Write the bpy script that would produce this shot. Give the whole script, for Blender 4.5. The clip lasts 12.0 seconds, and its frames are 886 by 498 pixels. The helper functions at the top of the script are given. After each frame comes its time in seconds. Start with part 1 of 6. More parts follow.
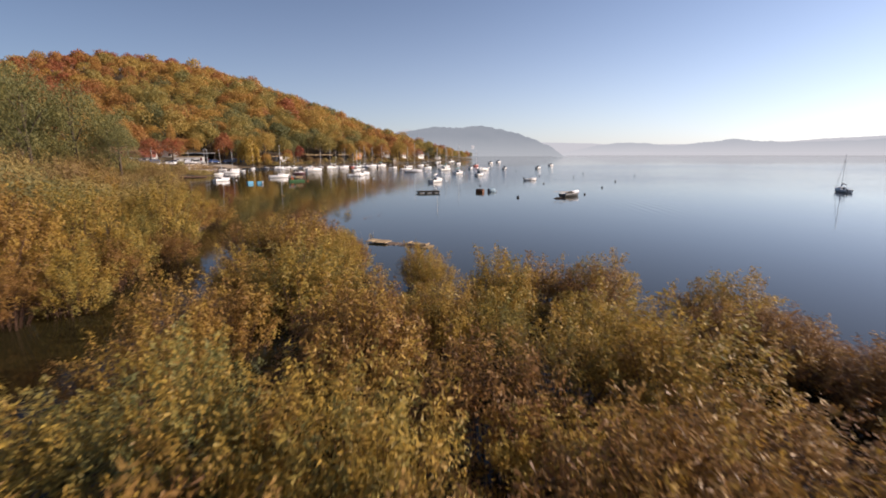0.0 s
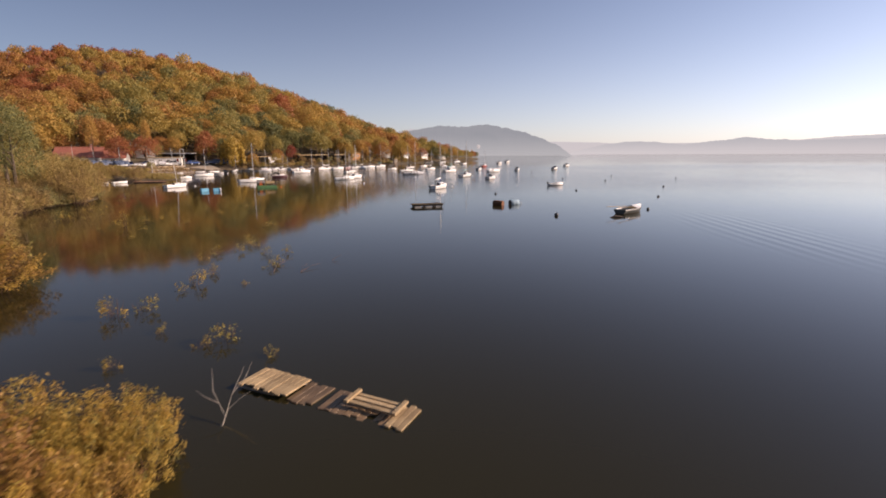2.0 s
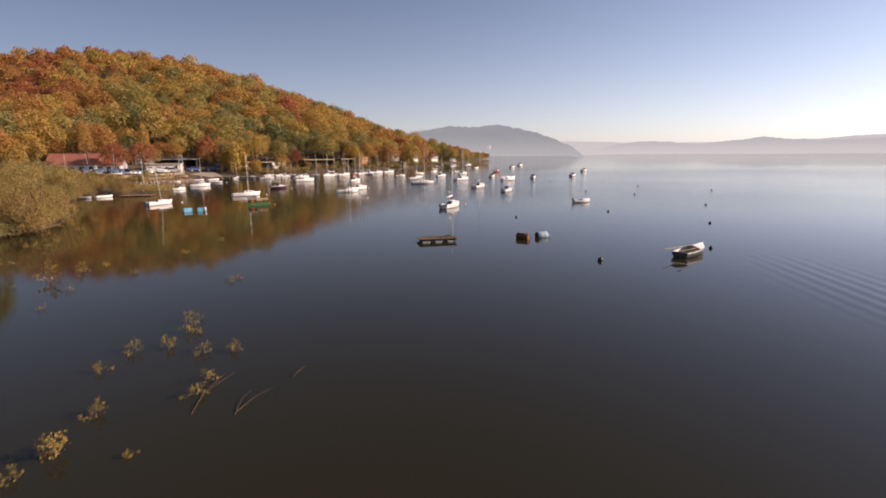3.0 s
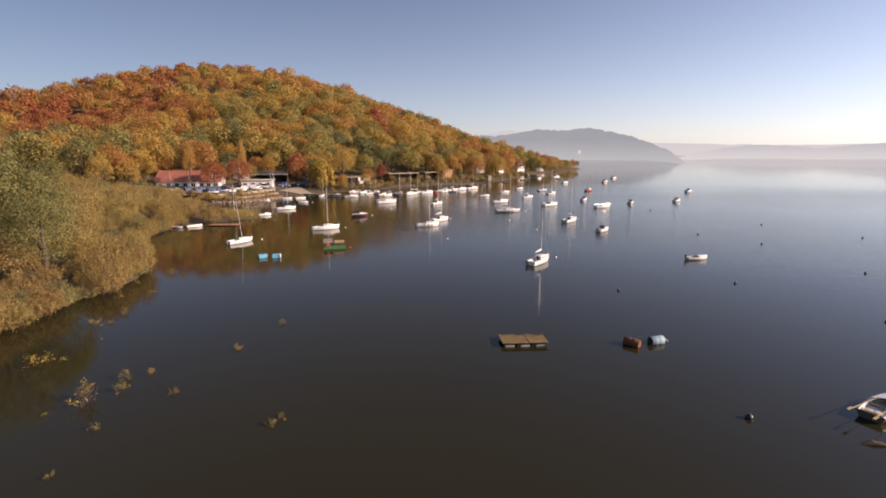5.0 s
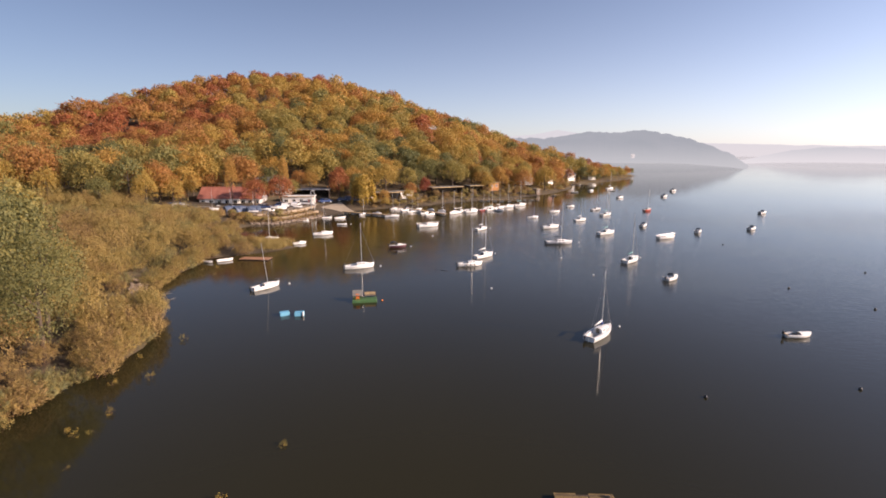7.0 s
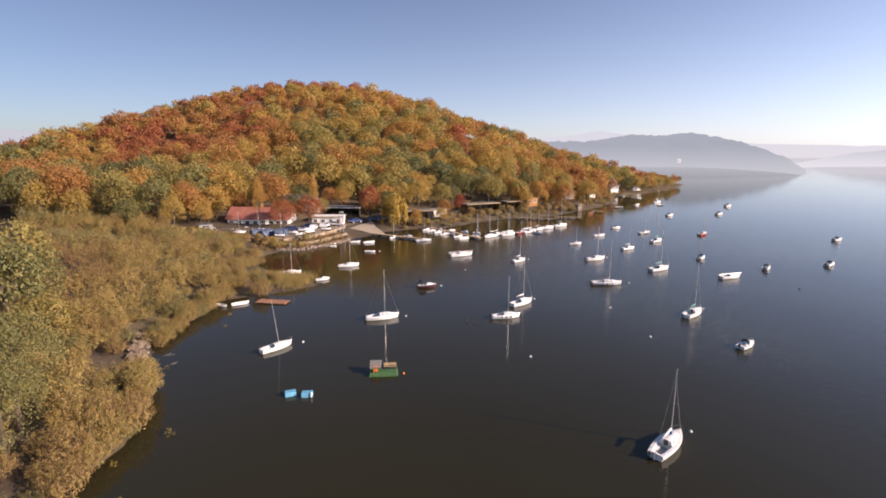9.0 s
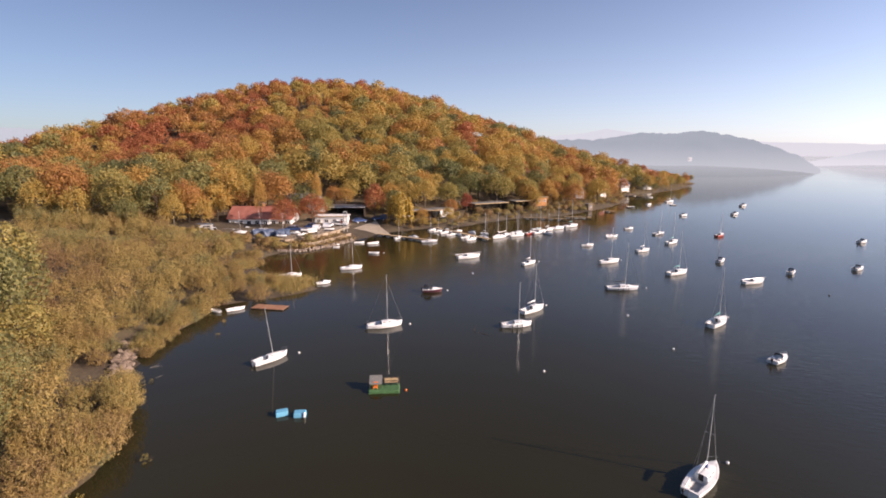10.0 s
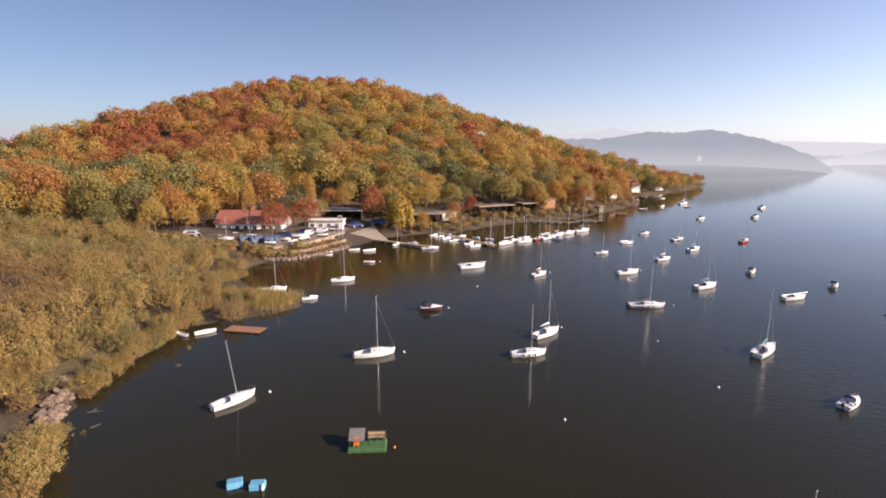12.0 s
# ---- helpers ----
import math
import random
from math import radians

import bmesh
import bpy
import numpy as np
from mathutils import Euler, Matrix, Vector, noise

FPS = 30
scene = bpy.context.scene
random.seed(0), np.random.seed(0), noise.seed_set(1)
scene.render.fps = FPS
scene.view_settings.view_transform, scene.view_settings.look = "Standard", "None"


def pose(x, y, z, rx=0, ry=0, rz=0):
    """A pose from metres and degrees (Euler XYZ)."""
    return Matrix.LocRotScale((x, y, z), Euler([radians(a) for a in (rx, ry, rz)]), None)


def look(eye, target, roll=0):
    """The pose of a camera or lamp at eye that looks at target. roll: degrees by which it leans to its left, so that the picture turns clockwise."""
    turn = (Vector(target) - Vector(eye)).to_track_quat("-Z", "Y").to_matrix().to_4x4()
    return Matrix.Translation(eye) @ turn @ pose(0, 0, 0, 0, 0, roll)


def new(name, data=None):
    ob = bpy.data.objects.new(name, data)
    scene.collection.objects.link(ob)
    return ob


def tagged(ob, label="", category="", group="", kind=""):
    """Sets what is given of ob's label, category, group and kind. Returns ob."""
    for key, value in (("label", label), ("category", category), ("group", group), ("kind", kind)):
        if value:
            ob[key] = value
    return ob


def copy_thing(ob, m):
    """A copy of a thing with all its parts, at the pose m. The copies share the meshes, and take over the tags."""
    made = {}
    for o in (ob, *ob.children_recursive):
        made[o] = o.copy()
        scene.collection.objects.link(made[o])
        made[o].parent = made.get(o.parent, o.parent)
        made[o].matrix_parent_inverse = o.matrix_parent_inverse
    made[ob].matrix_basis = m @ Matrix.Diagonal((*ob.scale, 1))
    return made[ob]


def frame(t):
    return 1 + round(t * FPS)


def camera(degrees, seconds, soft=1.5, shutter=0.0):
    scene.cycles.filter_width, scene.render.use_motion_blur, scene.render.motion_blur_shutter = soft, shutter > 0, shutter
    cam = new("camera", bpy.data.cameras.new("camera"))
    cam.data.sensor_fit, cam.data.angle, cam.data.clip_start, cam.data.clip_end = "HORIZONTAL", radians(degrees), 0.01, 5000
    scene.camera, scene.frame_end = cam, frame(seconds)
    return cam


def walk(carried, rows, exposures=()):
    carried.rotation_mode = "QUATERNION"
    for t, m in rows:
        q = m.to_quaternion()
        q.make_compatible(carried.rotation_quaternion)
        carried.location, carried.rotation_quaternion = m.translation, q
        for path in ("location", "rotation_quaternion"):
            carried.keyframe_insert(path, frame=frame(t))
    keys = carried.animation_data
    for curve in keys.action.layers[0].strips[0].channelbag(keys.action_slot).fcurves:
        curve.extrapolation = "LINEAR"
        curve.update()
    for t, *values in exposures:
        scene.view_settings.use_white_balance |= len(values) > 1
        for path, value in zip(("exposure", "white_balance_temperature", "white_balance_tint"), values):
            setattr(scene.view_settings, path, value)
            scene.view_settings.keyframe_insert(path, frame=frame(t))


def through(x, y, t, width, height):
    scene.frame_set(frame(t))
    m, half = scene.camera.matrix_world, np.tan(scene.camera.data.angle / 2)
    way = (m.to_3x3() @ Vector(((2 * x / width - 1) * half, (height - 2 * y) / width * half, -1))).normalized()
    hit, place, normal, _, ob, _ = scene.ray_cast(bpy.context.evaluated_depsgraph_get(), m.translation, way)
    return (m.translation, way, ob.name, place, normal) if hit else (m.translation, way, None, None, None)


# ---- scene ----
cam = camera(85.2, 12.0, 1.75, 0.2)
PATH = [
    (0, (-0.618, 0.912, 5.176), (-0.412, 2.863, 4.787), -0.1),
    (0.5, (-0.046, 5.585, 5.035), (0.149, 7.537, 4.646), -0.2),
    (1, (0.449, 10.09, 5.012), (0.643, 12.043, 4.627), -0.3),
    (1.5, (0.936, 14.435, 5.075), (1.127, 16.388, 4.691), -0.2),
    (2, (1.347, 18.947, 5.063), (1.532, 20.9, 4.673), -0.3),
    (2.5, (1.692, 23.196, 5.596), (1.868, 25.15, 5.208), -0.3),
    (3, (1.896, 27.448, 6.951), (2.04, 29.404, 6.559), -0.4),
    (3.5, (2.161, 30.368, 8.247), (2.207, 32.33, 7.86), -0.2),
    (3.7, (2.114, 31.088, 8.611), (2.119, 33.052, 8.233), 0.0),
    (5.3, (1.909, 35.883, 13.047), (1.698, 37.833, 12.655), -0.1),
    (5.5, (1.901, 36.61, 13.398), (1.687, 38.56, 13.01), -0.1),
    (6, (1.678, 38.741, 14.771), (1.44, 40.689, 14.384), -0.0),
    (6.5, (1.409, 41.144, 16.154), (1.058, 43.074, 15.767), 0.1),
    (7, (1.205, 43.606, 17.411), (0.826, 45.53, 17.017), 0.1),
    (7.2, (1.132, 44.632, 17.714), (0.74, 46.554, 17.325), 0.1),
    (8.8, (-0.069, 51.863, 22.321), (-0.58, 53.756, 21.927), -0.0),
    (9, (-0.268, 52.731, 22.498), (-0.791, 54.621, 22.105), 0.0),
    (9.5, (-0.697, 54.589, 22.537), (-1.241, 56.472, 22.139), 0.1),
    (10, (-1.336, 56.777, 22.358), (-1.886, 58.658, 21.959), 0.0),
    (10.5, (-1.913, 59.106, 22.219), (-2.468, 60.985, 21.82), -0.1),
    (11, (-2.458, 61.421, 22.158), (-3.015, 63.3, 21.76), -0.1),
    (11.5, (-2.998, 63.743, 22.125), (-3.559, 65.621, 21.728), -0.1),
    (12, (-3.424, 65.738, 22.319), (-3.99, 67.614, 21.919), -0.1),
]
walk(cam, [(t, look(eye, target, roll)) for t, eye, target, roll in PATH], [(0, 0.33, 6700, 21), (2, 0.28, 7250, 27), (3.5, 0.28, 7300, 27), (5.5, 0.51, 7250, 26), (9, 0.64, 6750, 26), (12, 0.66, 6700, 26)])

# ---- world, sun and sky ----
SUN_EL, SUN_AZ = radians(23), radians(93)      # azimuth clockwise from +y
world = bpy.data.worlds.new("world")
scene.world = world
world.use_nodes = True
wn = world.node_tree.nodes
sky = wn.new("ShaderNodeTexSky")
sky.sky_type, sky.sun_disc = "NISHITA", False
sky.sun_elevation, sky.sun_rotation = SUN_EL, SUN_AZ
sky.air_density, sky.dust_density, sky.ozone_density, sky.altitude = 1.0, 0.8, 3.0, 300
wl = world.node_tree.links
# morning haze: a white veil that thickens evenly towards the whole horizon, brighter round the sun's side
tc, sep, low, power = wn.new("ShaderNodeTexCoord"), wn.new("ShaderNodeSeparateXYZ"), wn.new("ShaderNodeMapRange"), wn.new("ShaderNodeMath")
wl.new(tc.outputs["Generated"], sep.inputs[0])
wl.new(sep.outputs["Z"], low.inputs["Value"])
low.inputs["To Min"].default_value, low.inputs["To Max"].default_value = 1.0, 0.0
power.operation, power.inputs[1].default_value = "POWER", 5.2
wl.new(low.outputs[0], power.inputs[0])
side, span, veil = wn.new("ShaderNodeVectorMath"), wn.new("ShaderNodeMapRange"), wn.new("ShaderNodeMath")
side.operation, side.inputs[1].default_value = "DOT_PRODUCT", (math.sin(SUN_AZ), math.cos(SUN_AZ), 0)
wl.new(tc.outputs["Generated"], side.inputs[0])
wl.new(side.outputs["Value"], span.inputs["Value"])
span.inputs["From Min"].default_value, span.inputs["From Max"].default_value = -1.0, 1.0
span.inputs["To Min"].default_value, span.inputs["To Max"].default_value = 0.10, 1.0
veil.operation = "MULTIPLY"
wl.new(power.outputs[0], veil.inputs[0])
wl.new(span.outputs[0], veil.inputs[1])
# cooler air low down, and a sky that dims away from the sun
cool, dim = wn.new("ShaderNodeMix"), wn.new("ShaderNodeMapRange")
cool.data_type, cool.blend_type = "RGBA", "MULTIPLY"
wl.new(power.outputs[0], cool.inputs["Factor"])
wl.new(sky.outputs[0], cool.inputs["A"])
cool.inputs["B"].default_value = (0.80, 0.93, 1.12, 1)
wl.new(cool.outputs["Result"], wn["Background"].inputs[0])
wl.new(side.outputs["Value"], dim.inputs["Value"])
dim.inputs["From Min"].default_value, dim.inputs["From Max"].default_value = -1.0, 1.0
dim.inputs["To Min"].default_value, dim.inputs["To Max"].default_value = 0.054, 0.112
wl.new(dim.outputs[0], wn["Background"].inputs[1])
gain = wn.new("ShaderNodeMath")
gain.operation, gain.inputs[1].default_value = "MULTIPLY", 0.43
wl.new(veil.outputs[0], gain.inputs[0])
haze, both = wn.new("ShaderNodeBackground"), wn.new("ShaderNodeAddShader")
haze.inputs[0].default_value = (0.97, 0.97, 1.0, 1)
wl.new(gain.outputs[0], haze.inputs[1])
wl.new(wn["Background"].outputs[0], both.inputs[0])
wl.new(haze.outputs[0], both.inputs[1])
wl.new(both.outputs[0], wn["World Output"].inputs[0])
sun = new("sun", bpy.data.lights.new("sun", "SUN"))
sun.data.energy, sun.data.angle, sun.data.color = 5.0, radians(0.6), (1.0, 0.87, 0.71)
sun.matrix_world = look((300 * math.sin(SUN_AZ), 300 * math.cos(SUN_AZ), 300 * math.tan(SUN_EL)), (0, 0, 0))


# ---- materials ----
def shader(name, rough=0.6, metal=0.0, spec=0.5):
    m = bpy.data.materials.new(name)
    m.use_nodes = True
    n, l = m.node_tree.nodes, m.node_tree.links
    b = n["Principled BSDF"]
    b.inputs["Roughness"].default_value, b.inputs["Metallic"].default_value = rough, metal
    b.inputs["Specular IOR Level"].default_value = spec
    return m, n, l, b


def ramp(n, stops):
    r = n.new("ShaderNodeValToRGB")
    while len(r.color_ramp.elements) < len(stops):
        r.color_ramp.elements.new(0.5)
    for e, (p, c) in zip(r.color_ramp.elements, stops):
        e.position, e.color = p, (*c, 1)
    return r


def noise_tex(n, l, scale, detail=4, rough=0.55, space="Object"):
    tc, t = n.new("ShaderNodeTexCoord"), n.new("ShaderNodeTexNoise")
    t.inputs["Scale"].default_value, t.inputs["Detail"].default_value, t.inputs["Roughness"].default_value = scale, detail, rough
    l.new(tc.outputs[space], t.inputs["Vector"])
    return t


def surface(name, dark, light, scale=3.0, rough=0.6, metal=0.0, bump=0.15, fine=25.0, spec=0.5, vary=0.0):
    """A weathered surface: colour between dark and light at a coarse and a fine scale, with relief."""
    m, n, l, b = shader(name, rough, metal, spec)
    t, u = noise_tex(n, l, scale), noise_tex(n, l, fine, 6, 0.65)
    mix = n.new("ShaderNodeMath")
    mix.operation = "MULTIPLY_ADD"
    mix.inputs[1].default_value = 0.45
    l.new(u.outputs["Fac"], mix.inputs[0])
    half = n.new("ShaderNodeMath")
    half.operation = "MULTIPLY"
    half.inputs[1].default_value = 0.55
    l.new(t.outputs["Fac"], half.inputs[0])
    l.new(half.outputs[0], mix.inputs[2])
    r = ramp(n, [(0.32, dark), (0.68, light)])
    l.new(mix.outputs[0], r.inputs[0])
    col = r.outputs[0]
    if vary:
        info, hsv, mr = n.new("ShaderNodeObjectInfo"), n.new("ShaderNodeHueSaturation"), n.new("ShaderNodeMapRange")
        mr.inputs["To Min"].default_value, mr.inputs["To Max"].default_value = 1 - vary, 1 + vary
        l.new(info.outputs["Random"], mr.inputs["Value"])
        l.new(mr.outputs[0], hsv.inputs["Value"])
        l.new(col, hsv.inputs["Color"])
        col = hsv.outputs[0]
    l.new(col, b.inputs["Base Color"])
    if bump:
        bp = n.new("ShaderNodeBump")
        bp.inputs["Strength"].default_value, bp.inputs["Distance"].default_value = bump, 0.02
        l.new(u.outputs["Fac"], bp.inputs["Height"])
        l.new(bp.outputs[0], b.inputs["Normal"])
    return m


AUTUMN = [(0.0, (0.26, 0.060, 0.045)), (0.14, (0.40, 0.125, 0.060)), (0.28, (0.39, 0.185, 0.070)), (0.43, (0.47, 0.25, 0.074)), (0.58, (0.50, 0.33, 0.085)),
          (0.75, (0.38, 0.30, 0.092)), (0.9, (0.24, 0.225, 0.082)), (1.0, (0.15, 0.16, 0.07))]
# Willow tones greyed for distance: the haze is mixed into these colours.
HAZED_WILLOW = [(0.0, (0.24, 0.145, 0.068)), (0.3, (0.33, 0.222, 0.085)), (0.55, (0.41, 0.295, 0.095)), (0.8, (0.29, 0.245, 0.092)), (1.0, (0.17, 0.175, 0.085))]
WILLOW = [(0.0, (0.22, 0.110, 0.040)), (0.3, (0.34, 0.20, 0.054)), (0.55, (0.45, 0.295, 0.058)), (0.8, (0.30, 0.24, 0.064)), (1.0, (0.17, 0.17, 0.06))]


def leaf_material(name, stops, spread=0.22, through=0.3, gloss=0.55):
    """Foliage whose tone comes from the plant and whose lightness varies leaf by leaf."""
    m, n, l, b = shader(name, gloss, 0, 0.3)
    at, geo = n.new("ShaderNodeAttribute"), n.new("ShaderNodeNewGeometry")
    at.attribute_name = "tone"
    j = n.new("ShaderNodeMath")
    j.operation, j.inputs[1].default_value = "MULTIPLY_ADD", 0.10
    l.new(geo.outputs["Random Per Island"], j.inputs[0])
    sub = n.new("ShaderNodeMath")
    sub.operation, sub.inputs[1].default_value = "SUBTRACT", 0.05
    l.new(at.outputs["Fac"], sub.inputs[0])
    l.new(sub.outputs[0], j.inputs[2])
    r = ramp(n, stops)
    l.new(j.outputs[0], r.inputs[0])
    hsv, mr = n.new("ShaderNodeHueSaturation"), n.new("ShaderNodeMapRange")
    mr.inputs["To Min"].default_value, mr.inputs["To Max"].default_value = 1 - spread, 1 + spread
    wn2 = n.new("ShaderNodeTexWhiteNoise")
    wn2.noise_dimensions = "1D"
    l.new(geo.outputs["Random Per Island"], wn2.inputs["W"])
    l.new(wn2.outputs["Value"], mr.inputs["Value"])
    l.new(mr.outputs[0], hsv.inputs["Value"])
    l.new(r.outputs[0], hsv.inputs["Color"])
    l.new(hsv.outputs[0], b.inputs["Base Color"])
    tr, mx = n.new("ShaderNodeBsdfTranslucent"), n.new("ShaderNodeMixShader")
    l.new(hsv.outputs[0], tr.inputs["Color"])
    mx.inputs[0].default_value = through
    l.new(b.outputs[0], mx.inputs[1])
    l.new(tr.outputs[0], mx.inputs[2])
    l.new(mx.outputs[0], n["Material Output"].inputs["Surface"])
    return m


LEAF = leaf_material("autumn_leaves", AUTUMN, 0.11, 0.45)
WLEAF = leaf_material("willow_leaves", WILLOW, 0.32, 0.35, 0.5)
# Farther foliage, with haze painted into its palette.
HAZED_LEAF = leaf_material("hazed_leaves", HAZED_WILLOW, 0.22, 0.35, 0.6)
BARK = surface("bark", (0.05, 0.035, 0.025), (0.14, 0.10, 0.07), 2, 0.9, 0, 0.6, 18)
TWIG = surface("twig_bark", (0.06, 0.03, 0.02), (0.13, 0.07, 0.04), 4, 0.8, 0, 0.2, 40)
DEADWOOD = surface("bleached_wood", (0.20, 0.17, 0.14), (0.42, 0.37, 0.31), 4, 0.85, 0, 0.3, 40)
GEL = surface("white_gelcoat", (0.70, 0.69, 0.66), (0.84, 0.83, 0.80), 1.5, 0.28, 0, 0.02, 30)
DECK = surface("deck_paint", (0.60, 0.60, 0.58), (0.76, 0.75, 0.72), 2, 0.6, 0, 0.1, 40)
GREYHULL = surface("grey_gelcoat", (0.42, 0.43, 0.45), (0.55, 0.56, 0.57), 1.5, 0.3, 0, 0.02, 30)
COCKPIT = surface("cockpit_floor", (0.28, 0.27, 0.25), (0.42, 0.40, 0.37), 3, 0.7, 0, 0.1, 40)
ANTIFOUL = surface("antifouling", (0.05, 0.045, 0.04), (0.11, 0.09, 0.075), 3, 0.8, 0, 0.2, 30)
DARKHULL = surface("dark_hull_paint", (0.05, 0.06, 0.06), (0.11, 0.11, 0.10), 2, 0.45, 0, 0.1, 30)
MAROON = surface("maroon_hull_paint", (0.05, 0.018, 0.024), (0.10, 0.035, 0.045), 2, 0.35, 0, 0.05, 30)
REDHULL = surface("red_hull_paint", (0.30, 0.05, 0.035), (0.45, 0.09, 0.06), 2, 0.4, 0, 0.05, 30)
GLASS = surface("tinted_acrylic", (0.012, 0.014, 0.016), (0.03, 0.032, 0.035), 2, 0.08, 0, 0.0, 20)
ALU = surface("anodised_mast", (0.55, 0.55, 0.54), (0.72, 0.72, 0.70), 3, 0.35, 0.6, 0.03, 30)
WIRE = surface("steel_wire", (0.22, 0.22, 0.22), (0.36, 0.36, 0.36), 3, 0.4, 0.8, 0, 30)
BLACKP = surface("black_plastic", (0.015, 0.015, 0.016), (0.04, 0.04, 0.042), 3, 0.45, 0, 0.05, 30)
BLUEC = surface("blue_canvas", (0.02, 0.045, 0.16), (0.05, 0.10, 0.30), 3, 0.8, 0, 0.3, 30)
TEALC = surface("teal_canvas", (0.06, 0.20, 0.20), (0.12, 0.33, 0.32), 3, 0.8, 0, 0.3, 30)
WHITEC = surface("white_canvas", (0.62, 0.60, 0.57), (0.80, 0.78, 0.74), 3, 0.8, 0, 0.3, 30)
PLANK = surface("weathered_planks", (0.24, 0.16, 0.08), (0.50, 0.37, 0.21), 2, 0.85, 0, 0.5, 22, 0.4, 0.25)
WETPLANK = surface("wet_planks", (0.11, 0.07, 0.038), (0.27, 0.18, 0.10), 2, 0.5, 0, 0.5, 22, 0.5, 0.3)
REDPLANK = surface("red_stained_planks", (0.24, 0.115, 0.06), (0.38, 0.20, 0.115), 2, 0.8, 0, 0.4, 22, 0.4, 0.15)
BROWNTIN = surface("ochre_corrugated_sheet", (0.13, 0.082, 0.026), (0.30, 0.20, 0.072), 1.6, 0.75, 0, 0.4, 18)
RUST = surface("rusty_steel", (0.09, 0.035, 0.018), (0.26, 0.11, 0.05), 5, 0.75, 0.2, 0.5, 30)
BLUEDRUM = surface("pale_blue_plastic", (0.17, 0.27, 0.34), (0.30, 0.41, 0.47), 3, 0.75, 0, 0.1, 30)
BLUEFLOAT = surface("sky_blue_paint", (0.09, 0.34, 0.50), (0.17, 0.46, 0.62), 3, 0.5, 0, 0.15, 30)
FOAM = surface("dirty_white_foam", (0.26, 0.25, 0.22), (0.50, 0.48, 0.44), 4, 0.85, 0, 0.4, 30)
GREENP = surface("green_paint", (0.035, 0.095, 0.035), (0.085, 0.20, 0.07), 4, 0.6, 0, 0.2, 30)
ORANGE = surface("orange_plastic", (0.60, 0.13, 0.02), (0.80, 0.24, 0.05), 4, 0.5, 0, 0.05, 30)
GREYFELT = surface("grey_roofing_felt", (0.11, 0.11, 0.10), (0.22, 0.21, 0.19), 3, 0.9, 0, 0.4, 30)
CONCRETE = surface("concrete", (0.30, 0.27, 0.23), (0.48, 0.44, 0.38), 0.6, 0.9, 0, 0.3, 12)
STONE = surface("rubble_stone", (0.17, 0.13, 0.10), (0.34, 0.27, 0.21), 1.5, 0.9, 0, 0.6, 10, 0.4, 0.2)
PLASTER = surface("white_plaster", (0.62, 0.60, 0.56), (0.80, 0.78, 0.74), 0.7, 0.9, 0, 0.15, 14)
REDROOF = surface("red_roof_tiles", (0.26, 0.085, 0.06), (0.42, 0.17, 0.12), 0.8, 0.8, 0, 0.4, 10, 0.4, 0.12)
GREYROOF = surface("slate_grey_roof", (0.09, 0.09, 0.095), (0.19, 0.19, 0.195), 0.8, 0.8, 0, 0.3, 10)
DARKWOOD = surface("dark_stained_timber", (0.035, 0.025, 0.018), (0.10, 0.07, 0.05), 1.5, 0.8, 0, 0.4, 16)
BLUETARP = surface("blue_tarpaulin", (0.035, 0.055, 0.10), (0.10, 0.13, 0.19), 1.5, 0.5, 0, 0.5, 8)
CARPAINT = surface("white_car_paint", (0.66, 0.66, 0.66), (0.80, 0.80, 0.79), 1, 0.2, 0, 0, 20)
BLUECAR = surface("blue_car_paint", (0.03, 0.06, 0.16), (0.05, 0.09, 0.22), 1, 0.2, 0, 0, 20)
WHITEBUOY = surface("white_buoy_plastic", (0.66, 0.65, 0.62), (0.82, 0.81, 0.78), 4, 0.4, 0, 0.05, 30)


def ground_material():
    m, n, l, b = shader("bank_soil_and_litter", 0.95)
    t, u = noise_tex(n, l, 0.08, 6, 0.6), noise_tex(n, l, 1.7, 8, 0.7)
    add = n.new("ShaderNodeMath")
    add.operation, add.inputs[1].default_value = "MULTIPLY_ADD", 0.6
    l.new(u.outputs["Fac"], add.inputs[0])
    l.new(t.outputs["Fac"], add.inputs[2])
    r = ramp(n, [(0.55, (0.026, 0.019, 0.012)), (0.75, (0.068, 0.048, 0.028)), (0.92, (0.125, 0.093, 0.05)), (1.0, (0.09, 0.084, 0.038))])
    l.new(add.outputs[0], r.inputs[0])
    l.new(r.outputs[0], b.inputs["Base Color"])
    bp = n.new("ShaderNodeBump")
    bp.inputs["Strength"].default_value, bp.inputs["Distance"].default_value = 0.6, 0.15
    l.new(u.outputs["Fac"], bp.inputs["Height"])
    l.new(bp.outputs[0], b.inputs["Normal"])
    return m


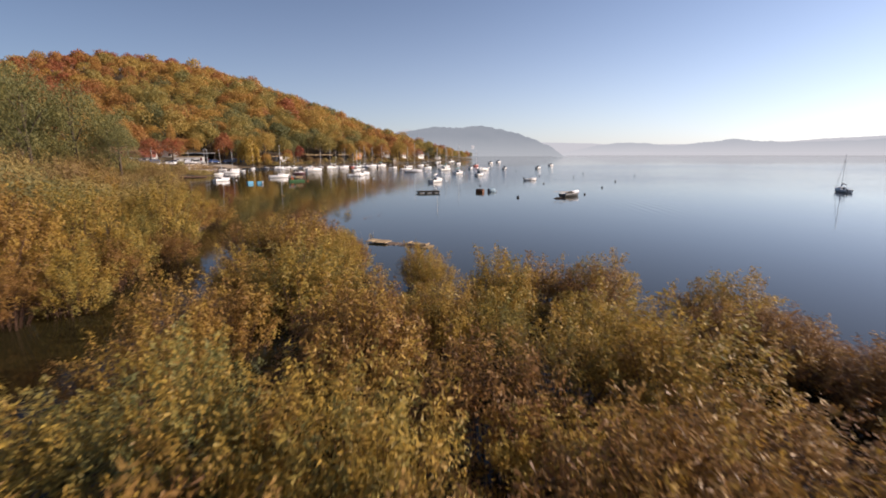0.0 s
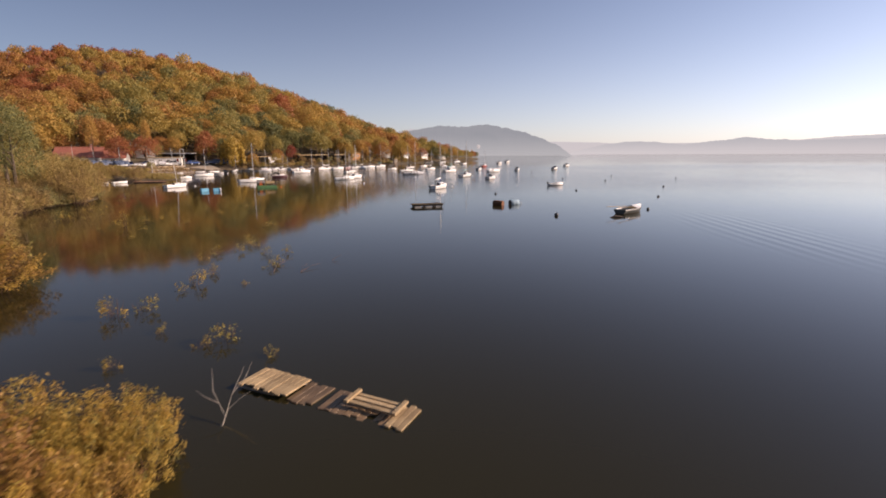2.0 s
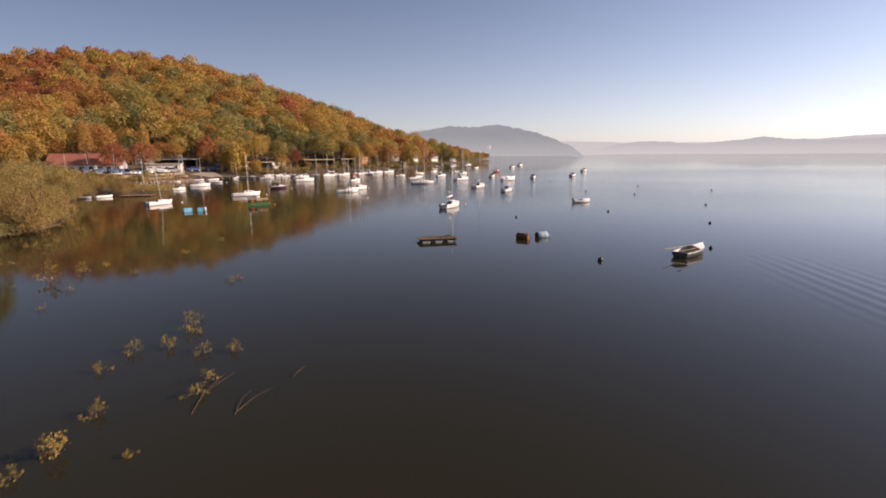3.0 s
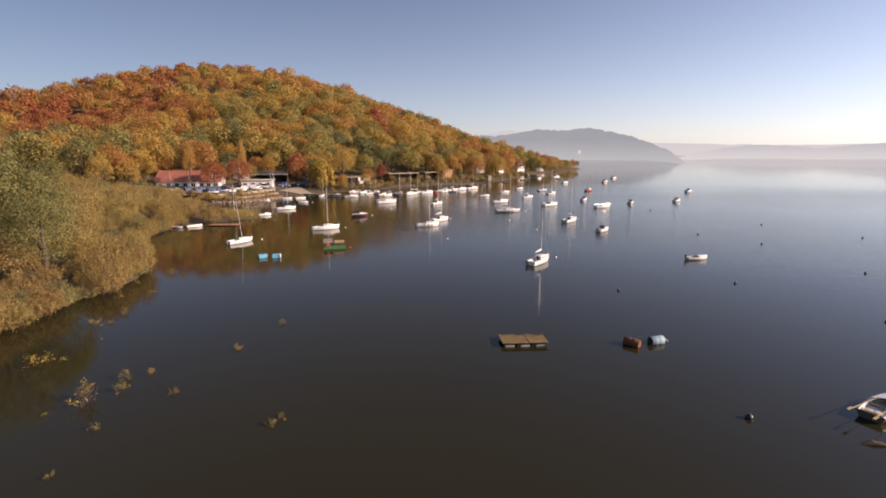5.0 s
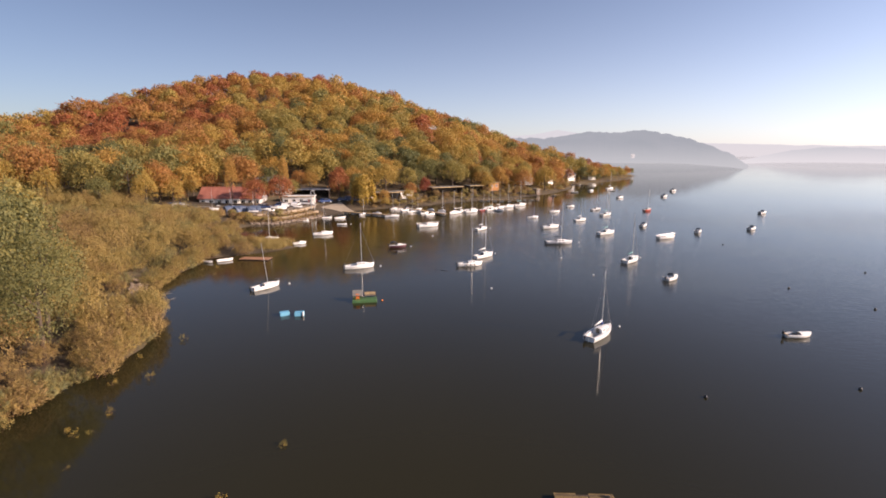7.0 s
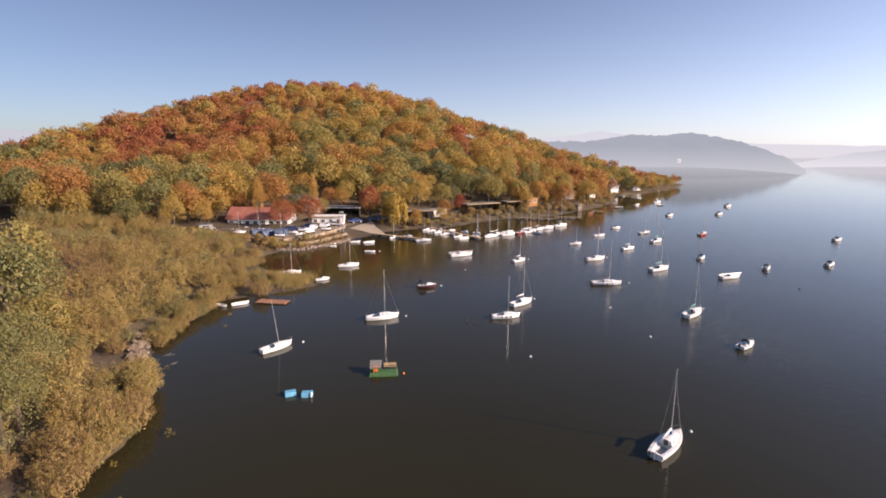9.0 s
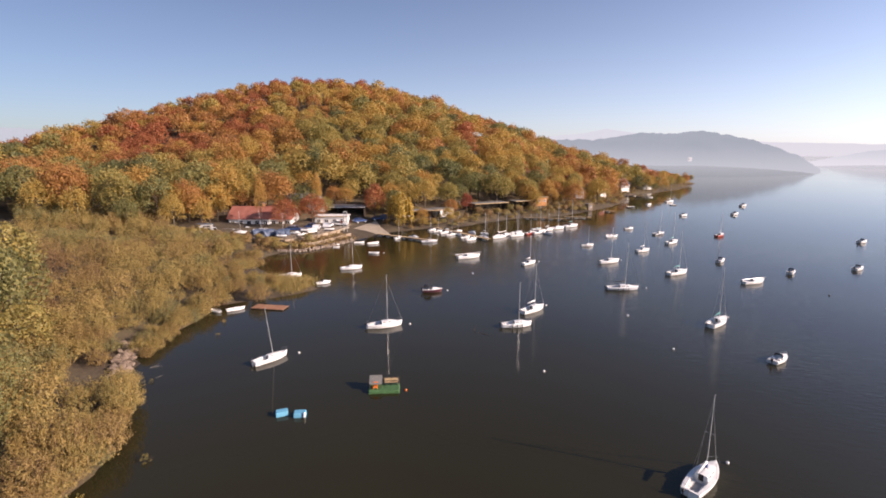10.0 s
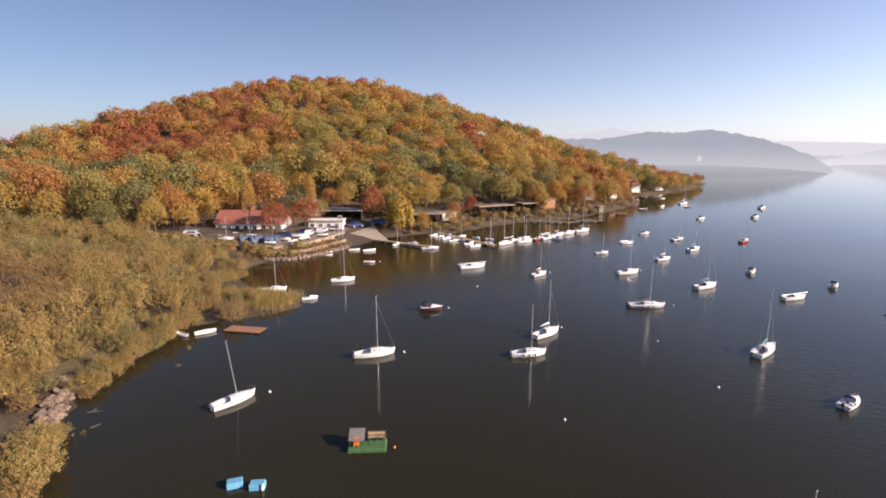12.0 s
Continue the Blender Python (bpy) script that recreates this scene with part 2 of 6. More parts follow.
def water_material():
    m, n, l, b = shader("lake_water", 0.065, 0, 0.5)
    b.inputs["IOR"].default_value = 1.333
    t = noise_tex(n, l, 0.02, 3)
    r = ramp(n, [(0.35, (0.026, 0.0228, 0.0092)), (0.65, (0.0215, 0.0192, 0.008))])
    l.new(t.outputs["Fac"], r.inputs[0])
    l.new(r.outputs[0], b.inputs["Base Color"])
    tc = n.new("ShaderNodeTexCoord")
    mp = n.new("ShaderNodeMapping")
    mp.inputs["Rotation"].default_value, mp.inputs["Scale"].default_value = (0, 0, radians(-40)), (0.35, 1.3, 1)
    l.new(tc.outputs["Object"], mp.inputs["Vector"])
    w = n.new("ShaderNodeTexNoise")
    w.inputs["Scale"].default_value, w.inputs["Detail"].default_value = 2.0, 3
    l.new(mp.outputs[0], w.inputs["Vector"])
    fine = n.new("ShaderNodeTexNoise")
    fine.inputs["Scale"].default_value, fine.inputs["Detail"].default_value = 8.5, 2
    l.new(mp.outputs[0], fine.inputs["Vector"])
    wave = n.new("ShaderNodeMath")
    wave.operation, wave.inputs[1].default_value = "MULTIPLY_ADD", 0.38
    l.new(fine.outputs["Fac"], wave.inputs[0])
    l.new(w.outputs["Fac"], wave.inputs[2])
    calm = noise_tex(n, l, 0.012, 2)
    k = ramp(n, [(0.38, (0.4, 0.4, 0.4)), (0.62, (1, 1, 1))])
    l.new(calm.outputs["Fac"], k.inputs[0])
    mul = n.new("ShaderNodeMath")
    mul.operation = "MULTIPLY"
    l.new(wave.outputs[0], mul.inputs[0])
    l.new(k.outputs[0], mul.inputs[1])
    bp = n.new("ShaderNodeBump")
    bp.inputs["Strength"].default_value, bp.inputs["Distance"].default_value = 0.5, 0.016
    # a spent wake: long low crests in a strip beyond the rowing boat
    lane, dist, fade, band, sum_ = (n.new(k) for k in ("ShaderNodeMapping", "ShaderNodeVectorMath", "ShaderNodeMapRange", "ShaderNodeTexWave", "ShaderNodeMath"))
    lane.vector_type = "TEXTURE"
    lane.inputs["Location"].default_value, lane.inputs["Rotation"].default_value, lane.inputs["Scale"].default_value = (24.5, 48, 0), (0, 0, radians(-10)), (5, 14, 1)
    l.new(tc.outputs["Object"], lane.inputs["Vector"])
    dist.operation = "LENGTH"
    l.new(lane.outputs[0], dist.inputs[0])
    fade.interpolation_type = "SMOOTHSTEP"
    fade.inputs["From Min"].default_value, fade.inputs["From Max"].default_value = 0.1, 1.0
    fade.inputs["To Min"].default_value, fade.inputs["To Max"].default_value = 1.1, 0.0
    l.new(dist.outputs["Value"], fade.inputs["Value"])
    turn = n.new("ShaderNodeMapping")
    turn.inputs["Rotation"].default_value = (0, 0, radians(10))
    l.new(tc.outputs["Object"], turn.inputs["Vector"])
    band.inputs["Scale"].default_value, band.inputs["Distortion"].default_value, band.inputs["Detail Scale"].default_value = 0.33, 1.6, 0.25
    l.new(turn.outputs[0], band.inputs["Vector"])
    crest = n.new("ShaderNodeMath")
    crest.operation = "MULTIPLY"
    l.new(band.outputs["Fac"], crest.inputs[0])
    l.new(fade.outputs[0], crest.inputs[1])
    sum_.operation = "MULTIPLY_ADD"
    sum_.inputs[1].default_value = 0.9
    l.new(crest.outputs[0], sum_.inputs[0])
    # calm under the wooded shore, more wind on the open lake
    sep, lee, windy = n.new("ShaderNodeSeparateXYZ"), n.new("ShaderNodeMapRange"), n.new("ShaderNodeMath")
    l.new(tc.outputs["Object"], sep.inputs[0])
    far = n.new("ShaderNodeMath")
    far.operation, far.inputs[1].default_value = "MULTIPLY_ADD", 0.8
    l.new(sep.outputs["Y"], far.inputs[0])
    l.new(sep.outputs["X"], far.inputs[2])
    l.new(far.outputs[0], lee.inputs["Value"])
    lee.inputs["From Min"].default_value, lee.inputs["From Max"].default_value = 43, 110
    lee.inputs["To Min"].default_value, lee.inputs["To Max"].default_value = 0.3, 4.8
    windy.operation = "MULTIPLY"
    l.new(mul.outputs[0], windy.inputs[0])
    l.new(lee.outputs[0], windy.inputs[1])
    # the breeze lies across the moorings and leaves both ends of the lake smooth
    reach, gust, breeze = n.new("ShaderNodeMapRange"), ramp(n, [(0.26, (0.4, 0.4, 0.4)), (0.37, (1, 1, 1)), (0.6, (1, 1, 1)), (0.8, (0.15, 0.15, 0.15))]), n.new("ShaderNodeMath")
    reach.inputs["From Max"].default_value = 300
    l.new(sep.outputs["Y"], reach.inputs["Value"])
    l.new(reach.outputs[0], gust.inputs[0])
    breeze.operation = "MULTIPLY"
    l.new(windy.outputs[0], breeze.inputs[0])
    l.new(gust.outputs[0], breeze.inputs[1])
    l.new(breeze.outputs[0], sum_.inputs[2])
    l.new(sum_.outputs[0], bp.inputs["Height"])
    l.new(bp.outputs[0], b.inputs["Normal"])
    return m


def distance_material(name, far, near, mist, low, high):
    """Hills through kilometres of morning air: airlight painted as glow, paler towards the water."""
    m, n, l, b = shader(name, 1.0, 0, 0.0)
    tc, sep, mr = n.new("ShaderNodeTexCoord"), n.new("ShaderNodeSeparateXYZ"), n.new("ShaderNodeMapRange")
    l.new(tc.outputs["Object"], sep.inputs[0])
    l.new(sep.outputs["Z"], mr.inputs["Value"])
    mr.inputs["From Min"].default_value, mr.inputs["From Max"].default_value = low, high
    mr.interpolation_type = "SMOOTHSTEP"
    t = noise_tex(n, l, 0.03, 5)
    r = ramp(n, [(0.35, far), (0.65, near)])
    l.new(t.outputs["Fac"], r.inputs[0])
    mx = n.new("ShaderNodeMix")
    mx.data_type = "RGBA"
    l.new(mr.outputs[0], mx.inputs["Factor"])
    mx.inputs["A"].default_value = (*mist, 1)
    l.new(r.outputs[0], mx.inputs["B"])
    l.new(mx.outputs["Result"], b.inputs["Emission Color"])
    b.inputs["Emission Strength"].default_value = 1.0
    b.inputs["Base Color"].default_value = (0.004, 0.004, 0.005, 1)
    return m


GROUND, WATER = ground_material(), water_material()


# ---- mesh helpers ----
class Geo:
    """Vertices and faces of one part."""

    def __init__(self):
        self.v, self.f = [], []

    def add(self, verts, faces):
        k = len(self.v)
        self.v += [tuple(p) for p in verts]
        self.f += [tuple(k + i for i in q) for q in faces]
        return self

    def box(self, c, s, rz=0.0, bevel=0.0, m=None):
        """A box with centre c and size s; bevel cuts its edges."""
        h, b = [x / 2 for x in s], min(bevel, min(s) * 0.45)
        sg = (-1, 1)
        if b <= 0:
            v = [Vector((x * h[0], y * h[1], z * h[2])) for x in sg for y in sg for z in sg]
            f = [(0, 1, 3, 2), (4, 6, 7, 5), (0, 4, 5, 1), (2, 3, 7, 6), (0, 2, 6, 4), (1, 5, 7, 3)]
        else:
            v, key = [], {}
            for x in sg:
                for y in sg:
                    for z in sg:
                        for a in range(3):
                            key[x, y, z, a] = len(v)
                            v.append(Vector([q * (h[i] if i == a else h[i] - b) for i, q in enumerate((x, y, z))]))
            f = []
            for a in range(3):
                p, q = (a + 1) % 3, (a + 2) % 3
                for d in sg:
                    ids = []
                    for e, g in ((-1, -1), (1, -1), (1, 1), (-1, 1)):
                        k = [0, 0, 0]
                        k[a], k[p], k[q] = d, e, g
                        ids.append(key[k[0], k[1], k[2], a])
                    f.append(tuple(ids))
                    for e in sg:
                        k0, k1 = [0, 0, 0], [0, 0, 0]
                        k0[p], k0[q], k0[a] = d, e, -1
                        k1[p], k1[q], k1[a] = d, e, 1
                        f.append((key[(*k0, p)], key[(*k1, p)], key[(*k1, q)], key[(*k0, q)]))
            f += [tuple(key[x, y, z, a] for a in range(3)) for x in sg for y in sg for z in sg]
            out = []
            for q in f:
                n0 = (v[q[1]] - v[q[0]]).cross(v[q[2]] - v[q[0]])
                out.append(q if n0.dot(sum((v[i] for i in q), Vector())) > 0 else q[::-1])
            f = out
        r = Matrix.Translation(c) @ Matrix.Rotation(rz, 4, "Z") if m is None else m
        if m is not None:
            v = [p + Vector(c) for p in v]
        return self.add([r @ p for p in v], f)

    def tube(self, pts, radii, n=6, caps=True):
        """A round bar along points."""
        pts = [Vector(p) for p in pts]
        radii = [radii] * len(pts) if isinstance(radii, (int, float)) else radii
        rings = []
        for i, p in enumerate(pts):
            d = (pts[min(i + 1, len(pts) - 1)] - pts[max(i - 1, 0)]).normalized()
            a = d.cross(Vector((0, 0, 1)) if abs(d.z) < 0.9 else Vector((1, 0, 0))).normalized()
            b = d.cross(a)
            rings.append([p + radii[i] * (math.cos(2 * math.pi * k / n) * a + math.sin(2 * math.pi * k / n) * b) for k in range(n)])
        v = [p for r in rings for p in r]
        f = [(i * n + k, (i + 1) * n + k, (i + 1) * n + (k + 1) % n, i * n + (k + 1) % n) for i in range(len(pts) - 1) for k in range(n)]
        if caps:
            f += [tuple(range(n)), tuple(range((len(pts) - 1) * n + n - 1, (len(pts) - 1) * n - 1, -1))]
        return self.add(v, f)

    def loft(self, rows, close=False):
        n = len(rows[0])
        m = n if close else n - 1
        return self.add([p for r in rows for p in r],
                        [(i * n + k, i * n + (k + 1) % n, (i + 1) * n + (k + 1) % n, (i + 1) * n + k) for i in range(len(rows) - 1) for k in range(m)])

    def ball(self, c, r, n=10, m=6, squash=1.0):
        rows = [[(c[0] + r * math.sin(math.pi * j / m) * math.cos(2 * math.pi * k / n), c[1] + r * math.sin(math.pi * j / m) * math.sin(2 * math.pi * k / n),
                  c[2] + squash * r * math.cos(math.pi * j / m)) for k in range(n)] for j in range(m + 1)]
        return self.loft(rows, True)

    def mesh(self, name, mat, smooth=False):
        me = bpy.data.meshes.new(name)
        me.from_pydata(self.v, [], self.f)
        me.materials.append(mat)
        me.validate()
        if smooth:
            me.polygons.foreach_set("use_smooth", [True] * len(me.polygons))
        return me


def part(name, geo, mat, parent=None, label="", smooth=False):
    ob = new(name, geo.mesh(name, mat, smooth) if isinstance(geo, Geo) else geo)
    ob.parent = parent
    return tagged(ob, label)


def thing(name, label, category, group="", m=None):
    ob = new(name)
    ob.empty_display_size = 0.3
    if m is not None:
        ob.matrix_basis = m
    return tagged(ob, label, category, group)


def soup(name, verts, tones, mat, k=4):
    """A mesh of loose k-sided leaves: verts is (n * k, 3), tones one value a leaf."""
    n = len(verts) // k
    me = bpy.data.meshes.new(name)
    me.vertices.add(n * k)
    me.vertices.foreach_set("co", np.asarray(verts, np.float32).ravel())
    me.loops.add(n * k)
    me.loops.foreach_set("vertex_index", np.arange(n * k, dtype=np.int32))
    me.polygons.add(n)
    me.polygons.foreach_set("loop_start", np.arange(0, n * k, k, dtype=np.int32))
    at = me.attributes.new("tone", "FLOAT", "POINT")
    at.data.foreach_set("value", np.repeat(np.asarray(tones, np.float32), k))
    me.materials.append(mat)
    me.update(calc_edges=True)
    return me


RNG = np.random.default_rng(7)


def leaves(centres, normals, length, width, rng, jitter=0.55, k=4):
    """Pointed leaves (k = 4) or three-cornered clumps (k = 3) at the centres, facing about along the normals."""
    n = len(centres)
    nn = normals + jitter * rng.normal(size=(n, 3))
    nn /= np.linalg.norm(nn, axis=1)[:, None]
    a = np.cross(nn, rng.normal(size=(n, 3)))
    a /= np.linalg.norm(a, axis=1)[:, None]
    b = np.cross(nn, a)
    ln = (length * rng.uniform(0.7, 1.3, n))[:, None] / 2
    wd = (width * rng.uniform(0.7, 1.3, n))[:, None] / 2
    if k == 3:
        return np.stack([centres - a * ln, centres + a * ln * 0.7 - b * wd, centres + a * ln * 0.7 + b * wd], 1).reshape(-1, 3)
    bend = nn * ln * 0.25
    q = np.stack([centres - a * ln - bend, centres - b * wd + bend * 0.5, centres + a * ln - bend, centres + b * wd + bend * 0.5], 1)
    return q.reshape(-1, 3)


def crown(rng, radius, height, base, lobes, per, size, slim=0.9, jitter=0.3, fuzz=(0.75, 1.08)):
    """Leaf clumps of a tree's crown, set on lobes round the limbs' ends; z from base to height."""
    mid, half = (base + height) / 2, (height - base) / 2
    d = rng.normal(size=(lobes, 3))
    d /= np.linalg.norm(d, axis=1)[:, None]
    d[:, 2] = np.where(d[:, 2] < -0.5, -d[:, 2], d[:, 2])
    grow = rng.uniform(0.55, 0.80, lobes)[:, None]
    c = d * grow * np.array([radius, radius, half]) + np.array([0, 0, mid])
    r = radius * rng.uniform(0.30, 0.52, lobes) * math.sqrt(18 / max(18, lobes))
    e = rng.normal(size=(lobes * per, 3))
    e /= np.linalg.norm(e, axis=1)[:, None]
    e[:, 2] = np.abs(e[:, 2]) * np.where(rng.random(lobes * per) < 0.78, 1, -1)
    k = np.repeat(np.arange(lobes), per)
    p = c[k] + e * (r[k] * rng.uniform(*fuzz, lobes * per))[:, None] * np.array([1, 1, 0.85])
    skin = rng.random(lobes * per) < 0.42
    th, ph = np.arctan2(e[:, 1], e[:, 0]), rng.uniform(0, 6.283, 3)
    wave = 0.80 + 0.09 * np.sin(3 * th + ph[0]) + 0.07 * np.sin(5 * th + ph[1]) * np.cos(4 * e[:, 2] + ph[2]) + rng.normal(0, 0.05, lobes * per)
    up = np.where(e[:, 2] < -0.35, -e[:, 2], e[:, 2])
    dome = np.stack([e[:, 0], e[:, 1], up], 1) * wave[:, None] * np.array([radius, radius, half]) + np.array([0, 0, mid])
    p[skin] = dome[skin]
    return leaves(p, e, size, size * slim, rng, jitter, 3), len(p)


# ---- shore, hill and ground ----
SHORE = np.array([(-9, 4), (-12, 10), (-12, 17), (-13, 28), (-15, 39), (-22, 46), (-32.8, 64), (-33.6, 70), (-33, 77), (-38, 85), (-43.6, 89.6), (-50.4, 97.6), (-50.6, 104), (-52.5, 112),
                  (-49, 116), (-43, 121), (-44, 126), (-62, 133), (-67, 142), (-67.5, 148), (-62, 150), (-58.7, 157), (-56.6, 167), (-55, 177), (-50.9, 184),
                  (-43.7, 192), (-38, 191), (-32, 206), (-20, 222), (-8, 230), (2, 249), (9.5, 265), (17, 289), (17.6, 317), (32, 337), (53, 373), (73, 434), (45, 520),
                  (-60, 650), (-400, 900), (-3000, 1200), (-3000, -900), (3000, -900), (300, -90), (60, -25), (13, 7), (6, 3)], float)


def shore_distance(x, y):
    """Metres from the waterline, positive on land."""
    x, y = np.asarray(x, float), np.asarray(y, float)
    d, ins = np.full(x.shape, 1e9), np.zeros(x.shape, bool)
    for (ax, ay), (bx, by) in zip(SHORE, np.roll(SHORE, -1, 0)):
        ex, ey = bx - ax, by - ay
        u = np.clip(((x - ax) * ex + (y - ay) * ey) / (ex * ex + ey * ey), 0, 1)
        d = np.minimum(d, np.hypot(x - ax - u * ex, y - ay - u * ey))
        ins ^= ((ay > y) != (by > y)) & (x < (bx - ax) * (y - ay) / (by - ay + 1e-12) + ax)
    return np.where(ins, d, -d)


HILL = [(43.7, -159.3, 342.6, 83.2, 87.0, -0.3), (6.8, -86.2, 405.5, 76.8, 144.6, -2.7), (9.4, -198.0, 288.3, 35.0, 131.3, -0.4)]


def ground_z(x, y, d=None):
    x, y = np.asarray(x, float), np.asarray(y, float)
    d = shore_distance(x, y) if d is None else d
    h = 0.0
    for a, cx, cy, sx, sy, th in HILL:
        c, s = math.cos(th), math.sin(th)
        u, v = (x - cx) * c + (y - cy) * s, (y - cy) * c - (x - cx) * s
        h = h + a * np.exp(-0.5 * ((u / sx) ** 2 + (v / sy) ** 2))
    h = h * np.clip((d - 8) / 70, 0, 1) ** 0.8
    bank = 0.1 + 1.5 * (1 - np.exp(-np.clip(d, 0, None) / 7)) + 0.2 * np.sin(x * 0.31) * np.sin(y * 0.27) * np.clip(d / 8, 0, 1)
    return np.where(d > 0, bank + h, -0.12 - np.clip(-d * 0.09, 0, 5))


def lines(lo, hi, step, outer):
    return np.concatenate([lo - np.array(outer[::-1]), np.arange(lo, hi + step / 2, step), hi + np.array(outer)])


def sheet(name, xs, ys, zfun, mat, smooth=True):
    gx, gy = np.meshgrid(xs, ys)
    gz = zfun(gx, gy)
    w = len(xs)
    v = np.stack([gx, gy, gz], -1).reshape(-1, 3)
    i, j = np.meshgrid(np.arange(w - 1), np.arange(len(ys) - 1))
    k = (j * w + i).ravel()
    me = bpy.data.meshes.new(name)
    me.from_pydata(v.tolist(), [], np.stack([k, k + 1, k + w + 1, k + w], 1).tolist())
    me.materials.append(mat)
    if smooth:
        me.polygons.foreach_set("use_smooth", [True] * len(me.polygons))
    return new(name, me)


tagged(sheet("ground", lines(-420, 100, 4.0, [30, 100, 300, 900, 2400]), lines(-40, 560, 4.0, [30, 100, 300, 900, 3000]), ground_z, GROUND),
       "brown lake bank and wooded hillside under leaf litter", "ground", kind="structure")
tagged(sheet("water", lines(-200, 200, 20.0, [100, 400, 1200, 2800]), lines(-40, 600, 20.0, [100, 400, 1200, 2800]), lambda x, y: 0 * x, WATER, False),
       "calm dark brown lake water mirroring hill and sky", "lake", kind="structure")


def ridge(rows, dist, depth, mat, label, rough, seed):
    """A far wooded ridge along azimuths (degrees right of +y) with crest heights, at a distance."""
    rng = np.random.default_rng(seed)
    az, top = np.array(rows, float).T
    aa = np.linspace(az[0], az[-1], 420)
    hh = np.interp(aa, az, top) + (np.interp(aa, np.linspace(az[0], az[-1], 90), rng.normal(0, rough, 90)) + rng.normal(0, rough * 0.35, len(aa))) * (np.interp(aa, az, top) > 6)
    g = Geo()
    out = []
    for k in range(9):
        u = k / 8
        r = dist + depth * u
        out.append([(r * math.sin(radians(a)), 40 + r * math.cos(radians(a)), max(-1.0, h * math.sin(math.pi * min(1, 0.02 + u * 1.0)) ** 0.7 - 0.6)) for a, h in zip(aa, hh)])
    g.loft(out)
    ob = part("backdrop", g, mat, None, "", True)
    return tagged(ob, label, "hills", kind="structure")


# Each ridge glows with its own painted haze, brightest low down.
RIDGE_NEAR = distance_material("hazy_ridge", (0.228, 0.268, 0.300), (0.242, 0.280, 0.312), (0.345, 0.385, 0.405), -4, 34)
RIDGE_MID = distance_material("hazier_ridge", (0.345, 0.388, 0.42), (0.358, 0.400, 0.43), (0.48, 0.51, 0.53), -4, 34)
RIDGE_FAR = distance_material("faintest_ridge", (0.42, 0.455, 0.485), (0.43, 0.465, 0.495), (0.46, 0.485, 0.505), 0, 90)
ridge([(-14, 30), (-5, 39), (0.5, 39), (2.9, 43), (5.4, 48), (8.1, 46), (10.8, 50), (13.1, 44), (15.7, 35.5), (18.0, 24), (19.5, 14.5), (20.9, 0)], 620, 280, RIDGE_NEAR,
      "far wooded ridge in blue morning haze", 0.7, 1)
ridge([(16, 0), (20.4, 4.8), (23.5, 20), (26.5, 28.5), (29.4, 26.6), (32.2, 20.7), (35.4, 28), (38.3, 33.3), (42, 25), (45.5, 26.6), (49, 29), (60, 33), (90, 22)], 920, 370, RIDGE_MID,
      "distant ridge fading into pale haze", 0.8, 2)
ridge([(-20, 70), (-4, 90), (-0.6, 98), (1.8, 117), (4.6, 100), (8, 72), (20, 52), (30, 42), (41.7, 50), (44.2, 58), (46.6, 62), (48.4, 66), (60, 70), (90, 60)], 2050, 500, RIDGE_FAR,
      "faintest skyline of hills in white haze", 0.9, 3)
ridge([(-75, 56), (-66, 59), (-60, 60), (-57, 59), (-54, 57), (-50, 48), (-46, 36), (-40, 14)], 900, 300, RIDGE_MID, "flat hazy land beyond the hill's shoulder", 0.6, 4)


# ---- trees of the hill ----
def inside(x, y, poly):
    c = False
    for (ax, ay), (bx, by) in zip(poly, poly[1:] + poly[:1]):
        if (ay > y) != (by > y) and x < (bx - ax) * (y - ay) / (by - ay) + ax:
            c = not c
    return c


def spin(v, ang, s, sz=None):
    c, q = math.cos(ang), math.sin(ang)
    sz = s if sz is None else sz
    return np.stack([(v[:, 0] * c - v[:, 1] * q) * s, (v[:, 0] * q + v[:, 1] * c) * s, v[:, 2] * sz], 1)


def trunk_geo(rng, height, r, limbs=5, spread=2.2):
    """A tapered trunk with forking limbs; the crown hides most of them."""
    g = Geo()
    lean = rng.normal(0, 0.25, 2)
    g.tube([(0, 0, -0.5), (lean[0] * 0.3, lean[1] * 0.3, height * 0.35), (lean[0], lean[1], height * 0.8)], [r * 1.3, r, r * 0.35], 7)
    for k in range(limbs):
        a = 2 * math.pi * (k + rng.random()) / limbs
        z0 = height * rng.uniform(0.28, 0.6)
        g.tube([(0, 0, z0), (math.cos(a) * spread * 0.5, math.sin(a) * spread * 0.5, z0 + height * 0.14), (math.cos(a) * spread, math.sin(a) * spread, z0 + height * 0.24)],
               [r * 0.5, r * 0.32, r * 0.1], 5)
    return g


FAR_CROWNS = [crown(np.random.default_rng(20 + k), 4.4 + 0.5 * (k % 3), 10.2 + 1.1 * (k % 4), 0.3, 24, 48, 0.55, 0.85, 0.6, (0.62, 1.15))[0] for k in range(8)]
BACK_CROWNS = [crown(np.random.default_rng(30 + k), 4.4 + 0.4 * (k % 2), 10.6 + 0.7 * k, 0.3, 20, 26, 0.78, 0.9, 0.55, (0.65, 1.12))[0] for k in range(4)]
NEAR_CROWNS = [crown(np.random.default_rng(40 + k), 4.3, 11.0 + 0.6 * (k % 3), 0.4, 34, 76, 0.40, 0.75, 0.7, (0.6, 1.18))[0] for k in range(5)]
NEAR_CROWNS.append(crown(np.random.default_rng(45), 4.2, 11.2, 0.2, 40, 170, 0.20, 0.7, 0.8, (0.55, 1.2))[0])      # leaves fine enough for the trees on the near bank
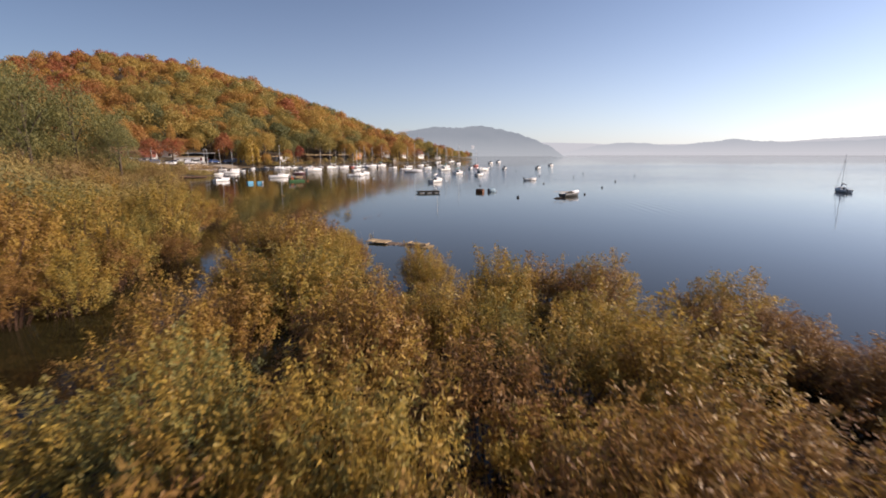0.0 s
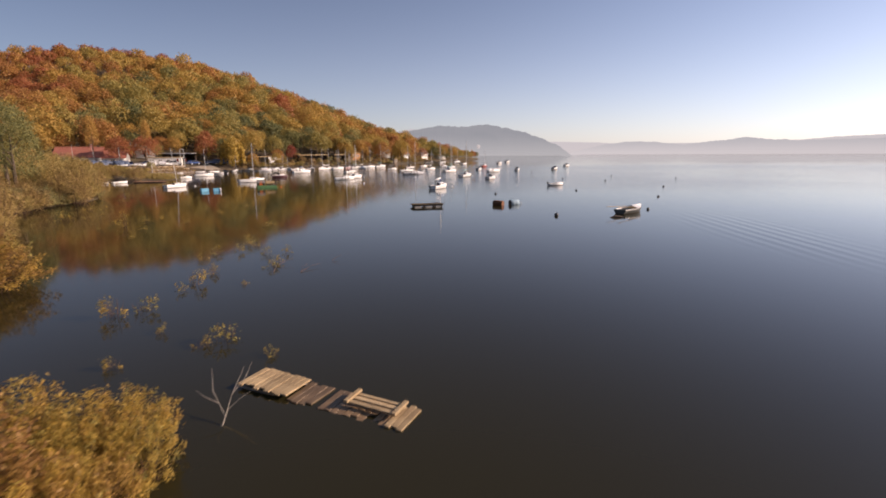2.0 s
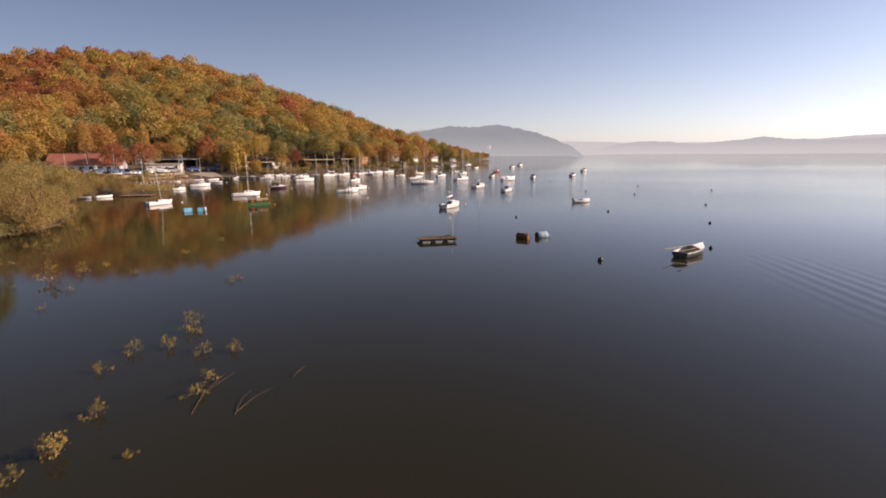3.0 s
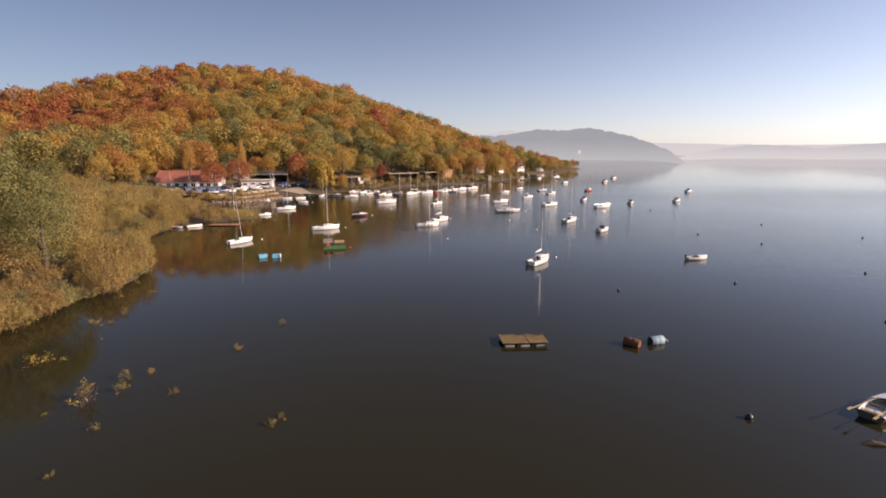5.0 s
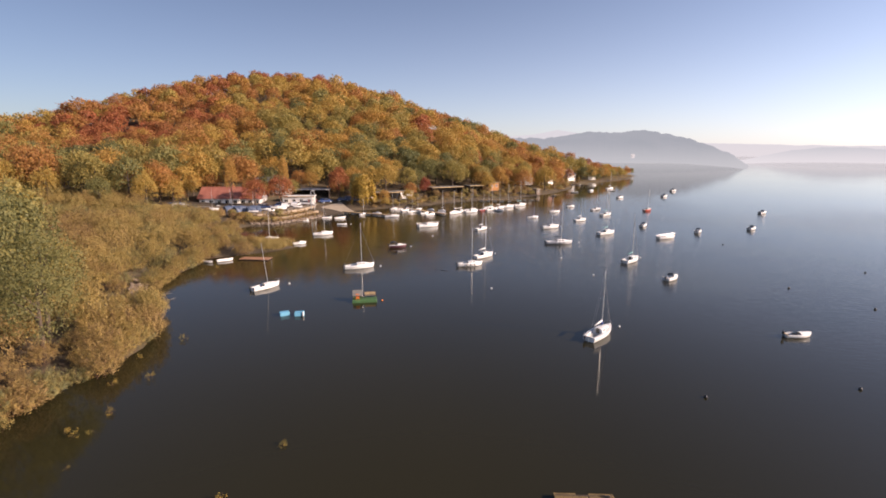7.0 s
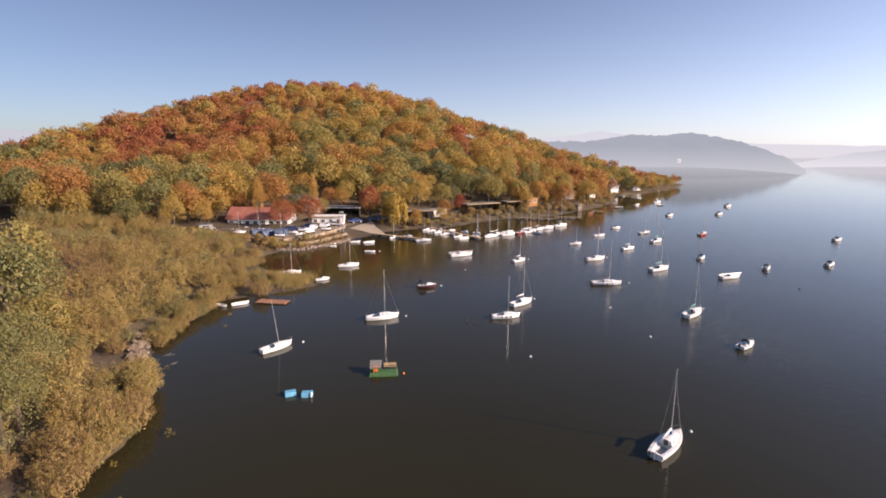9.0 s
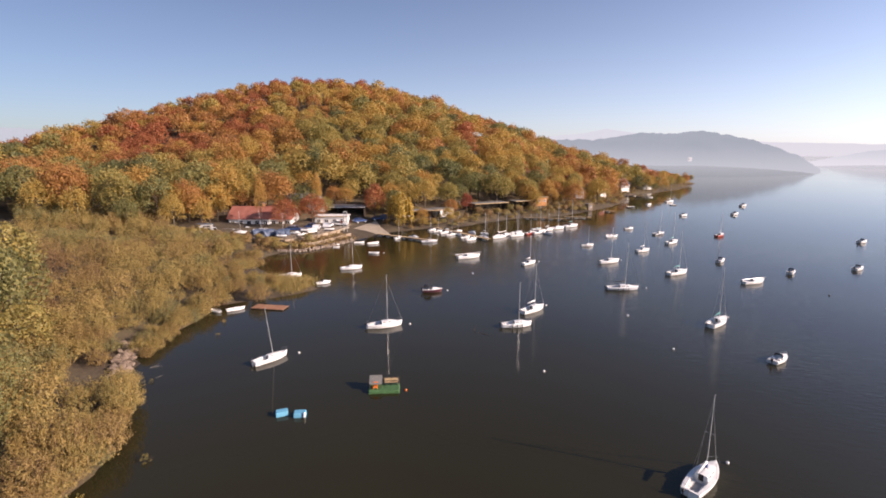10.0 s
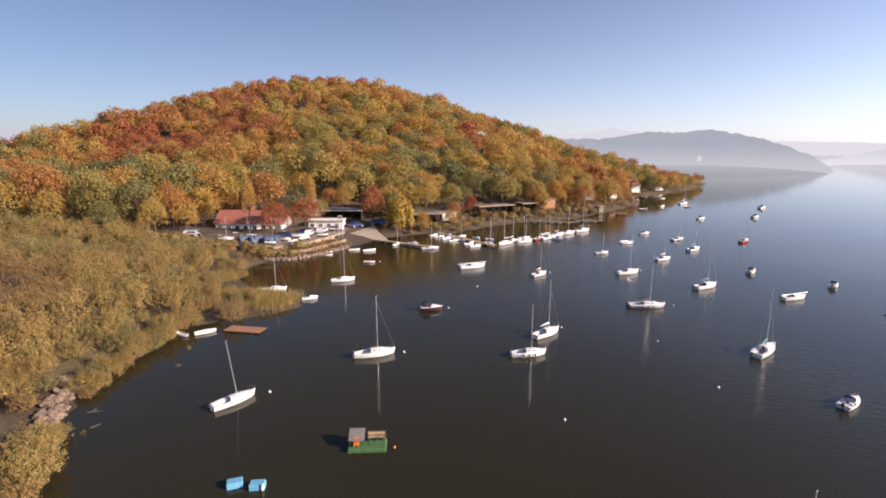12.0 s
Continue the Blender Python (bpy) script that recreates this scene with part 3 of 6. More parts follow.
BUILDINGS = [(-89, 170, 9), (-79, 173, 8), (-88, 190, 7), (-80, 190, 6), (-70.5, 182, 6), (-72, 193, 7), (-49.5, 200.5, 6), (-45, 205, 4.5), (-35, 221, 5.5), (-31, 225, 5), (-24, 233, 4.5), (-17.5, 241, 4),
             (1.5, 247, 3.5), (-5, 268, 5), (-1, 263, 4.5), (2, 258, 4.5), (1, 252, 4), (5, 288, 5), (9, 284, 4), (13, 281, 3.5), (17, 331, 5), (6, 335, 5), (37, 400, 7), (31, 352, 4.5), (-52.8, 188, 5), (-62, 190.5, 5), (-39.3, 215, 4), (-58, 191.5, 4)]
YARD = [(-97, 148), (-60, 148), (-48, 172), (-49, 184), (-58, 192), (-65, 191), (-70, 184), (-84, 176), (-95, 170)]


def wood_tone(x, y, rng):
    """Autumn tone by place: rust and orange on the crown of the hill, greener towards the lake's far shore."""
    p = noise.noise(Vector((x * 0.012, y * 0.012, 3.1))) * 0.55 + noise.noise(Vector((x * 0.045, y * 0.045, 8.4))) * 0.45
    bias = 0.47 + (0.22 if x < -95 and y < 205 else 0) + 0.20 * min(1, max(0, (x + 125) / 90)) * min(1, max(0, (430 - y) / 100))
    bias -= 0.17 * min(1, max(0, (-130 - x) / 50)) if y > 205 else 0
    return float(np.clip(bias + 0.9 * p + rng.normal(0, 0.17), 0.19, 0.98))


def clear_of_trees(x, y, d):
    """The harbour yard, the open bank below the terraces and the willow plain carry no wood."""
    plain = y < 157 and x > -150 and d > 0
    return d < (7.5 if y < 245 else 3.0) or plain or inside(x, y, YARD) or any(math.hypot(x - a, y - b) < r for a, b, r in BUILDINGS)


rng = np.random.default_rng(11)
V, T, front = [], [], []
step = 6.9
for ix in range(60):
    for iy in range(60):
        x, y = -345 + (ix + rng.uniform(-0.42, 0.42)) * step + (iy % 2) * 3.3, 92 + (iy + rng.uniform(-0.42, 0.42)) * step
        d = float(shore_distance(np.array([x]), np.array([y]))[0])
        if clear_of_trees(x, y, d) or (x < -150 and y < 120):
            continue
        crest = 385 + 0.12 * (x + 160)
        if y > crest + 9:
            continue
        z = float(ground_z(np.array([x]), np.array([y]))[0])
        s, tone = rng.uniform(0.66, 1.06) * (1.2 if x > -120 else 1.0) * (1 - 0.45 * min(1, max(0, (x - 5) / 45))), wood_tone(x, y, rng)
        if d < 30 and y < 300 and x > -105 and len(front) < 260:
            front.append((x, y, z, s, tone))
            continue
        kind = FAR_CROWNS[rng.integers(8)] if math.hypot(x, y - 80) < 215 else BACK_CROWNS[rng.integers(4)]
        v = spin(kind, rng.uniform(0, 6.3), s, s * rng.uniform(0.85, 1.1)) + (x, y, z)
        V.append(v)
        T.append(np.full(len(v) // 3, tone) + rng.normal(0, 0.03, len(v) // 3))
# the low wood that runs out to the cape
for k in range(420):
    x, y = rng.uniform(-20, 75), rng.uniform(335, 450)
    d = float(shore_distance(np.array([x]), np.array([y]))[0])
    if 1.5 < d < 24 and not clear_of_trees(x, y, 9):
        s = rng.uniform(0.45, 0.8) * (1 - 0.35 * min(1, max(0, (y - 345) / 70)))
        v = spin(FAR_CROWNS[rng.integers(8)], rng.uniform(0, 6.3), s) + (x, y, float(ground_z(np.array([x]), np.array([y]))[0]))
        V.append(v)
        T.append(np.full(len(v) // 3, wood_tone(x, y, rng) + 0.1))
tagged(new("hill_forest", soup("hill_forest", np.concatenate(V), np.concatenate(T), LEAF, 3)),
       "dense autumn forest in rust, orange, ochre and olive on the hillside", "forest", kind="stuff")

TONES = [0.05, 0.2, 0.36, 0.5, 0.64, 0.78, 0.92]
TREE_MESH = {}


def tree(name, x, y, s, tone, label, shape=0, sz=None, group="", z=None, drop=0.0):
    """A tree of trunk and crown, the meshes shared between trees of one tone and shape."""
    i = min(range(len(TONES)), key=lambda k: abs(TONES[k] - tone))
    if (shape, i) not in TREE_MESH:
        r = np.random.default_rng(100 + 10 * shape + i)
        v = NEAR_CROWNS[shape]
        TREE_MESH[shape, i] = soup("crown", v, TONES[i] + r.normal(0, 0.05, len(v) // 3), LEAF, 3)
        TREE_MESH["trunk", shape] = TREE_MESH.get(("trunk", shape)) or trunk_geo(r, 9.5, 0.2).mesh("trunk", BARK)
    z = float(ground_z(np.array([x]), np.array([y]))[0]) if z is None else z
    ob = thing(name, label, "tree", group, pose(x, y, z - 0.1, 0, 0, RNG.uniform(0, 360)))
    part("trunk", TREE_MESH["trunk", shape], None, ob).scale = (s, s, sz or s)
    c = part("crown", TREE_MESH[shape, i], None, ob)
    c.scale, c.location = (s, s, sz or s), (0, 0, -drop)
    return ob


WORDS = ["rust-red", "russet", "orange", "golden ochre", "yellow-olive", "olive-green", "dark green"]
for n, (x, y, z, s, tone) in enumerate(front):
    i = min(range(7), key=lambda k: abs(TONES[k] - tone))
    tree("tree", x, y, s * 0.95, tone, f"{WORDS[i]} autumn tree at the foot of the hill", n % 5, s * rng.uniform(0.75, 1.0), "trees along the shore", z, 1.1)

for n, (x, y, s, tone) in enumerate([(-98, 177, 0.75, 0.4), (-101, 183, 0.8, 0.6), (-95, 184, 0.7, 0.3), (-94, 191, 0.75, 0.55), (-88, 181.5, 0.55, 0.7), (-83, 182, 0.5, 0.5), (-76, 186, 0.6, 0.75),
                                     (-75.5, 198, 0.7, 0.45), (-66, 199, 0.7, 0.35), (-64.5, 195, 0.6, 0.6), (-79, 197, 0.75, 0.3), (-57, 199, 0.65, 0.5), (-48, 194, 0.5, 0.55), (-46.5, 190.5, 0.35, 0.7),
                                     (-41, 198, 0.5, 0.6), (-43, 208.5, 0.6, 0.4), (-98, 166, 0.6, 0.7), (-100, 171, 0.7, 0.5), (-97.5, 162.5, 0.45, 0.3), (-103, 165, 0.75, 0.85)]):
    i = min(range(7), key=lambda k: abs(TONES[k] - tone))
    tree("tree", x, y, s, tone, f"{WORDS[i]} autumn tree behind the harbour houses", n % 5, s * 0.95, "trees round the harbour", None, 1.2 * s)

# single trees of the harbour
tree("maple_tree", -76.8, 166.2, 0.92, 0.14, "bright red maple beside the clubhouse", 1, 0.80, drop=1.2)
tree("maple_tree", -73.4, 174.0, 1.0, 0.16, "orange-red maple over the white pavilion", 2, 0.82, drop=1.1)
tree("maple_tree", -62, 190.5, 0.86, 0.22, "tall orange-red maple above the slipway", 3, 1.1, drop=1.0)
tree("maple_tree", -39.3, 215, 0.50, 0.02, "small dark red maple on the terrace", 0, 0.72, drop=0.8)
tree("birch_tree", -82, 163.5, 0.42, 0.46, "slim yellow birch before the clubhouse", 4, 1.2)
tree("birch_tree", -77, 183, 0.40, 0.5, "slim pale yellow birch behind the clubhouse", 4, 1.15)
for x, y, s, sz, tone in [(-38.5, 74, 0.8, 0.85, 0.9), (-41.5, 77, 0.9, 1.1, 0.93), (-48, 76.5, 1.0, 1.2, 0.9), (-44, 74, 1.05, 1.45, 0.95), (-47.5, 70.5, 1.1, 1.6, 0.9), (-51, 67, 1.15, 1.65, 0.95), (-53, 73.5, 1.2, 1.7, 0.9),
                          (-66, 95, 1.05, 1.05, 0.93), (-72, 98, 1.2, 1.2, 0.8), (-62, 90, 1.0, 1.15, 0.93), (-57, 90, 0.8, 0.6, 0.8), (-68, 89, 1.1, 1.3, 0.7),
                          (-145, 149, 1.3, 1.5, 0.86), (-138, 153, 1.3, 1.5, 0.3), (-129, 150, 1.3, 1.5, 0.3), (-120, 154, 1.25, 1.5, 0.82), (-113, 151, 1.2, 1.35, 0.8), (-106, 154, 1.15, 1.3, 0.9),
                          (-99, 152, 0.8, 0.9, 0.7), (-134, 145, 1.0, 1.1, 0.66), (-152, 152, 1.3, 1.5, 0.4), (-158, 146, 1.3, 1.5, 0.86), (-96, 158, 0.7, 0.8, 0.6), (-102, 160, 1.0, 1.15, 0.4), (-124, 147, 0.9, 0.95, 0.62), (-109, 148, 0.8, 0.8, 0.9)]:
    i = min(range(7), key=lambda k: abs(TONES[k] - tone))
    tree("alder_tree", x, y, s, tone, f"{WORDS[i]} alder at the edge of the willow plain", 5 if y < 85 else int(abs(x)) % 5, sz, "alders behind the willows", None, 1.3 * sz)


def weeping_willow(x, y):
    rng = np.random.default_rng(5)
    z = float(ground_z(np.array([x]), np.array([y]))[0])
    ob = thing("weeping_willow", "pale yellow-green weeping willow on the harbour bank", "tree", "", pose(x, y, z - 0.1))
    part("trunk", trunk_geo(rng, 9, 0.3, 7, 2.6), BARK, ob)
    p, nn = [], []
    for k in range(150):
        a, r = rng.uniform(0, 6.283), 3.6 * math.sqrt(rng.random())
        top = 9.8 - 0.30 * r * r * rng.uniform(0.7, 1.1) + rng.normal(0, 0.3)
        low = max(0.8, top - rng.uniform(3, 7))
        for q in np.arange(low, top, 0.35):
            p.append((math.cos(a) * (r + 0.25 * (top - q) ** 0.5) + rng.normal(0, 0.12), math.sin(a) * (r + 0.25 * (top - q) ** 0.5) + rng.normal(0, 0.12), q))
            nn.append((math.cos(a), math.sin(a), 0.3))
    p, nn = np.array(p), np.array(nn)
    part("crown", soup("crown", leaves(p, nn, 0.75, 0.35, rng), 0.57 + rng.normal(0, 0.06, len(p)), WLEAF), None, ob)


weeping_willow(-52.8, 188)


# ---- willow scrub ----
def bush_soup(seed, radius, height, shoots, per, size, width, tone, tuft=0.13, low=0.30):
    """Willow shoots fanning from one stool, bare below and tufted with leaves towards their tips, each tuft of its own tone."""
    rng = np.random.default_rng(seed)
    z = rng.uniform(0.05, 1.0, shoots) ** 0.7
    a, grow = rng.uniform(0, 6.283, shoots), rng.uniform(0.70, 1.12, shoots)
    out = np.sqrt(np.clip(1 - z * z, 0, 1)) * 0.92 + rng.uniform(0, 0.12, shoots)
    tip = np.stack([np.cos(a) * out * radius, np.sin(a) * out * radius, height * (0.22 + 0.78 * z)], 1) * grow[:, None]
    k = np.repeat(np.arange(shoots), per)
    q = 1 - low * np.abs(rng.normal(0, 0.75, len(k))).clip(0, 2.2)
    p = tip[k] * np.stack([q ** 0.8, q ** 0.8, q], 1) + rng.normal(0, tuft, (len(k), 3)) * (0.45 + 0.65 * (1 - q[:, None]) / low)
    p[:, 2] = np.abs(p[:, 2])
    way = tip[k] / np.linalg.norm(tip[k], axis=1)[:, None] + np.array([0.0, 0.0, 0.35])
    own = rng.normal(0, 0.11, shoots)
    return leaves(p, way, size, width, rng, 0.75, 3), np.clip(tone + own[k] + rng.normal(0, 0.06, len(k)), 0, 1)


def stem_geo(seed, radius, height, stems, thick):
    rng = np.random.default_rng(seed)
    g = Geo()
    for k in range(stems):
        a, r = rng.uniform(0, 6.283), radius * math.sqrt(rng.random()) * 0.9
        top = height * (1 - 0.42 * (r / radius) ** 2) * 0.95
        g.tube([(math.cos(a) * r * 0.25, math.sin(a) * r * 0.25, -0.9), (math.cos(a) * r * 0.6, math.sin(a) * r * 0.6, top * 0.4), (math.cos(a) * r, math.sin(a) * r, top)],
               [thick, thick * 0.7, thick * 0.25], 4, False)
    return g


NEAR_BUSH = []
for k, tone in enumerate([0.16, 0.34, 0.55, 0.66, 0.8, 0.95]):
    v, t = bush_soup(200 + k, 1.45, 2.75, 120, 60, 0.115, 0.036, tone, 0.10, 0.26)
    NEAR_BUSH.append((soup("foliage", v, t, WLEAF, 3), stem_geo(200 + k, 1.5, 2.4, 40, 0.014).mesh("stem_tangle", TWIG)))
BANK_BUSH, SCRUB = [], []
for k, tone in enumerate([0.3, 0.5, 0.62, 0.42, 0.85]):
    r = np.random.default_rng(300 + k)
    v, t = bush_soup(300 + k, 2.0, 3.2, 160, 25, 0.18, 0.070, tone, 0.16, 0.24)
    BANK_BUSH.append((soup("foliage", v, t, HAZED_LEAF, 3), stem_geo(300 + k, 2.3, 3.2, 18, 0.03).mesh("stem_tangle", TWIG)))
for k in range(5):
    SCRUB.append(bush_soup(320 + k, 2.1, 3.1, 130, 16, 0.24, 0.10, 0.0, 0.18, 0.22)[0])
BUSH_WORDS = ["russet brown", "ochre", "golden yellow", "yellow-green", "olive", "sage green"]


def bush(meshes, x, y, s, word, where, group, sz=None, name="willow_bush"):
    z = max(-0.2, float(ground_z(np.array([x]), np.array([y]))[0]))
    ob = thing(name, f"{word} leafy {name.replace('_', ' ')} {where}", "bush", group, pose(x, y, z, 0, 0, RNG.uniform(0, 360)))
    for name, me in zip(("foliage", "stem_tangle"), meshes):
        tagged(part(name, me, None, ob), kind="stuff").scale = (s, s, sz or s)
    return ob


def kept_clear(x, y):
    """No willow on the rock bank, over the moored dinghies or in the channel behind the thicket."""
    u = min(1, max(0, ((x + 44) * -8.5 + (y - 88.5) * 10.5) / 182.5))
    rock = math.hypot(x + 44 + 8.5 * u, y - 88.5 - 10.5 * u) < 1.15
    return rock or math.hypot(x + 49.4, y - 111) < 2.0 or math.hypot((x + 9.6) / 3.2, (y - 12.5) / 3.6) < 1


THICKET = [(-8.3, 24.6), (-5, 25.2), (-3.8, 24.2), (-2.8, 21.5), (-2.3, 17), (-0.4, 14.4), (2.2, 15.0), (3.4, 16.2), (7.4, 16.3), (9.8, 13.0), (10.5, 8), (11.5, 3.5), (5, 1.5), (-8, 1.5), (-9, 8), (-6.6, 13.5), (-7.4, 19)]
rng = np.random.default_rng(31)
spots = [(0.3, 19.4, 2, 0.6, 0.74), (0.55, 18.5, 2, 0.65, 0.74), (0.8, 17.4, 2, 0.7, 0.72), (-3.6, 26.0, 2, 0.5, 0.5), (-3.3, 24.9, 2, 0.55, 0.55), (-4.9, 26.5, 2, 0.7, 0.68), (-6.4, 26.5, 1, 0.7, 0.66), (-4.6, 25.4, 3, 0.7, 0.6), (-14.9, 33.2, 1, 0.9, 0.7), (-14.6, 35.2, 3, 0.9, 0.75), (-15.4, 37.0, 0, 0.9, 0.7), (-13.9, 31.0, 2, 0.8, 0.7), (4.0, 15.6, 1, 0.9, 1.0), (6.0, 15.4, 2, 0.95, 1.0), (2.6, 14.6, 4, 0.8, 0.85), (8.6, 10.2, 0, 0.9, 0.62), (9.6, 9.4, 0, 0.9, 0.6), (-2.9, 23.2, 3, 0.8, 0.7), (-2.5, 22.2, 0, 0.75, 0.62), (-3.4, 24.4, 1, 0.7, 0.62), (-3.2, 21.0, 2, 0.9, 0.85), (-3.3, 27.0, 2, 0.6, 0.5), (-4.0, 26.4, 2, 0.7, 0.58), (-2.8, 26.2, 3, 0.45, 0.42), (-3.0, 25.4, 1, 0.5, 0.45)]
for ix in range(13):
    for iy in range(14):
        x, y = -10.5 + (ix + rng.uniform(-0.45, 0.45)) * 1.95 + (iy % 2) * 0.9, 2 + (iy + rng.uniform(-0.45, 0.45)) * 1.9
        if not inside(x, y, THICKET) or math.hypot(x - 6.6, y - 9.2) < 1.7 or math.hypot(x + 3.2, y - 12.6) < 1.2 or math.hypot(x - 1.2, y - 9.5) < 1.0 or kept_clear(x, y):
            continue
        far = noise.noise(Vector((x * 0.22, y * 0.22, 1.7)))
        spots.append((x, y, int(np.clip(2.3 + 3.6 * far + rng.normal(0, 1.0), 0, 5)), rng.uniform(0.8, 1.2), rng.uniform(0.62, 1.14)))
for x, y, k, s, h in spots:
    h *= 0.84 if x > 3.3 and y > 11 else 0.74 if x > 6 else 1.0
    bush(NEAR_BUSH[k], x, y, s, BUSH_WORDS[k], "standing in the flooded shallows", "willow thicket", h)


rng = np.random.default_rng(37)
V, T = [], []
bank_count = 0
for ix in range(64):
    for iy in range(58):
        x, y = -148 + (ix + rng.uniform(-0.45, 0.45)) * 2.75, 4 + (iy + rng.uniform(-0.45, 0.45)) * 2.75
        d = float(shore_distance(np.array([x]), np.array([y]))[0])
        if kept_clear(x, y):
            continue
        if d < -1.0 or (x > -9.5 and y < 24) or y > 156 or (x > -59 and y > 118.5):
            continue
        if x > -100 and y > 147 - 0.1 * (x + 100) and x < -50:
            continue
        open_late = x - 1.9 > -(y - 36.6) * 1.15 - 5 or x + 3.4 > -(y - 65.7) * 1.69 - 5
        if not open_late and d > 16 or (d > 30 and y < 134 and rng.random() < 0.12):
            continue
        tall = 0.98 + 0.5 * noise.noise(Vector((x * 0.07, y * 0.07, 5.0))) + 0.4 * noise.noise(Vector((x * 0.3, y * 0.3, 1.0)))
        tall += 0.35 if y > 138 and x < -92 else 0
        tn = (0.45 if y < 138 else 0.62) + 0.6 * noise.noise(Vector((x * 0.05, y * 0.05, 2.0))) + rng.normal(0, 0.15)
        k = 4 if tn > 0.78 else (0 if tn < 0.3 else (3 if tn < 0.42 else (1 if tn < 0.58 else 2)))
        s = rng.uniform(0.5, 1.2)
        s = min(s, 0.92) if d < 4.2 else s
        if d < 4.2 and bank_count < 150 and y > 12 and (x > -58 or y > 100):
            bank_count += 1
            bush(NEAR_BUSH[[0, 2, 3, 1, 4][k]] if y < 46 else BANK_BUSH[k], x, y, s * (1.45 if y < 46 else 1), ["ochre", "golden yellow", "yellow-green", "amber", "grey-green"][k], "on the lake bank", "willows along the bank", s * tall * (1.3 if y < 46 else 1))
        else:
            v = SCRUB[k]
            v = v.reshape(-1, 3, 3)[rng.random(len(v) // 3) < (0.85 if d < 9 else 0.55)].reshape(-1, 3)
            v = spin(v, rng.uniform(0, 6.3), s * 0.95, s * tall * 1.12) + (x, y, float(ground_z(np.array([x]), np.array([y]))[0]))
            V.append(v)
            T.append(np.clip(tn + rng.normal(0, 0.1, len(v) // 3), 0, 1))
# bushes in the shallows off the rock bank and along the spit
for n, (x, y, s) in enumerate([(-46.9, 95.6, 0.45), (-47.6, 97.4, 0.55), (-48.5, 99.3, 0.6), (-49.2, 101.2, 0.6), (-42.6, 88.2, 0.5), (-52.6, 94.6, 0.9), (-54.2, 96.6, 0.9), (-51.2, 92.4, 0.8), (-53.9, 93.0, 0.9), (-50.6, 94.6, 0.6), (-48.6, 91.4, 0.6), (-60, 118.9, 0.8), (-58.6, 120.2, 0.75), (-57, 119.6, 0.7), (-55.6, 118.4, 0.6),
                               (-57.2, 122, 0.7), (-55.2, 121.0, 0.65), (-53.4, 122.6, 0.6), (-53.4, 119.4, 0.55), (-51.4, 121.3, 0.5), (-51, 123.6, 0.5), (-49.2, 122.4, 0.45), (-60.5, 122.5, 0.8), (-58.5, 124.5, 0.7)]):
    bush(BANK_BUSH[n % 5], x, y, s, ["ochre", "golden yellow", "yellow-green", "amber", "grey-green"][n % 5], "standing in the shallows", "willows along the bank", s * 0.95)
# the outermost bushes hang over the water's edge
edge_run = SHORE[1:14]
for (ax, ay), (bx, by) in zip(edge_run, edge_run[1:]):
    run = math.hypot(bx - ax, by - ay)
    for u in np.arange(0.3, run, 1.5 if ay < 60 else 1.8 if abs(ay - 89.6) > 1 else 50):
        x, y = ax + (bx - ax) * u / run + rng.normal(0, 0.45) + 0.2, ay + (by - ay) * u / run + rng.normal(0, 0.45)
        if y < 16 or kept_clear(x, y):
            continue
        k, s = int(rng.integers(5)), rng.uniform(0.5, 0.8)
        bush(NEAR_BUSH[[0, 2, 3, 1, 4][k]] if y < 46 else BANK_BUSH[k], x, y, s * (1.4 if y < 46 else 1), ["ochre", "golden yellow", "yellow-green", "amber", "grey-green"][k], "hanging over the water's edge", "willows along the bank", s * rng.uniform(0.8, 1.15))
tagged(new("willow_scrub", soup("willow_scrub", np.concatenate(V), np.concatenate(T), HAZED_LEAF, 3)),
       "wide plain of ochre and olive willow scrub behind the bank", "scrub", kind="stuff")

# reeds on the spit and scrub on the harbour slope
rng = np.random.default_rng(41)
P, N = [], []
for k in range(15000):
    u = rng.random()
    x, y = -60 + 14.6 * u + rng.normal(0, 0.8), 121.2 + 4.0 * math.sin(3.0 * u) * 0.4 + 2.4 * u + rng.normal(0, 1.8)
    for z in (0.2, 0.75, 1.25):
        P.append((x + rng.normal(0, 0.08), y + rng.normal(0, 0.08), z * rng.uniform(0.5, 0.85)))
        N.append((rng.normal(), rng.normal(), 0.3))
P, N = np.array(P), np.array(N)
a = np.repeat(rng.uniform(0, 6.3, len(P))[:, None], 1, 1)
w = np.concatenate([np.cos(a), np.sin(a), 0 * a], 1) * 0.022
up = np.array([0, 0, 0.3]) + rng.normal(0, 0.07, (len(P), 3))
tagged(new("reed_bed", soup("reed_bed", np.stack([P - w - up, P + w - up, P + w * 0.4 + up, P - w * 0.4 + up], 1).reshape(-1, 3), np.clip(0.58 + rng.normal(0, 0.2, len(P)), 0, 1), HAZED_LEAF)),
       "tawny reed bed on the low spit", "reeds", kind="stuff")
P = []
for k in range(9000):
    x, y = (rng.uniform(-90, 75), rng.uniform(150, 430)) if k % 5 else (rng.uniform(-72, -55), rng.uniform(146, 176))
    d = float(shore_distance(np.array([x]), np.array([y]))[0])
    if 0.4 < d < (13 if y > 185 else 8) and not (-66 < x < -50 and 168 < y < 190):
        z = float(ground_z(np.array([x]), np.array([y]))[0])
        for q in range(6 if y < 190 else 16):
            P.append((x + rng.normal(0, 0.6), y + rng.normal(0, 0.6), z + abs(rng.normal(0, 0.45 if y < 200 else 1.0))))
P = np.array(P)
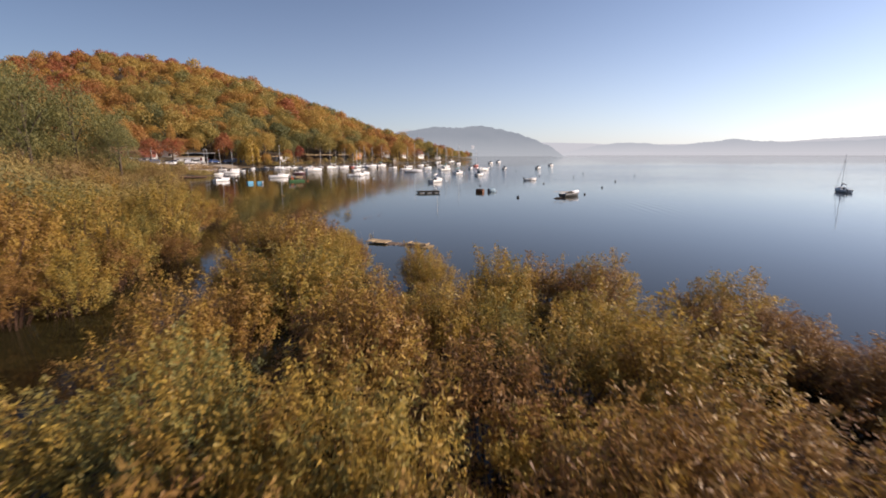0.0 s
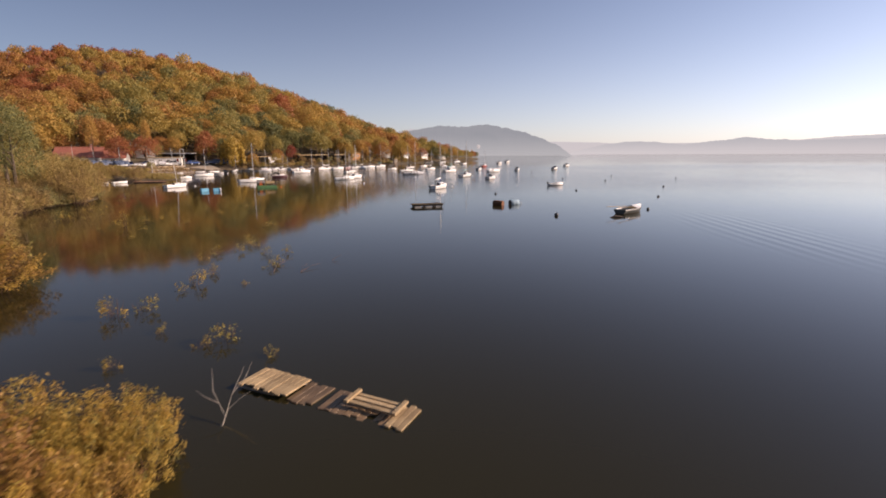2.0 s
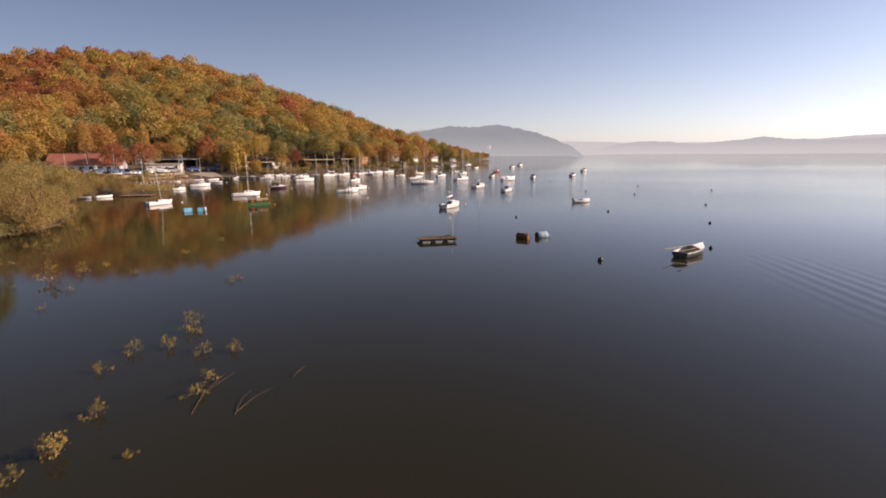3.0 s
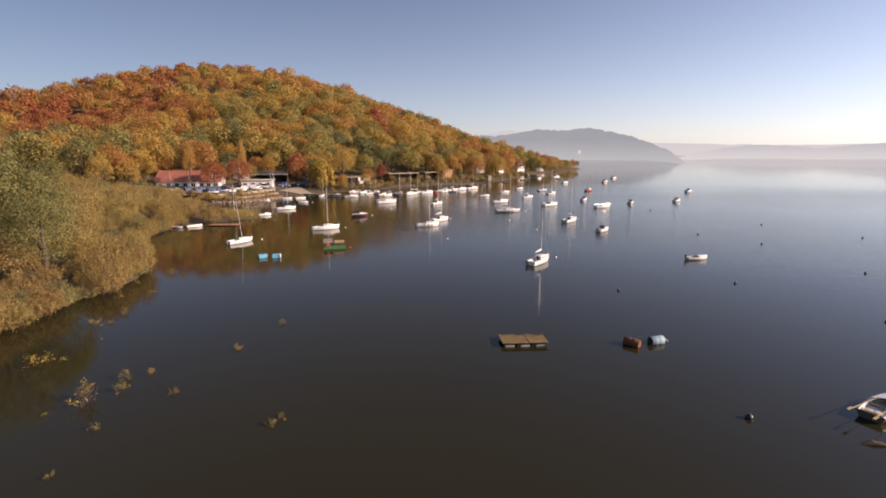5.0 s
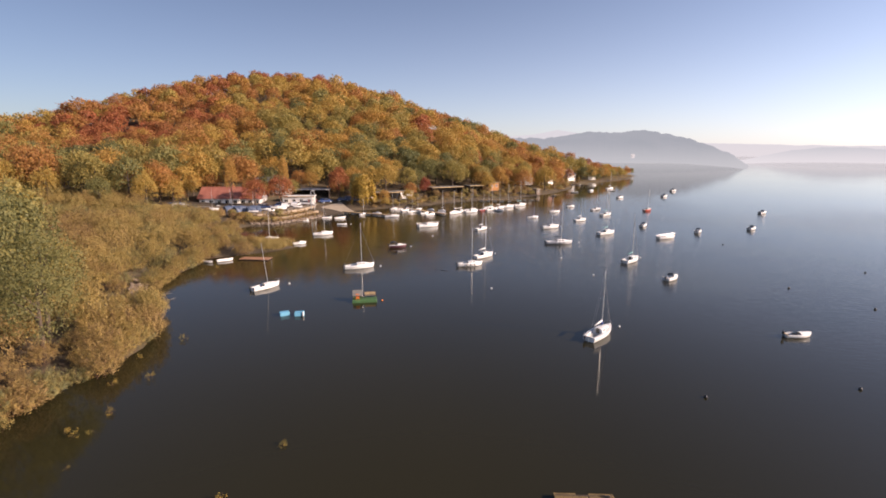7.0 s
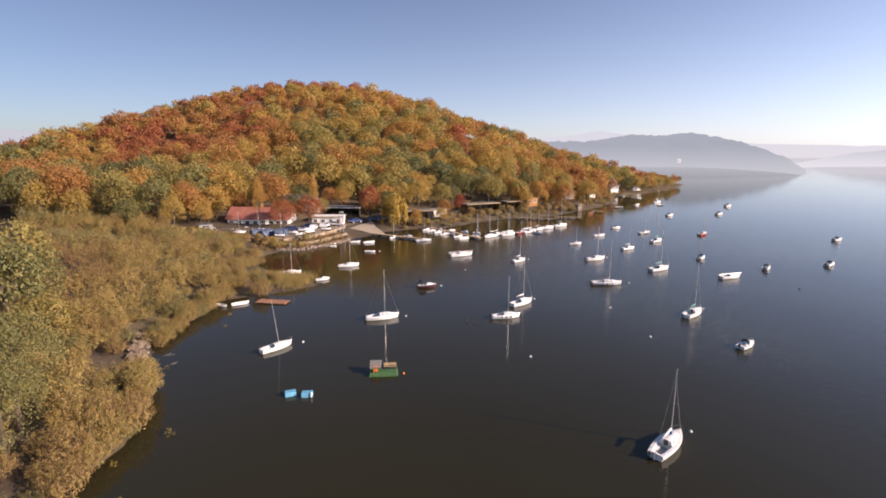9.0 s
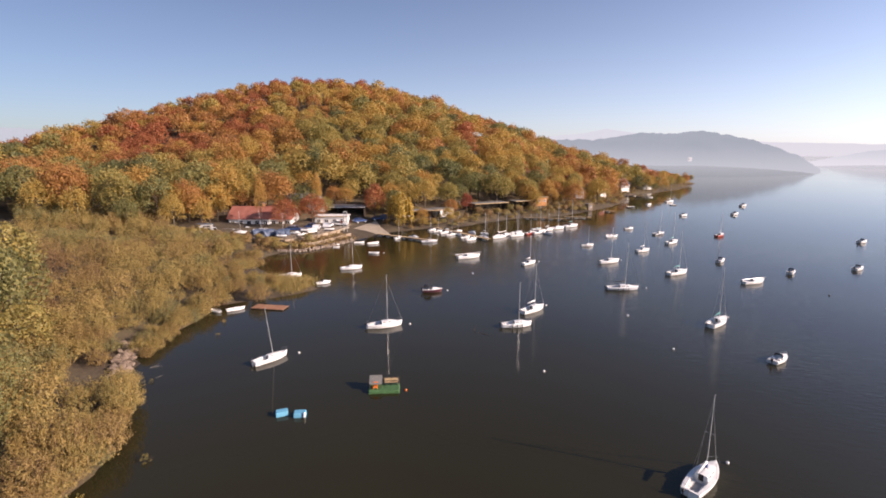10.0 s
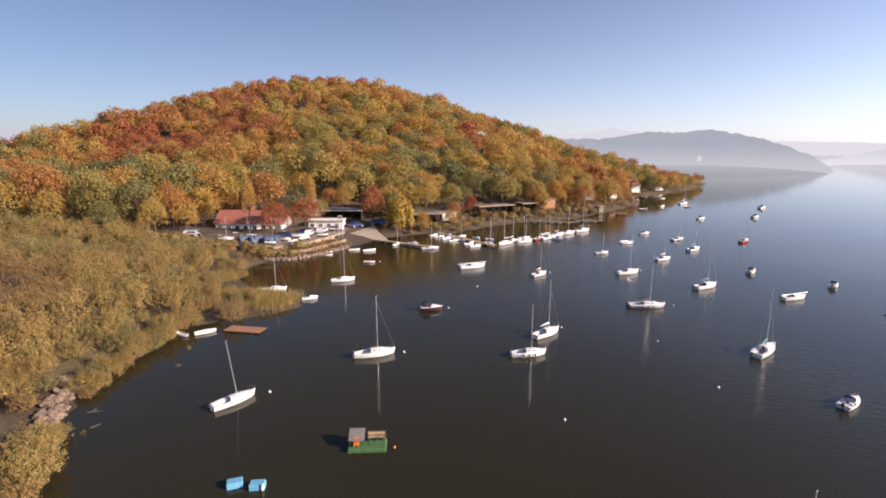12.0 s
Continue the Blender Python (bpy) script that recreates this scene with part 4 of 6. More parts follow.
tagged(new("shore_brush", soup("shore_brush", leaves(P, np.tile((0.3, -0.2, 0.8), (len(P), 1)), 0.42, 0.2, rng), np.clip(np.where(P[:, 1] < 190, 0.12, 0.45) + rng.normal(0, 0.25, len(P)), 0, 1), HAZED_LEAF)),
       "low brown and russet brush on the harbour slope", "brush", kind="stuff")


# shrubs on the harbour slope and under the first trees
SHRUB = []
for k, tone in enumerate([0.1, 0.3, 0.5, 0.75, 0.95]):
    r = np.random.default_rng(350 + k)
    v = crown(r, 1.5, 2.0, 0.0, 9, 62, 0.26)[0]
    SHRUB.append((soup("foliage", v, np.clip(0.8 * tone + r.normal(0, 0.1, len(v) // 3), 0, 1), HAZED_LEAF, 3), stem_geo(350 + k, 1.3, 1.9, 8, 0.02).mesh("stem_tangle", TWIG)))
rng = np.random.default_rng(43)
count = 0
for k in range(2600):
    x, y = rng.uniform(-100, 24), rng.uniform(146, 345)
    d = float(shore_distance(np.array([x]), np.array([y]))[0])
    if count < 280 and 0.8 < d < 17 and not inside(x, y, [(-96, 149), (-66, 152), (-60, 164), (-48, 172), (-50, 184), (-58, 194), (-66, 198), (-78, 188), (-92, 180)]) and not any(math.hypot(x - a, y - b) < r * 0.75 for a, b, r in BUILDINGS):
        i = int(rng.integers(5))
        count += 1
        bush(SHRUB[i], x, y, rng.uniform(0.6, 1.25), ["russet", "ochre", "golden", "olive", "grey-green"][i], "on the harbour slope", "shrubs on the harbour slope", rng.uniform(0.5, 1.25) * (0.7 if d < 4 else 1.1), "shrub")


for n, (x, y, s) in enumerate([(-50, 190.5, 0.8), (-47.5, 191.5, 0.9), (-55.5, 193.5, 0.8), (-45, 195.5, 0.9), (-42, 196, 0.8), (-57.5, 187.5, 0.6), (-49, 186.5, 0.7), (-59.5, 193.5, 0.8), (-52, 194, 0.9)]):
    bush(SHRUB[n % 5], x, y, s, ["russet", "ochre", "golden", "olive", "grey-green"][n % 5], "behind the slipway", "shrubs on the harbour slope", s * 0.9, "shrub")


rng = np.random.default_rng(47)
for n in range(34):
    x = -97 + 26 * n / 33 + rng.normal(0, 0.5)
    bush(SHRUB[n % 5], x, 149.2 + 0.11 * (x + 97) + rng.normal(0, 0.9), rng.uniform(0.5, 0.9), ["russet", "ochre", "golden", "olive", "grey-green"][n % 5], "before the boatyard", "shrubs on the harbour slope", rng.uniform(0.55, 1.0), "shrub")


# sprigs of drowned willow
SPRIG = []
for k in range(3):
    v, t = bush_soup(400 + k, 0.42, 0.8, 10, 18, 0.085, 0.035, 0.6 + 0.12 * k, 0.06, 0.3)
    SPRIG.append((soup("foliage", v, t, WLEAF, 3), stem_geo(400 + k, 0.42, 0.7, 8, 0.008).mesh("stem_tangle", TWIG)))
for n, (x, y, s) in enumerate([(-6.7, 38.2, 1.2), (-6.9, 37.4, 0.7), (-7.0, 35.0, 1.1), (-7.7, 34.6, 1.3), (-5.5, 32.9, 0.6), (-3.5, 32.2, 1.1), (-3.9, 31.6, 0.7), (-4.4, 41.9, 0.8),
                               (-8.0, 44.4, 1.0), (-4.8, 38.2, 0.5), (-6.9, 46.4, 0.9), (-4.8, 40.9, 0.4), (-18.1, 55.3, 1.9), (-17.3, 56.6, 1.0), (-18.1, 58, 1.1), (-17.4, 58.8, 0.8),
                               (-14.5, 56.7, 0.7), (-8.1, 54.3, 0.8), (-7.7, 55, 0.7), (-14.9, 49.9, 0.6), (-7.2, 47.7, 1.1), (-6.5, 46.1, 0.6), (-7.0, 44.8, 0.9), (-5.5, 44.1, 0.9),
                               (-8.2, 43.0, 0.8), (-4.4, 44.3, 0.8), (-4.4, 41.1, 0.9), (-6.6, 40.0, 0.9), (-24.7, 58.8, 1.4), (-19.2, 54, 0.5), (-14.1, 62.6, 0.6), (-15.9, 53.2, 0.7),
                               (-13.3, 67.5, 0.5), (-26.5, 68.5, 1.0), (-28.0, 73.5, 1.0), (-31.0, 81.0, 1.2), (-27.5, 66.0, 0.8), (-2.0, 30.9, 0.6), (0.6, 23.8, 0.5), (-5.6, 30.6, 0.7),
                               (-26.5, 65.8, 0.9), (-25.9, 66.3, 0.7), (-29.9, 71.9, 1.0), (-31.8, 76.5, 0.9), (-13.3, 67.4, 0.8), (-14.2, 62.7, 0.8), (-24.6, 59.7, 1.1), (-23.8, 59.9, 0.7), (-24, 63.1, 0.5),
                               (-43.8, 102.9, 0.8), (-41.2, 90.9, 0.8), (-46.5, 107, 1.0)]):
    z = -0.15
    ob = thing("willow_sprig", "drowned willow sprig with a few yellow leaves above water", "plant", "drowned willow sprigs", pose(x, y, z, 0, 0, 70 * n))
    for name, me in zip(("foliage", "stem_tangle"), SPRIG[n % 3]):
        tagged(part(name, me, None, ob), kind="stuff").scale = (s, s, s * 0.9)


def dead_branch(pts, r, forks, mat=DEADWOOD):
    g = Geo().tube(pts, [r * (1 - 0.8 * i / (len(pts) - 1)) for i in range(len(pts))], 6)
    ob = part("dead_branch", g, mat)
    for q in forks:
        part("fork", Geo().tube(q, [r * 0.5, r * 0.35, r * 0.12][:len(q)], 5), mat, ob)
    return tagged(ob, ("bleached" if mat is DEADWOOD else "dark") + " dead branch lying in the shallow water", "branch", "driftwood")


dead_branch([(-2.15, 27.3, -0.3), (-2.05, 27.7, 0.05), (-2.0, 28.1, 0.4), (-1.85, 28.5, 0.8)], 0.016,
            [[(-2.05, 27.8, 0.1), (-2.35, 28.1, 0.5), (-2.45, 28.4, 0.85)], [(-2.0, 28.1, 0.4), (-1.75, 28.2, 0.7), (-1.65, 28.4, 0.95)], [(-2.02, 27.9, 0.2), (-1.8, 27.9, 0.4), (-1.6, 28.0, 0.5)], [(-2.2, 27.95, 0.3), (-2.5, 28.0, 0.45), (-2.7, 28.15, 0.5)]])
dead_branch([(-4.1, 39.4, -0.3), (-4.1, 40.0, 0.02), (-4.2, 41.0, 0.05), (-4.0, 42.2, 0.12)], 0.018, [[(-4.2, 41.0, 0.05), (-3.8, 41.6, 0.2), (-3.6, 42.0, 0.25)]], TWIG)
dead_branch([(-3.0, 39.4, -0.3), (-2.9, 39.9, 0.03), (-2.6, 40.6, 0.1), (-2.2, 41.1, 0.12)], 0.016, [[(-2.9, 39.9, 0.03), (-2.95, 40.6, 0.08), (-2.8, 41.0, 0.12)]], TWIG)
dead_branch([(-1.9, 41.6, -0.3), (-1.8, 42.0, 0.05), (-1.6, 42.5, 0.12)], 0.016, [[(-1.8, 42.0, 0.05), (-1.55, 42.2, 0.2), (-1.4, 42.3, 0.25)]], TWIG)
dead_branch([(-41.9, 91.6, -0.3), (-41.6, 91.7, 0.03), (-41.3, 92.4, 0.06)], 0.03, [[(-41.6, 91.7, 0.03), (-41.3, 91.8, 0.15), (-41.2, 91.9, 0.2)]])
dead_branch([(-44.6, 93.2, -0.1), (-43.9, 93.6, 0.05), (-43.1, 94.0, 0.06)], 0.03, [[(-43.9, 93.6, 0.05), (-43.7, 93.9, 0.2), (-43.6, 94.0, 0.25)]])


# ---- boats ----
def hull_shape(L, B, free, stern=0.74, full=0.42):
    """Stations from stern to bow: x, half beam, sheer height, keel depth."""
    rows = []
    for s in (0, 0.04, 0.07, 0.18, 0.3, 0.40, 0.405, 0.5, 0.62, 0.74, 0.84, 0.92, 0.97, 1.0):
        b = (stern + (1 - stern) * math.sin(min(1, s / full) * math.pi / 2)) if s < full else max(0.012, 1 - ((s - full) / (1 - full)) ** 2.3)
        rows.append((s, -L / 2 + L * s, B / 2 * b, free * (0.86 + 0.3 * s * s), -0.22 * math.sin(math.pi * min(1, 0.12 + s * 0.9)) ** 0.6))
    return rows


def hull_parts(ob, rows, L, hullmat, bottom=ANTIFOUL, deckmat=DECK, floor=0.22, well=(0.05, 0.402), inner=0.62, label=""):
    up, low, deck = Geo(), Geo(), Geo()
    ru, rl, rd = [], [], []
    for s, x, b, z, k in rows:
        rake = 0.05 * L * max(0, s - 0.7) / 0.3
        sec = []
        for y in (1, -1):
            sec.append([(x - rake * 0.75, y * b * 0.80, 0.06), (x - rake * 0.5, y * b * 0.91, 0.06 + (z - 0.06) * 0.35), (x - rake * 0.2, y * b * 0.985, 0.06 + (z - 0.06) * 0.75), (x, y * b, z),
                        (x, y * max(0.005, b - 0.035), z + 0.015)])
        ru.append(sec)
        rl.append([(x - rake * 0.75, b * 0.80, 0.062), (x - rake * 0.9, b * 0.6, k * 0.5), (x - rake, b * 0.2, k), (x - rake, -b * 0.2, k), (x - rake * 0.9, -b * 0.6, k * 0.5), (x - rake * 0.75, -b * 0.80, 0.062)])
        sunk = well[0] <= s <= well[1]
        c = min(b * inner, b - 0.04)
        zi = floor if sunk else z + 0.035
        rd.append([(x, b - 0.03, z + 0.012), (x, c, z + 0.03), (x, c * 0.96, zi), (x, 0, zi + (0 if sunk else 0.02)), (x, -c * 0.96, zi), (x, -c, z + 0.03), (x, -b + 0.03, z + 0.012)])
    for i in (0, 1):
        up.loft([r[i] if i == 0 else r[i][::-1] for r in ru][::-1] if i == 0 else [r[1][::-1] for r in ru][::-1])
    t0, t1 = ru[0]
    up.add(t0[:4] + t1[:4][::-1], [tuple(range(8))])
    low.loft(rl)
    low.add(rl[0], [tuple(range(6))])
    deck.loft(rd)
    part("hull", up, hullmat, ob, label, True)
    part("bottom", low, bottom, ob, "", True)
    part("deck", deck, deckmat, ob)


def sailboat(L=6.0, mast=7.2, boom=None, hullmat=GEL, lean=0.0, raised=True, cabin=1.0, stay=True, fenders=0, motor=True, dark=False, stern=0.74):
    """A moored cabin sailing boat, bow to +x, waterline at z = 0."""
    ob = thing("sailboat", "", "sailboat", "moored boats")
    B, free = L * 0.36, 0.62 + 0.02 * L
    rows = hull_shape(L, B, free, stern)
    hull_parts(ob, rows, L, hullmat)
    at = lambda s: (-L / 2 + L * s)  # noqa: E731
    # coachroof
    g, w = Geo(), []
    for s, f, h in ((0.395, 0.56, 0.02), (0.40, 0.56, 0.40), (0.52, 0.56, 0.42), (0.64, 0.50, 0.36), (0.74, 0.40, 0.24), (0.82, 0.26, 0.06), (0.83, 0.22, 0.0)):
        b = B / 2 * f
        z0, h = free * (0.86 + 0.3 * s * s) + 0.03, h * cabin
        w.append([(at(s), b, z0 - 0.05), (at(s), b * 0.90, z0 + h * 0.78), (at(s), b * 0.78, z0 + h * 0.95), (at(s), 0, z0 + h * 1.06), (at(s), -b * 0.78, z0 + h * 0.95), (at(s), -b * 0.90, z0 + h * 0.78), (at(s), -b, z0 - 0.05)])
    g.loft(w)
    g.add(w[1], [tuple(range(7))])
    cab = part("cabin", g, GEL, ob)
    top = free + 0.42 * cabin
    for y in (1, -1):
        g = Geo()
        for s0, s1 in ((0.43, 0.54), (0.57, 0.66)):
            b0, b1 = B / 2 * 0.535, B / 2 * (0.525 if s1 < 0.6 else 0.475)
            if s0 > 0.55:
                b0 = B / 2 * 0.51
            zz = free + 0.10
            g.add([(at(s0), y * b0, zz), (at(s1), y * b1, zz + 0.01), (at(s1 - 0.01), y * b1 * 0.965, zz + 0.16 * cabin), (at(s0 + 0.01), y * b0 * 0.965, zz + 0.17 * cabin)],
                  [(0, 1, 2, 3) if y < 0 else (3, 2, 1, 0)])
            g.v[-4:] = [(p[0], p[1] + y * 0.012, p[2]) for p in g.v[-4:]]
        part("window", g, GLASS, cab)
    # A solid dark panel stands in for the shaded opening.
    part("companionway", Geo().box((at(0.392), 0, free + 0.08), (0.05, B * 0.20, 0.62 * cabin), 0, 0.01), GLASS, cab, "dark panel for the shade in the open companionway")
    part("hatch", Geo().box((at(0.62), 0, free + 0.43 * cabin), (0.42, 0.42, 0.04), 0, 0.015), GLASS if dark else DECK, cab)
    # cockpit benches
    for y in (1, -1):
        part("bench", Geo().box((at(0.22), y * B * 0.225, free * 0.55), (L * 0.30, B * 0.12, 0.07), 0, 0.02), DECK, ob)
    part("cockpit_floor", Geo().box((at(0.22), 0, 0.235), (L * 0.32, B * 0.30, 0.02)), COCKPIT, ob)
    part("rudder", Geo().box((at(-0.02), 0, 0.15), (0.14, 0.04, 0.9), 0, 0.015), GEL if not dark else BLACKP, ob)
    part("tiller", Geo().tube([(at(-0.01), 0, 0.62), (at(0.14), 0.05, 0.72)], [0.022, 0.016], 6), TWIG, ob)
    if motor:
        o = part("outboard_motor", Geo().box((at(-0.035), B * 0.22, 0.62), (0.28, 0.22, 0.36), 0, 0.06), BLACKP, ob)
        part("leg", Geo().box((at(-0.03), B * 0.22, 0.2), (0.10, 0.08, 0.62), 0, 0.02), BLACKP, o)
    # rig
    mx = at(0.57)
    mast *= 1.16
    r = 0.030 + 0.004 * L
    if raised:
        tip = (mx - math.sin(lean) * mast, 0, top + math.cos(lean) * mast)
        m = part("mast", Geo().tube([(mx, 0, top - 0.1), ((mx + tip[0]) / 2, 0, (top + tip[2]) / 2), tip], [r, r * 0.95, r * 0.7], 8), ALU, ob)
        fr = 0.88
        hound = (mx + (tip[0] - mx) * fr, 0, top + (tip[2] - top) * fr)
        part("spreader", Geo().tube([(mx + (tip[0] - mx) * 0.5, -0.42, top + mast * 0.5), (mx + (tip[0] - mx) * 0.5, 0.42, top + mast * 0.5)], 0.012, 5), ALU, m)
        part("masthead", Geo().box((tip[0] + 0.08, 0, tip[2] + 0.03), (0.3, 0.07, 0.06), 0, 0.02), WIRE, m)
        if stay:
            part("forestay", Geo().tube([(at(0.985), 0, free * 1.16), hound], 0.022, 5), WIRE, ob)
            for y in (1, -1):
                part("shroud", Geo().tube([(at(0.54), y * B * 0.48, free), (mx + (tip[0] - mx) * 0.5, y * 0.42, top + mast * 0.5), hound], 0.010, 4), WIRE, ob)
            part("backstay", Geo().tube([(at(0.0), 0, free * 0.9), tip], 0.008, 4), WIRE, ob)
    else:
        g = Geo().tube([(at(-0.10), 0, top + 0.12), (at(1.06), 0, top + 0.16)], [r, r * 0.8], 8)
        m = part("mast", g, ALU, ob, "mast lowered and lashed along the deck")
        part("crutch", Geo().tube([(at(0.02), 0, free * 0.8), (at(0.02), 0, top + 0.12)], 0.03, 6), ALU, ob)
        part("crutch", Geo().tube([(at(0.95), 0, free), (at(0.95), 0, top + 0.14)], 0.03, 6), ALU, ob)
    if boom:
        bl = L * 0.36
        b = part("boom", Geo().tube([(mx - 0.05, 0, top + 0.62), (mx - bl, 0, top + 0.55)], 0.04, 7), ALU, ob)
        part("sail_cover", Geo().tube([(mx - 0.02, 0, top + 1.25 if boom is BLUEC else top + 0.8), (mx - 0.14, 0, top + 0.78), (mx - bl * 0.5, 0, top + 0.70), (mx - bl * 0.98, 0, top + 0.62)],
                                      [0.07, 0.14, 0.12, 0.07], 8), boom, b, "", True)
    # pulpit
    g = Geo()
    z = free * 1.16
    g.tube([(at(0.86), B * 0.24, z - 0.03), (at(0.88), B * 0.23, z + 0.42), (at(0.99), 0, z + 0.47), (at(0.88), -B * 0.23, z + 0.42), (at(0.86), -B * 0.24, z - 0.03)], 0.016, 5)
    g.tube([(at(0.985), 0, z), (at(0.99), 0, z + 0.47)], 0.016, 5)
    part("pulpit", g, WIRE, ob)
    g = Geo()
    g.tube([(at(0.03), B * 0.36, free * 0.86), (at(0.02), B * 0.36, free * 0.86 + 0.42), (at(0.0), 0, free * 0.86 + 0.42), (at(0.02), -B * 0.36, free * 0.86 + 0.42), (at(0.03), -B * 0.36, free * 0.86)], 0.014, 5)
    part("pushpit", g, WIRE, ob)
    for k in range(fenders):
        s = 0.3 + 0.16 * k
        part("fender", Geo().tube([(at(s), -B * 0.50, 0.15), (at(s), -B * 0.51, 0.25), (at(s), -B * 0.51, 0.55), (at(s), -B * 0.50, 0.64)], [0.03, 0.085, 0.085, 0.03], 8), BLACKP, ob, "", True)
    return ob


def motorboat(L=4.6, hullmat=GEL, canopy=None, cab=True, low=True):
    ob = thing("motorboat", "", "motorboat", "moored boats")
    B, free = L * 0.41, 0.62
    hull_parts(ob, hull_shape(L, B, free, 0.86, 0.35), L, hullmat, well=(0.05, 0.402), inner=0.78)
    at = lambda s: -L / 2 + L * s  # noqa: E731
    g, w = Geo(), []
    for s, f, h in ((0.40, 0.72, 0.04), (0.46, 0.72, 0.34), (0.6, 0.66, 0.30), (0.76, 0.48, 0.18), (0.87, 0.25, 0.0)):
        b, z0 = B / 2 * f, free * (0.86 + 0.3 * s * s) + 0.02
        w.append([(at(s), b, z0), (at(s), b * 0.86, z0 + h), (at(s), 0, z0 + h * 1.12), (at(s), -b * 0.86, z0 + h), (at(s), -b, z0)])
    if cab:
        part("foredeck", g.loft(w), GEL, ob, "", True)
    g = Geo()
    zz = free + 0.30
    g.loft([[(at(0.40), B * 0.36, zz - 0.25), (at(0.47), B * 0.32, zz), (at(0.50), 0, zz), (at(0.47), -B * 0.32, zz), (at(0.40), -B * 0.36, zz - 0.25)],
            [(at(0.36), B * 0.34, zz + 0.12), (at(0.41), B * 0.29, zz + 0.36), (at(0.44), 0, zz + 0.38), (at(0.41), -B * 0.29, zz + 0.36), (at(0.36), -B * 0.34, zz + 0.12)]])
    part("windscreen", g, GLASS, ob)
    for y in (1, -1):
        part("seat", Geo().box((at(0.28), y * B * 0.2, 0.48), (0.5, 0.45, 0.42), 0, 0.05), WHITEC, ob)
    part("rear_bench", Geo().box((at(0.1), 0, 0.42), (0.42, B * 0.66, 0.36), 0, 0.05), WHITEC, ob)
    o = part("outboard_motor", Geo().box((at(-0.05), 0, 0.75), (0.34, 0.30, 0.46), 0, 0.08), BLACKP, ob)
    part("leg", Geo().box((at(-0.04), 0, 0.2), (0.12, 0.10, 0.8), 0, 0.02), BLACKP, o)
    if canopy:
        g, w = Geo(), []
        for s, z in (((0.20, 0.86), (0.24, 1.06), (0.34, 1.16), (0.47, 1.0)) if low else ((0.06, 1.25), (0.14, 1.5), (0.28, 1.55), (0.40, 1.42))):
            w.append([(at(s), B * 0.42, z - 0.35), (at(s), B * 0.34, z - 0.06), (at(s), 0, z), (at(s), -B * 0.34, z - 0.06), (at(s), -B * 0.42, z - 0.35)])
        c = part("canopy", g.loft(w), canopy, ob, "", True)
        for s, y in () if low else ((0.08, 1), (0.08, -1), (0.38, 1), (0.38, -1)):
            part("hoop", Geo().tube([(at(s), y * B * 0.42, free * 0.86), (at(s), y * B * 0.42, 1.2)], 0.014, 5), WIRE, c)
    g = Geo().tube([(at(0.70), B * 0.30, free), (at(0.74), B * 0.29, free + 0.28), (at(0.97), 0, free + 0.45), (at(0.74), -B * 0.29, free + 0.28), (at(0.70), -B * 0.30, free)], 0.014, 5)
    part("bow_rail", g, WIRE, ob)
    return ob


def rowing_boat(L=3.8, hullmat=GEL, oars=False, cover=False, motor=False):
    ob = thing("rowing_boat", "", "rowing boat", "moored boats")
    B, free = L * 0.38, 0.45
    hull_parts(ob, hull_shape(L, B, free, 0.8, 0.4), L, hullmat, deckmat=DECK, floor=0.14, well=(0.03, 0.9), inner=0.86)
    at = lambda s: -L / 2 + L * s  # noqa: E731
    for s in (0.12, 0.42, 0.68):
        part("thwart", Geo().box((at(s), 0, free * 0.66), (0.24, B * (0.80 if s < 0.6 else 0.62), 0.035), 0, 0.01), PLANK, ob)
    if cover:
        part("foredeck", Geo().loft([[(at(s), B / 2 * b, free * (0.9 + 0.2 * s * s) + 0.05), (at(s), 0, free + 0.25), (at(s), -B / 2 * b, free * (0.9 + 0.2 * s * s) + 0.05)] for s, b in ((0.5, 0.96), (0.75, 0.72), (0.97, 0.08))]), GEL, ob)
    if oars:
        for y in (1, -1):
            o = part("oar", Geo().tube([(at(-0.22), y * 0.5, free + 0.25), (at(0.55), y * B * 0.3, free + 0.10)], 0.024, 6), PLANK, ob)
            part("blade", Geo().box((at(-0.27), y * 0.54, free + 0.27), (0.5, 0.14, 0.02), 0, 0.008), PLANK, o)
    if motor:
        o = part("outboard_motor", Geo().box((at(-0.06), 0, 0.62), (0.3, 0.24, 0.4), 0, 0.07), BLACKP, ob)
        part("leg", Geo().box((at(-0.05), 0, 0.15), (0.1, 0.09, 0.6), 0, 0.02), BLACKP, o)
    return ob


BOAT = 0.78      # these are small lake boats


def place(ob, x, y, ang, label, s=BOAT, z=0.0):
    ob.matrix_basis = pose(x, y, z, 0, 0, ang)
    ob.scale = (s, s, s)
    return tagged(ob, label)


def again(ob, x, y, ang, label, s=1.0, z=0.0):
    """A copy of a boat elsewhere, at its own size."""
    c = copy_thing(ob, pose(x, y, z, 0, 0, ang))
    c.scale = (s * BOAT,) * 3
    return tagged(c, label)


# the boats that the camera passes nearest
boat_a = place(sailboat(6.0, 6.2, WHITEC, stay=True), 7.6, 89.9, 58, "white cabin sailboat with bare mast and blue cover at its foot", 0.76)
part("mast_cover", Geo().tube([(0.42, 0, 1.35), (0.36, 0, 1.65), (0.40, 0, 2.05)], [0.11, 0.16, 0.06], 8), BLUEC, boat_a, "blue canvas wrapped round the mast's foot", True)
boat_b = place(sailboat(5.6, 6.4, None, cabin=0.65, lean=radians(6), stay=False), -33.1, 98.6, 64, "low white sailboat with its bare mast raked aft", 0.71)
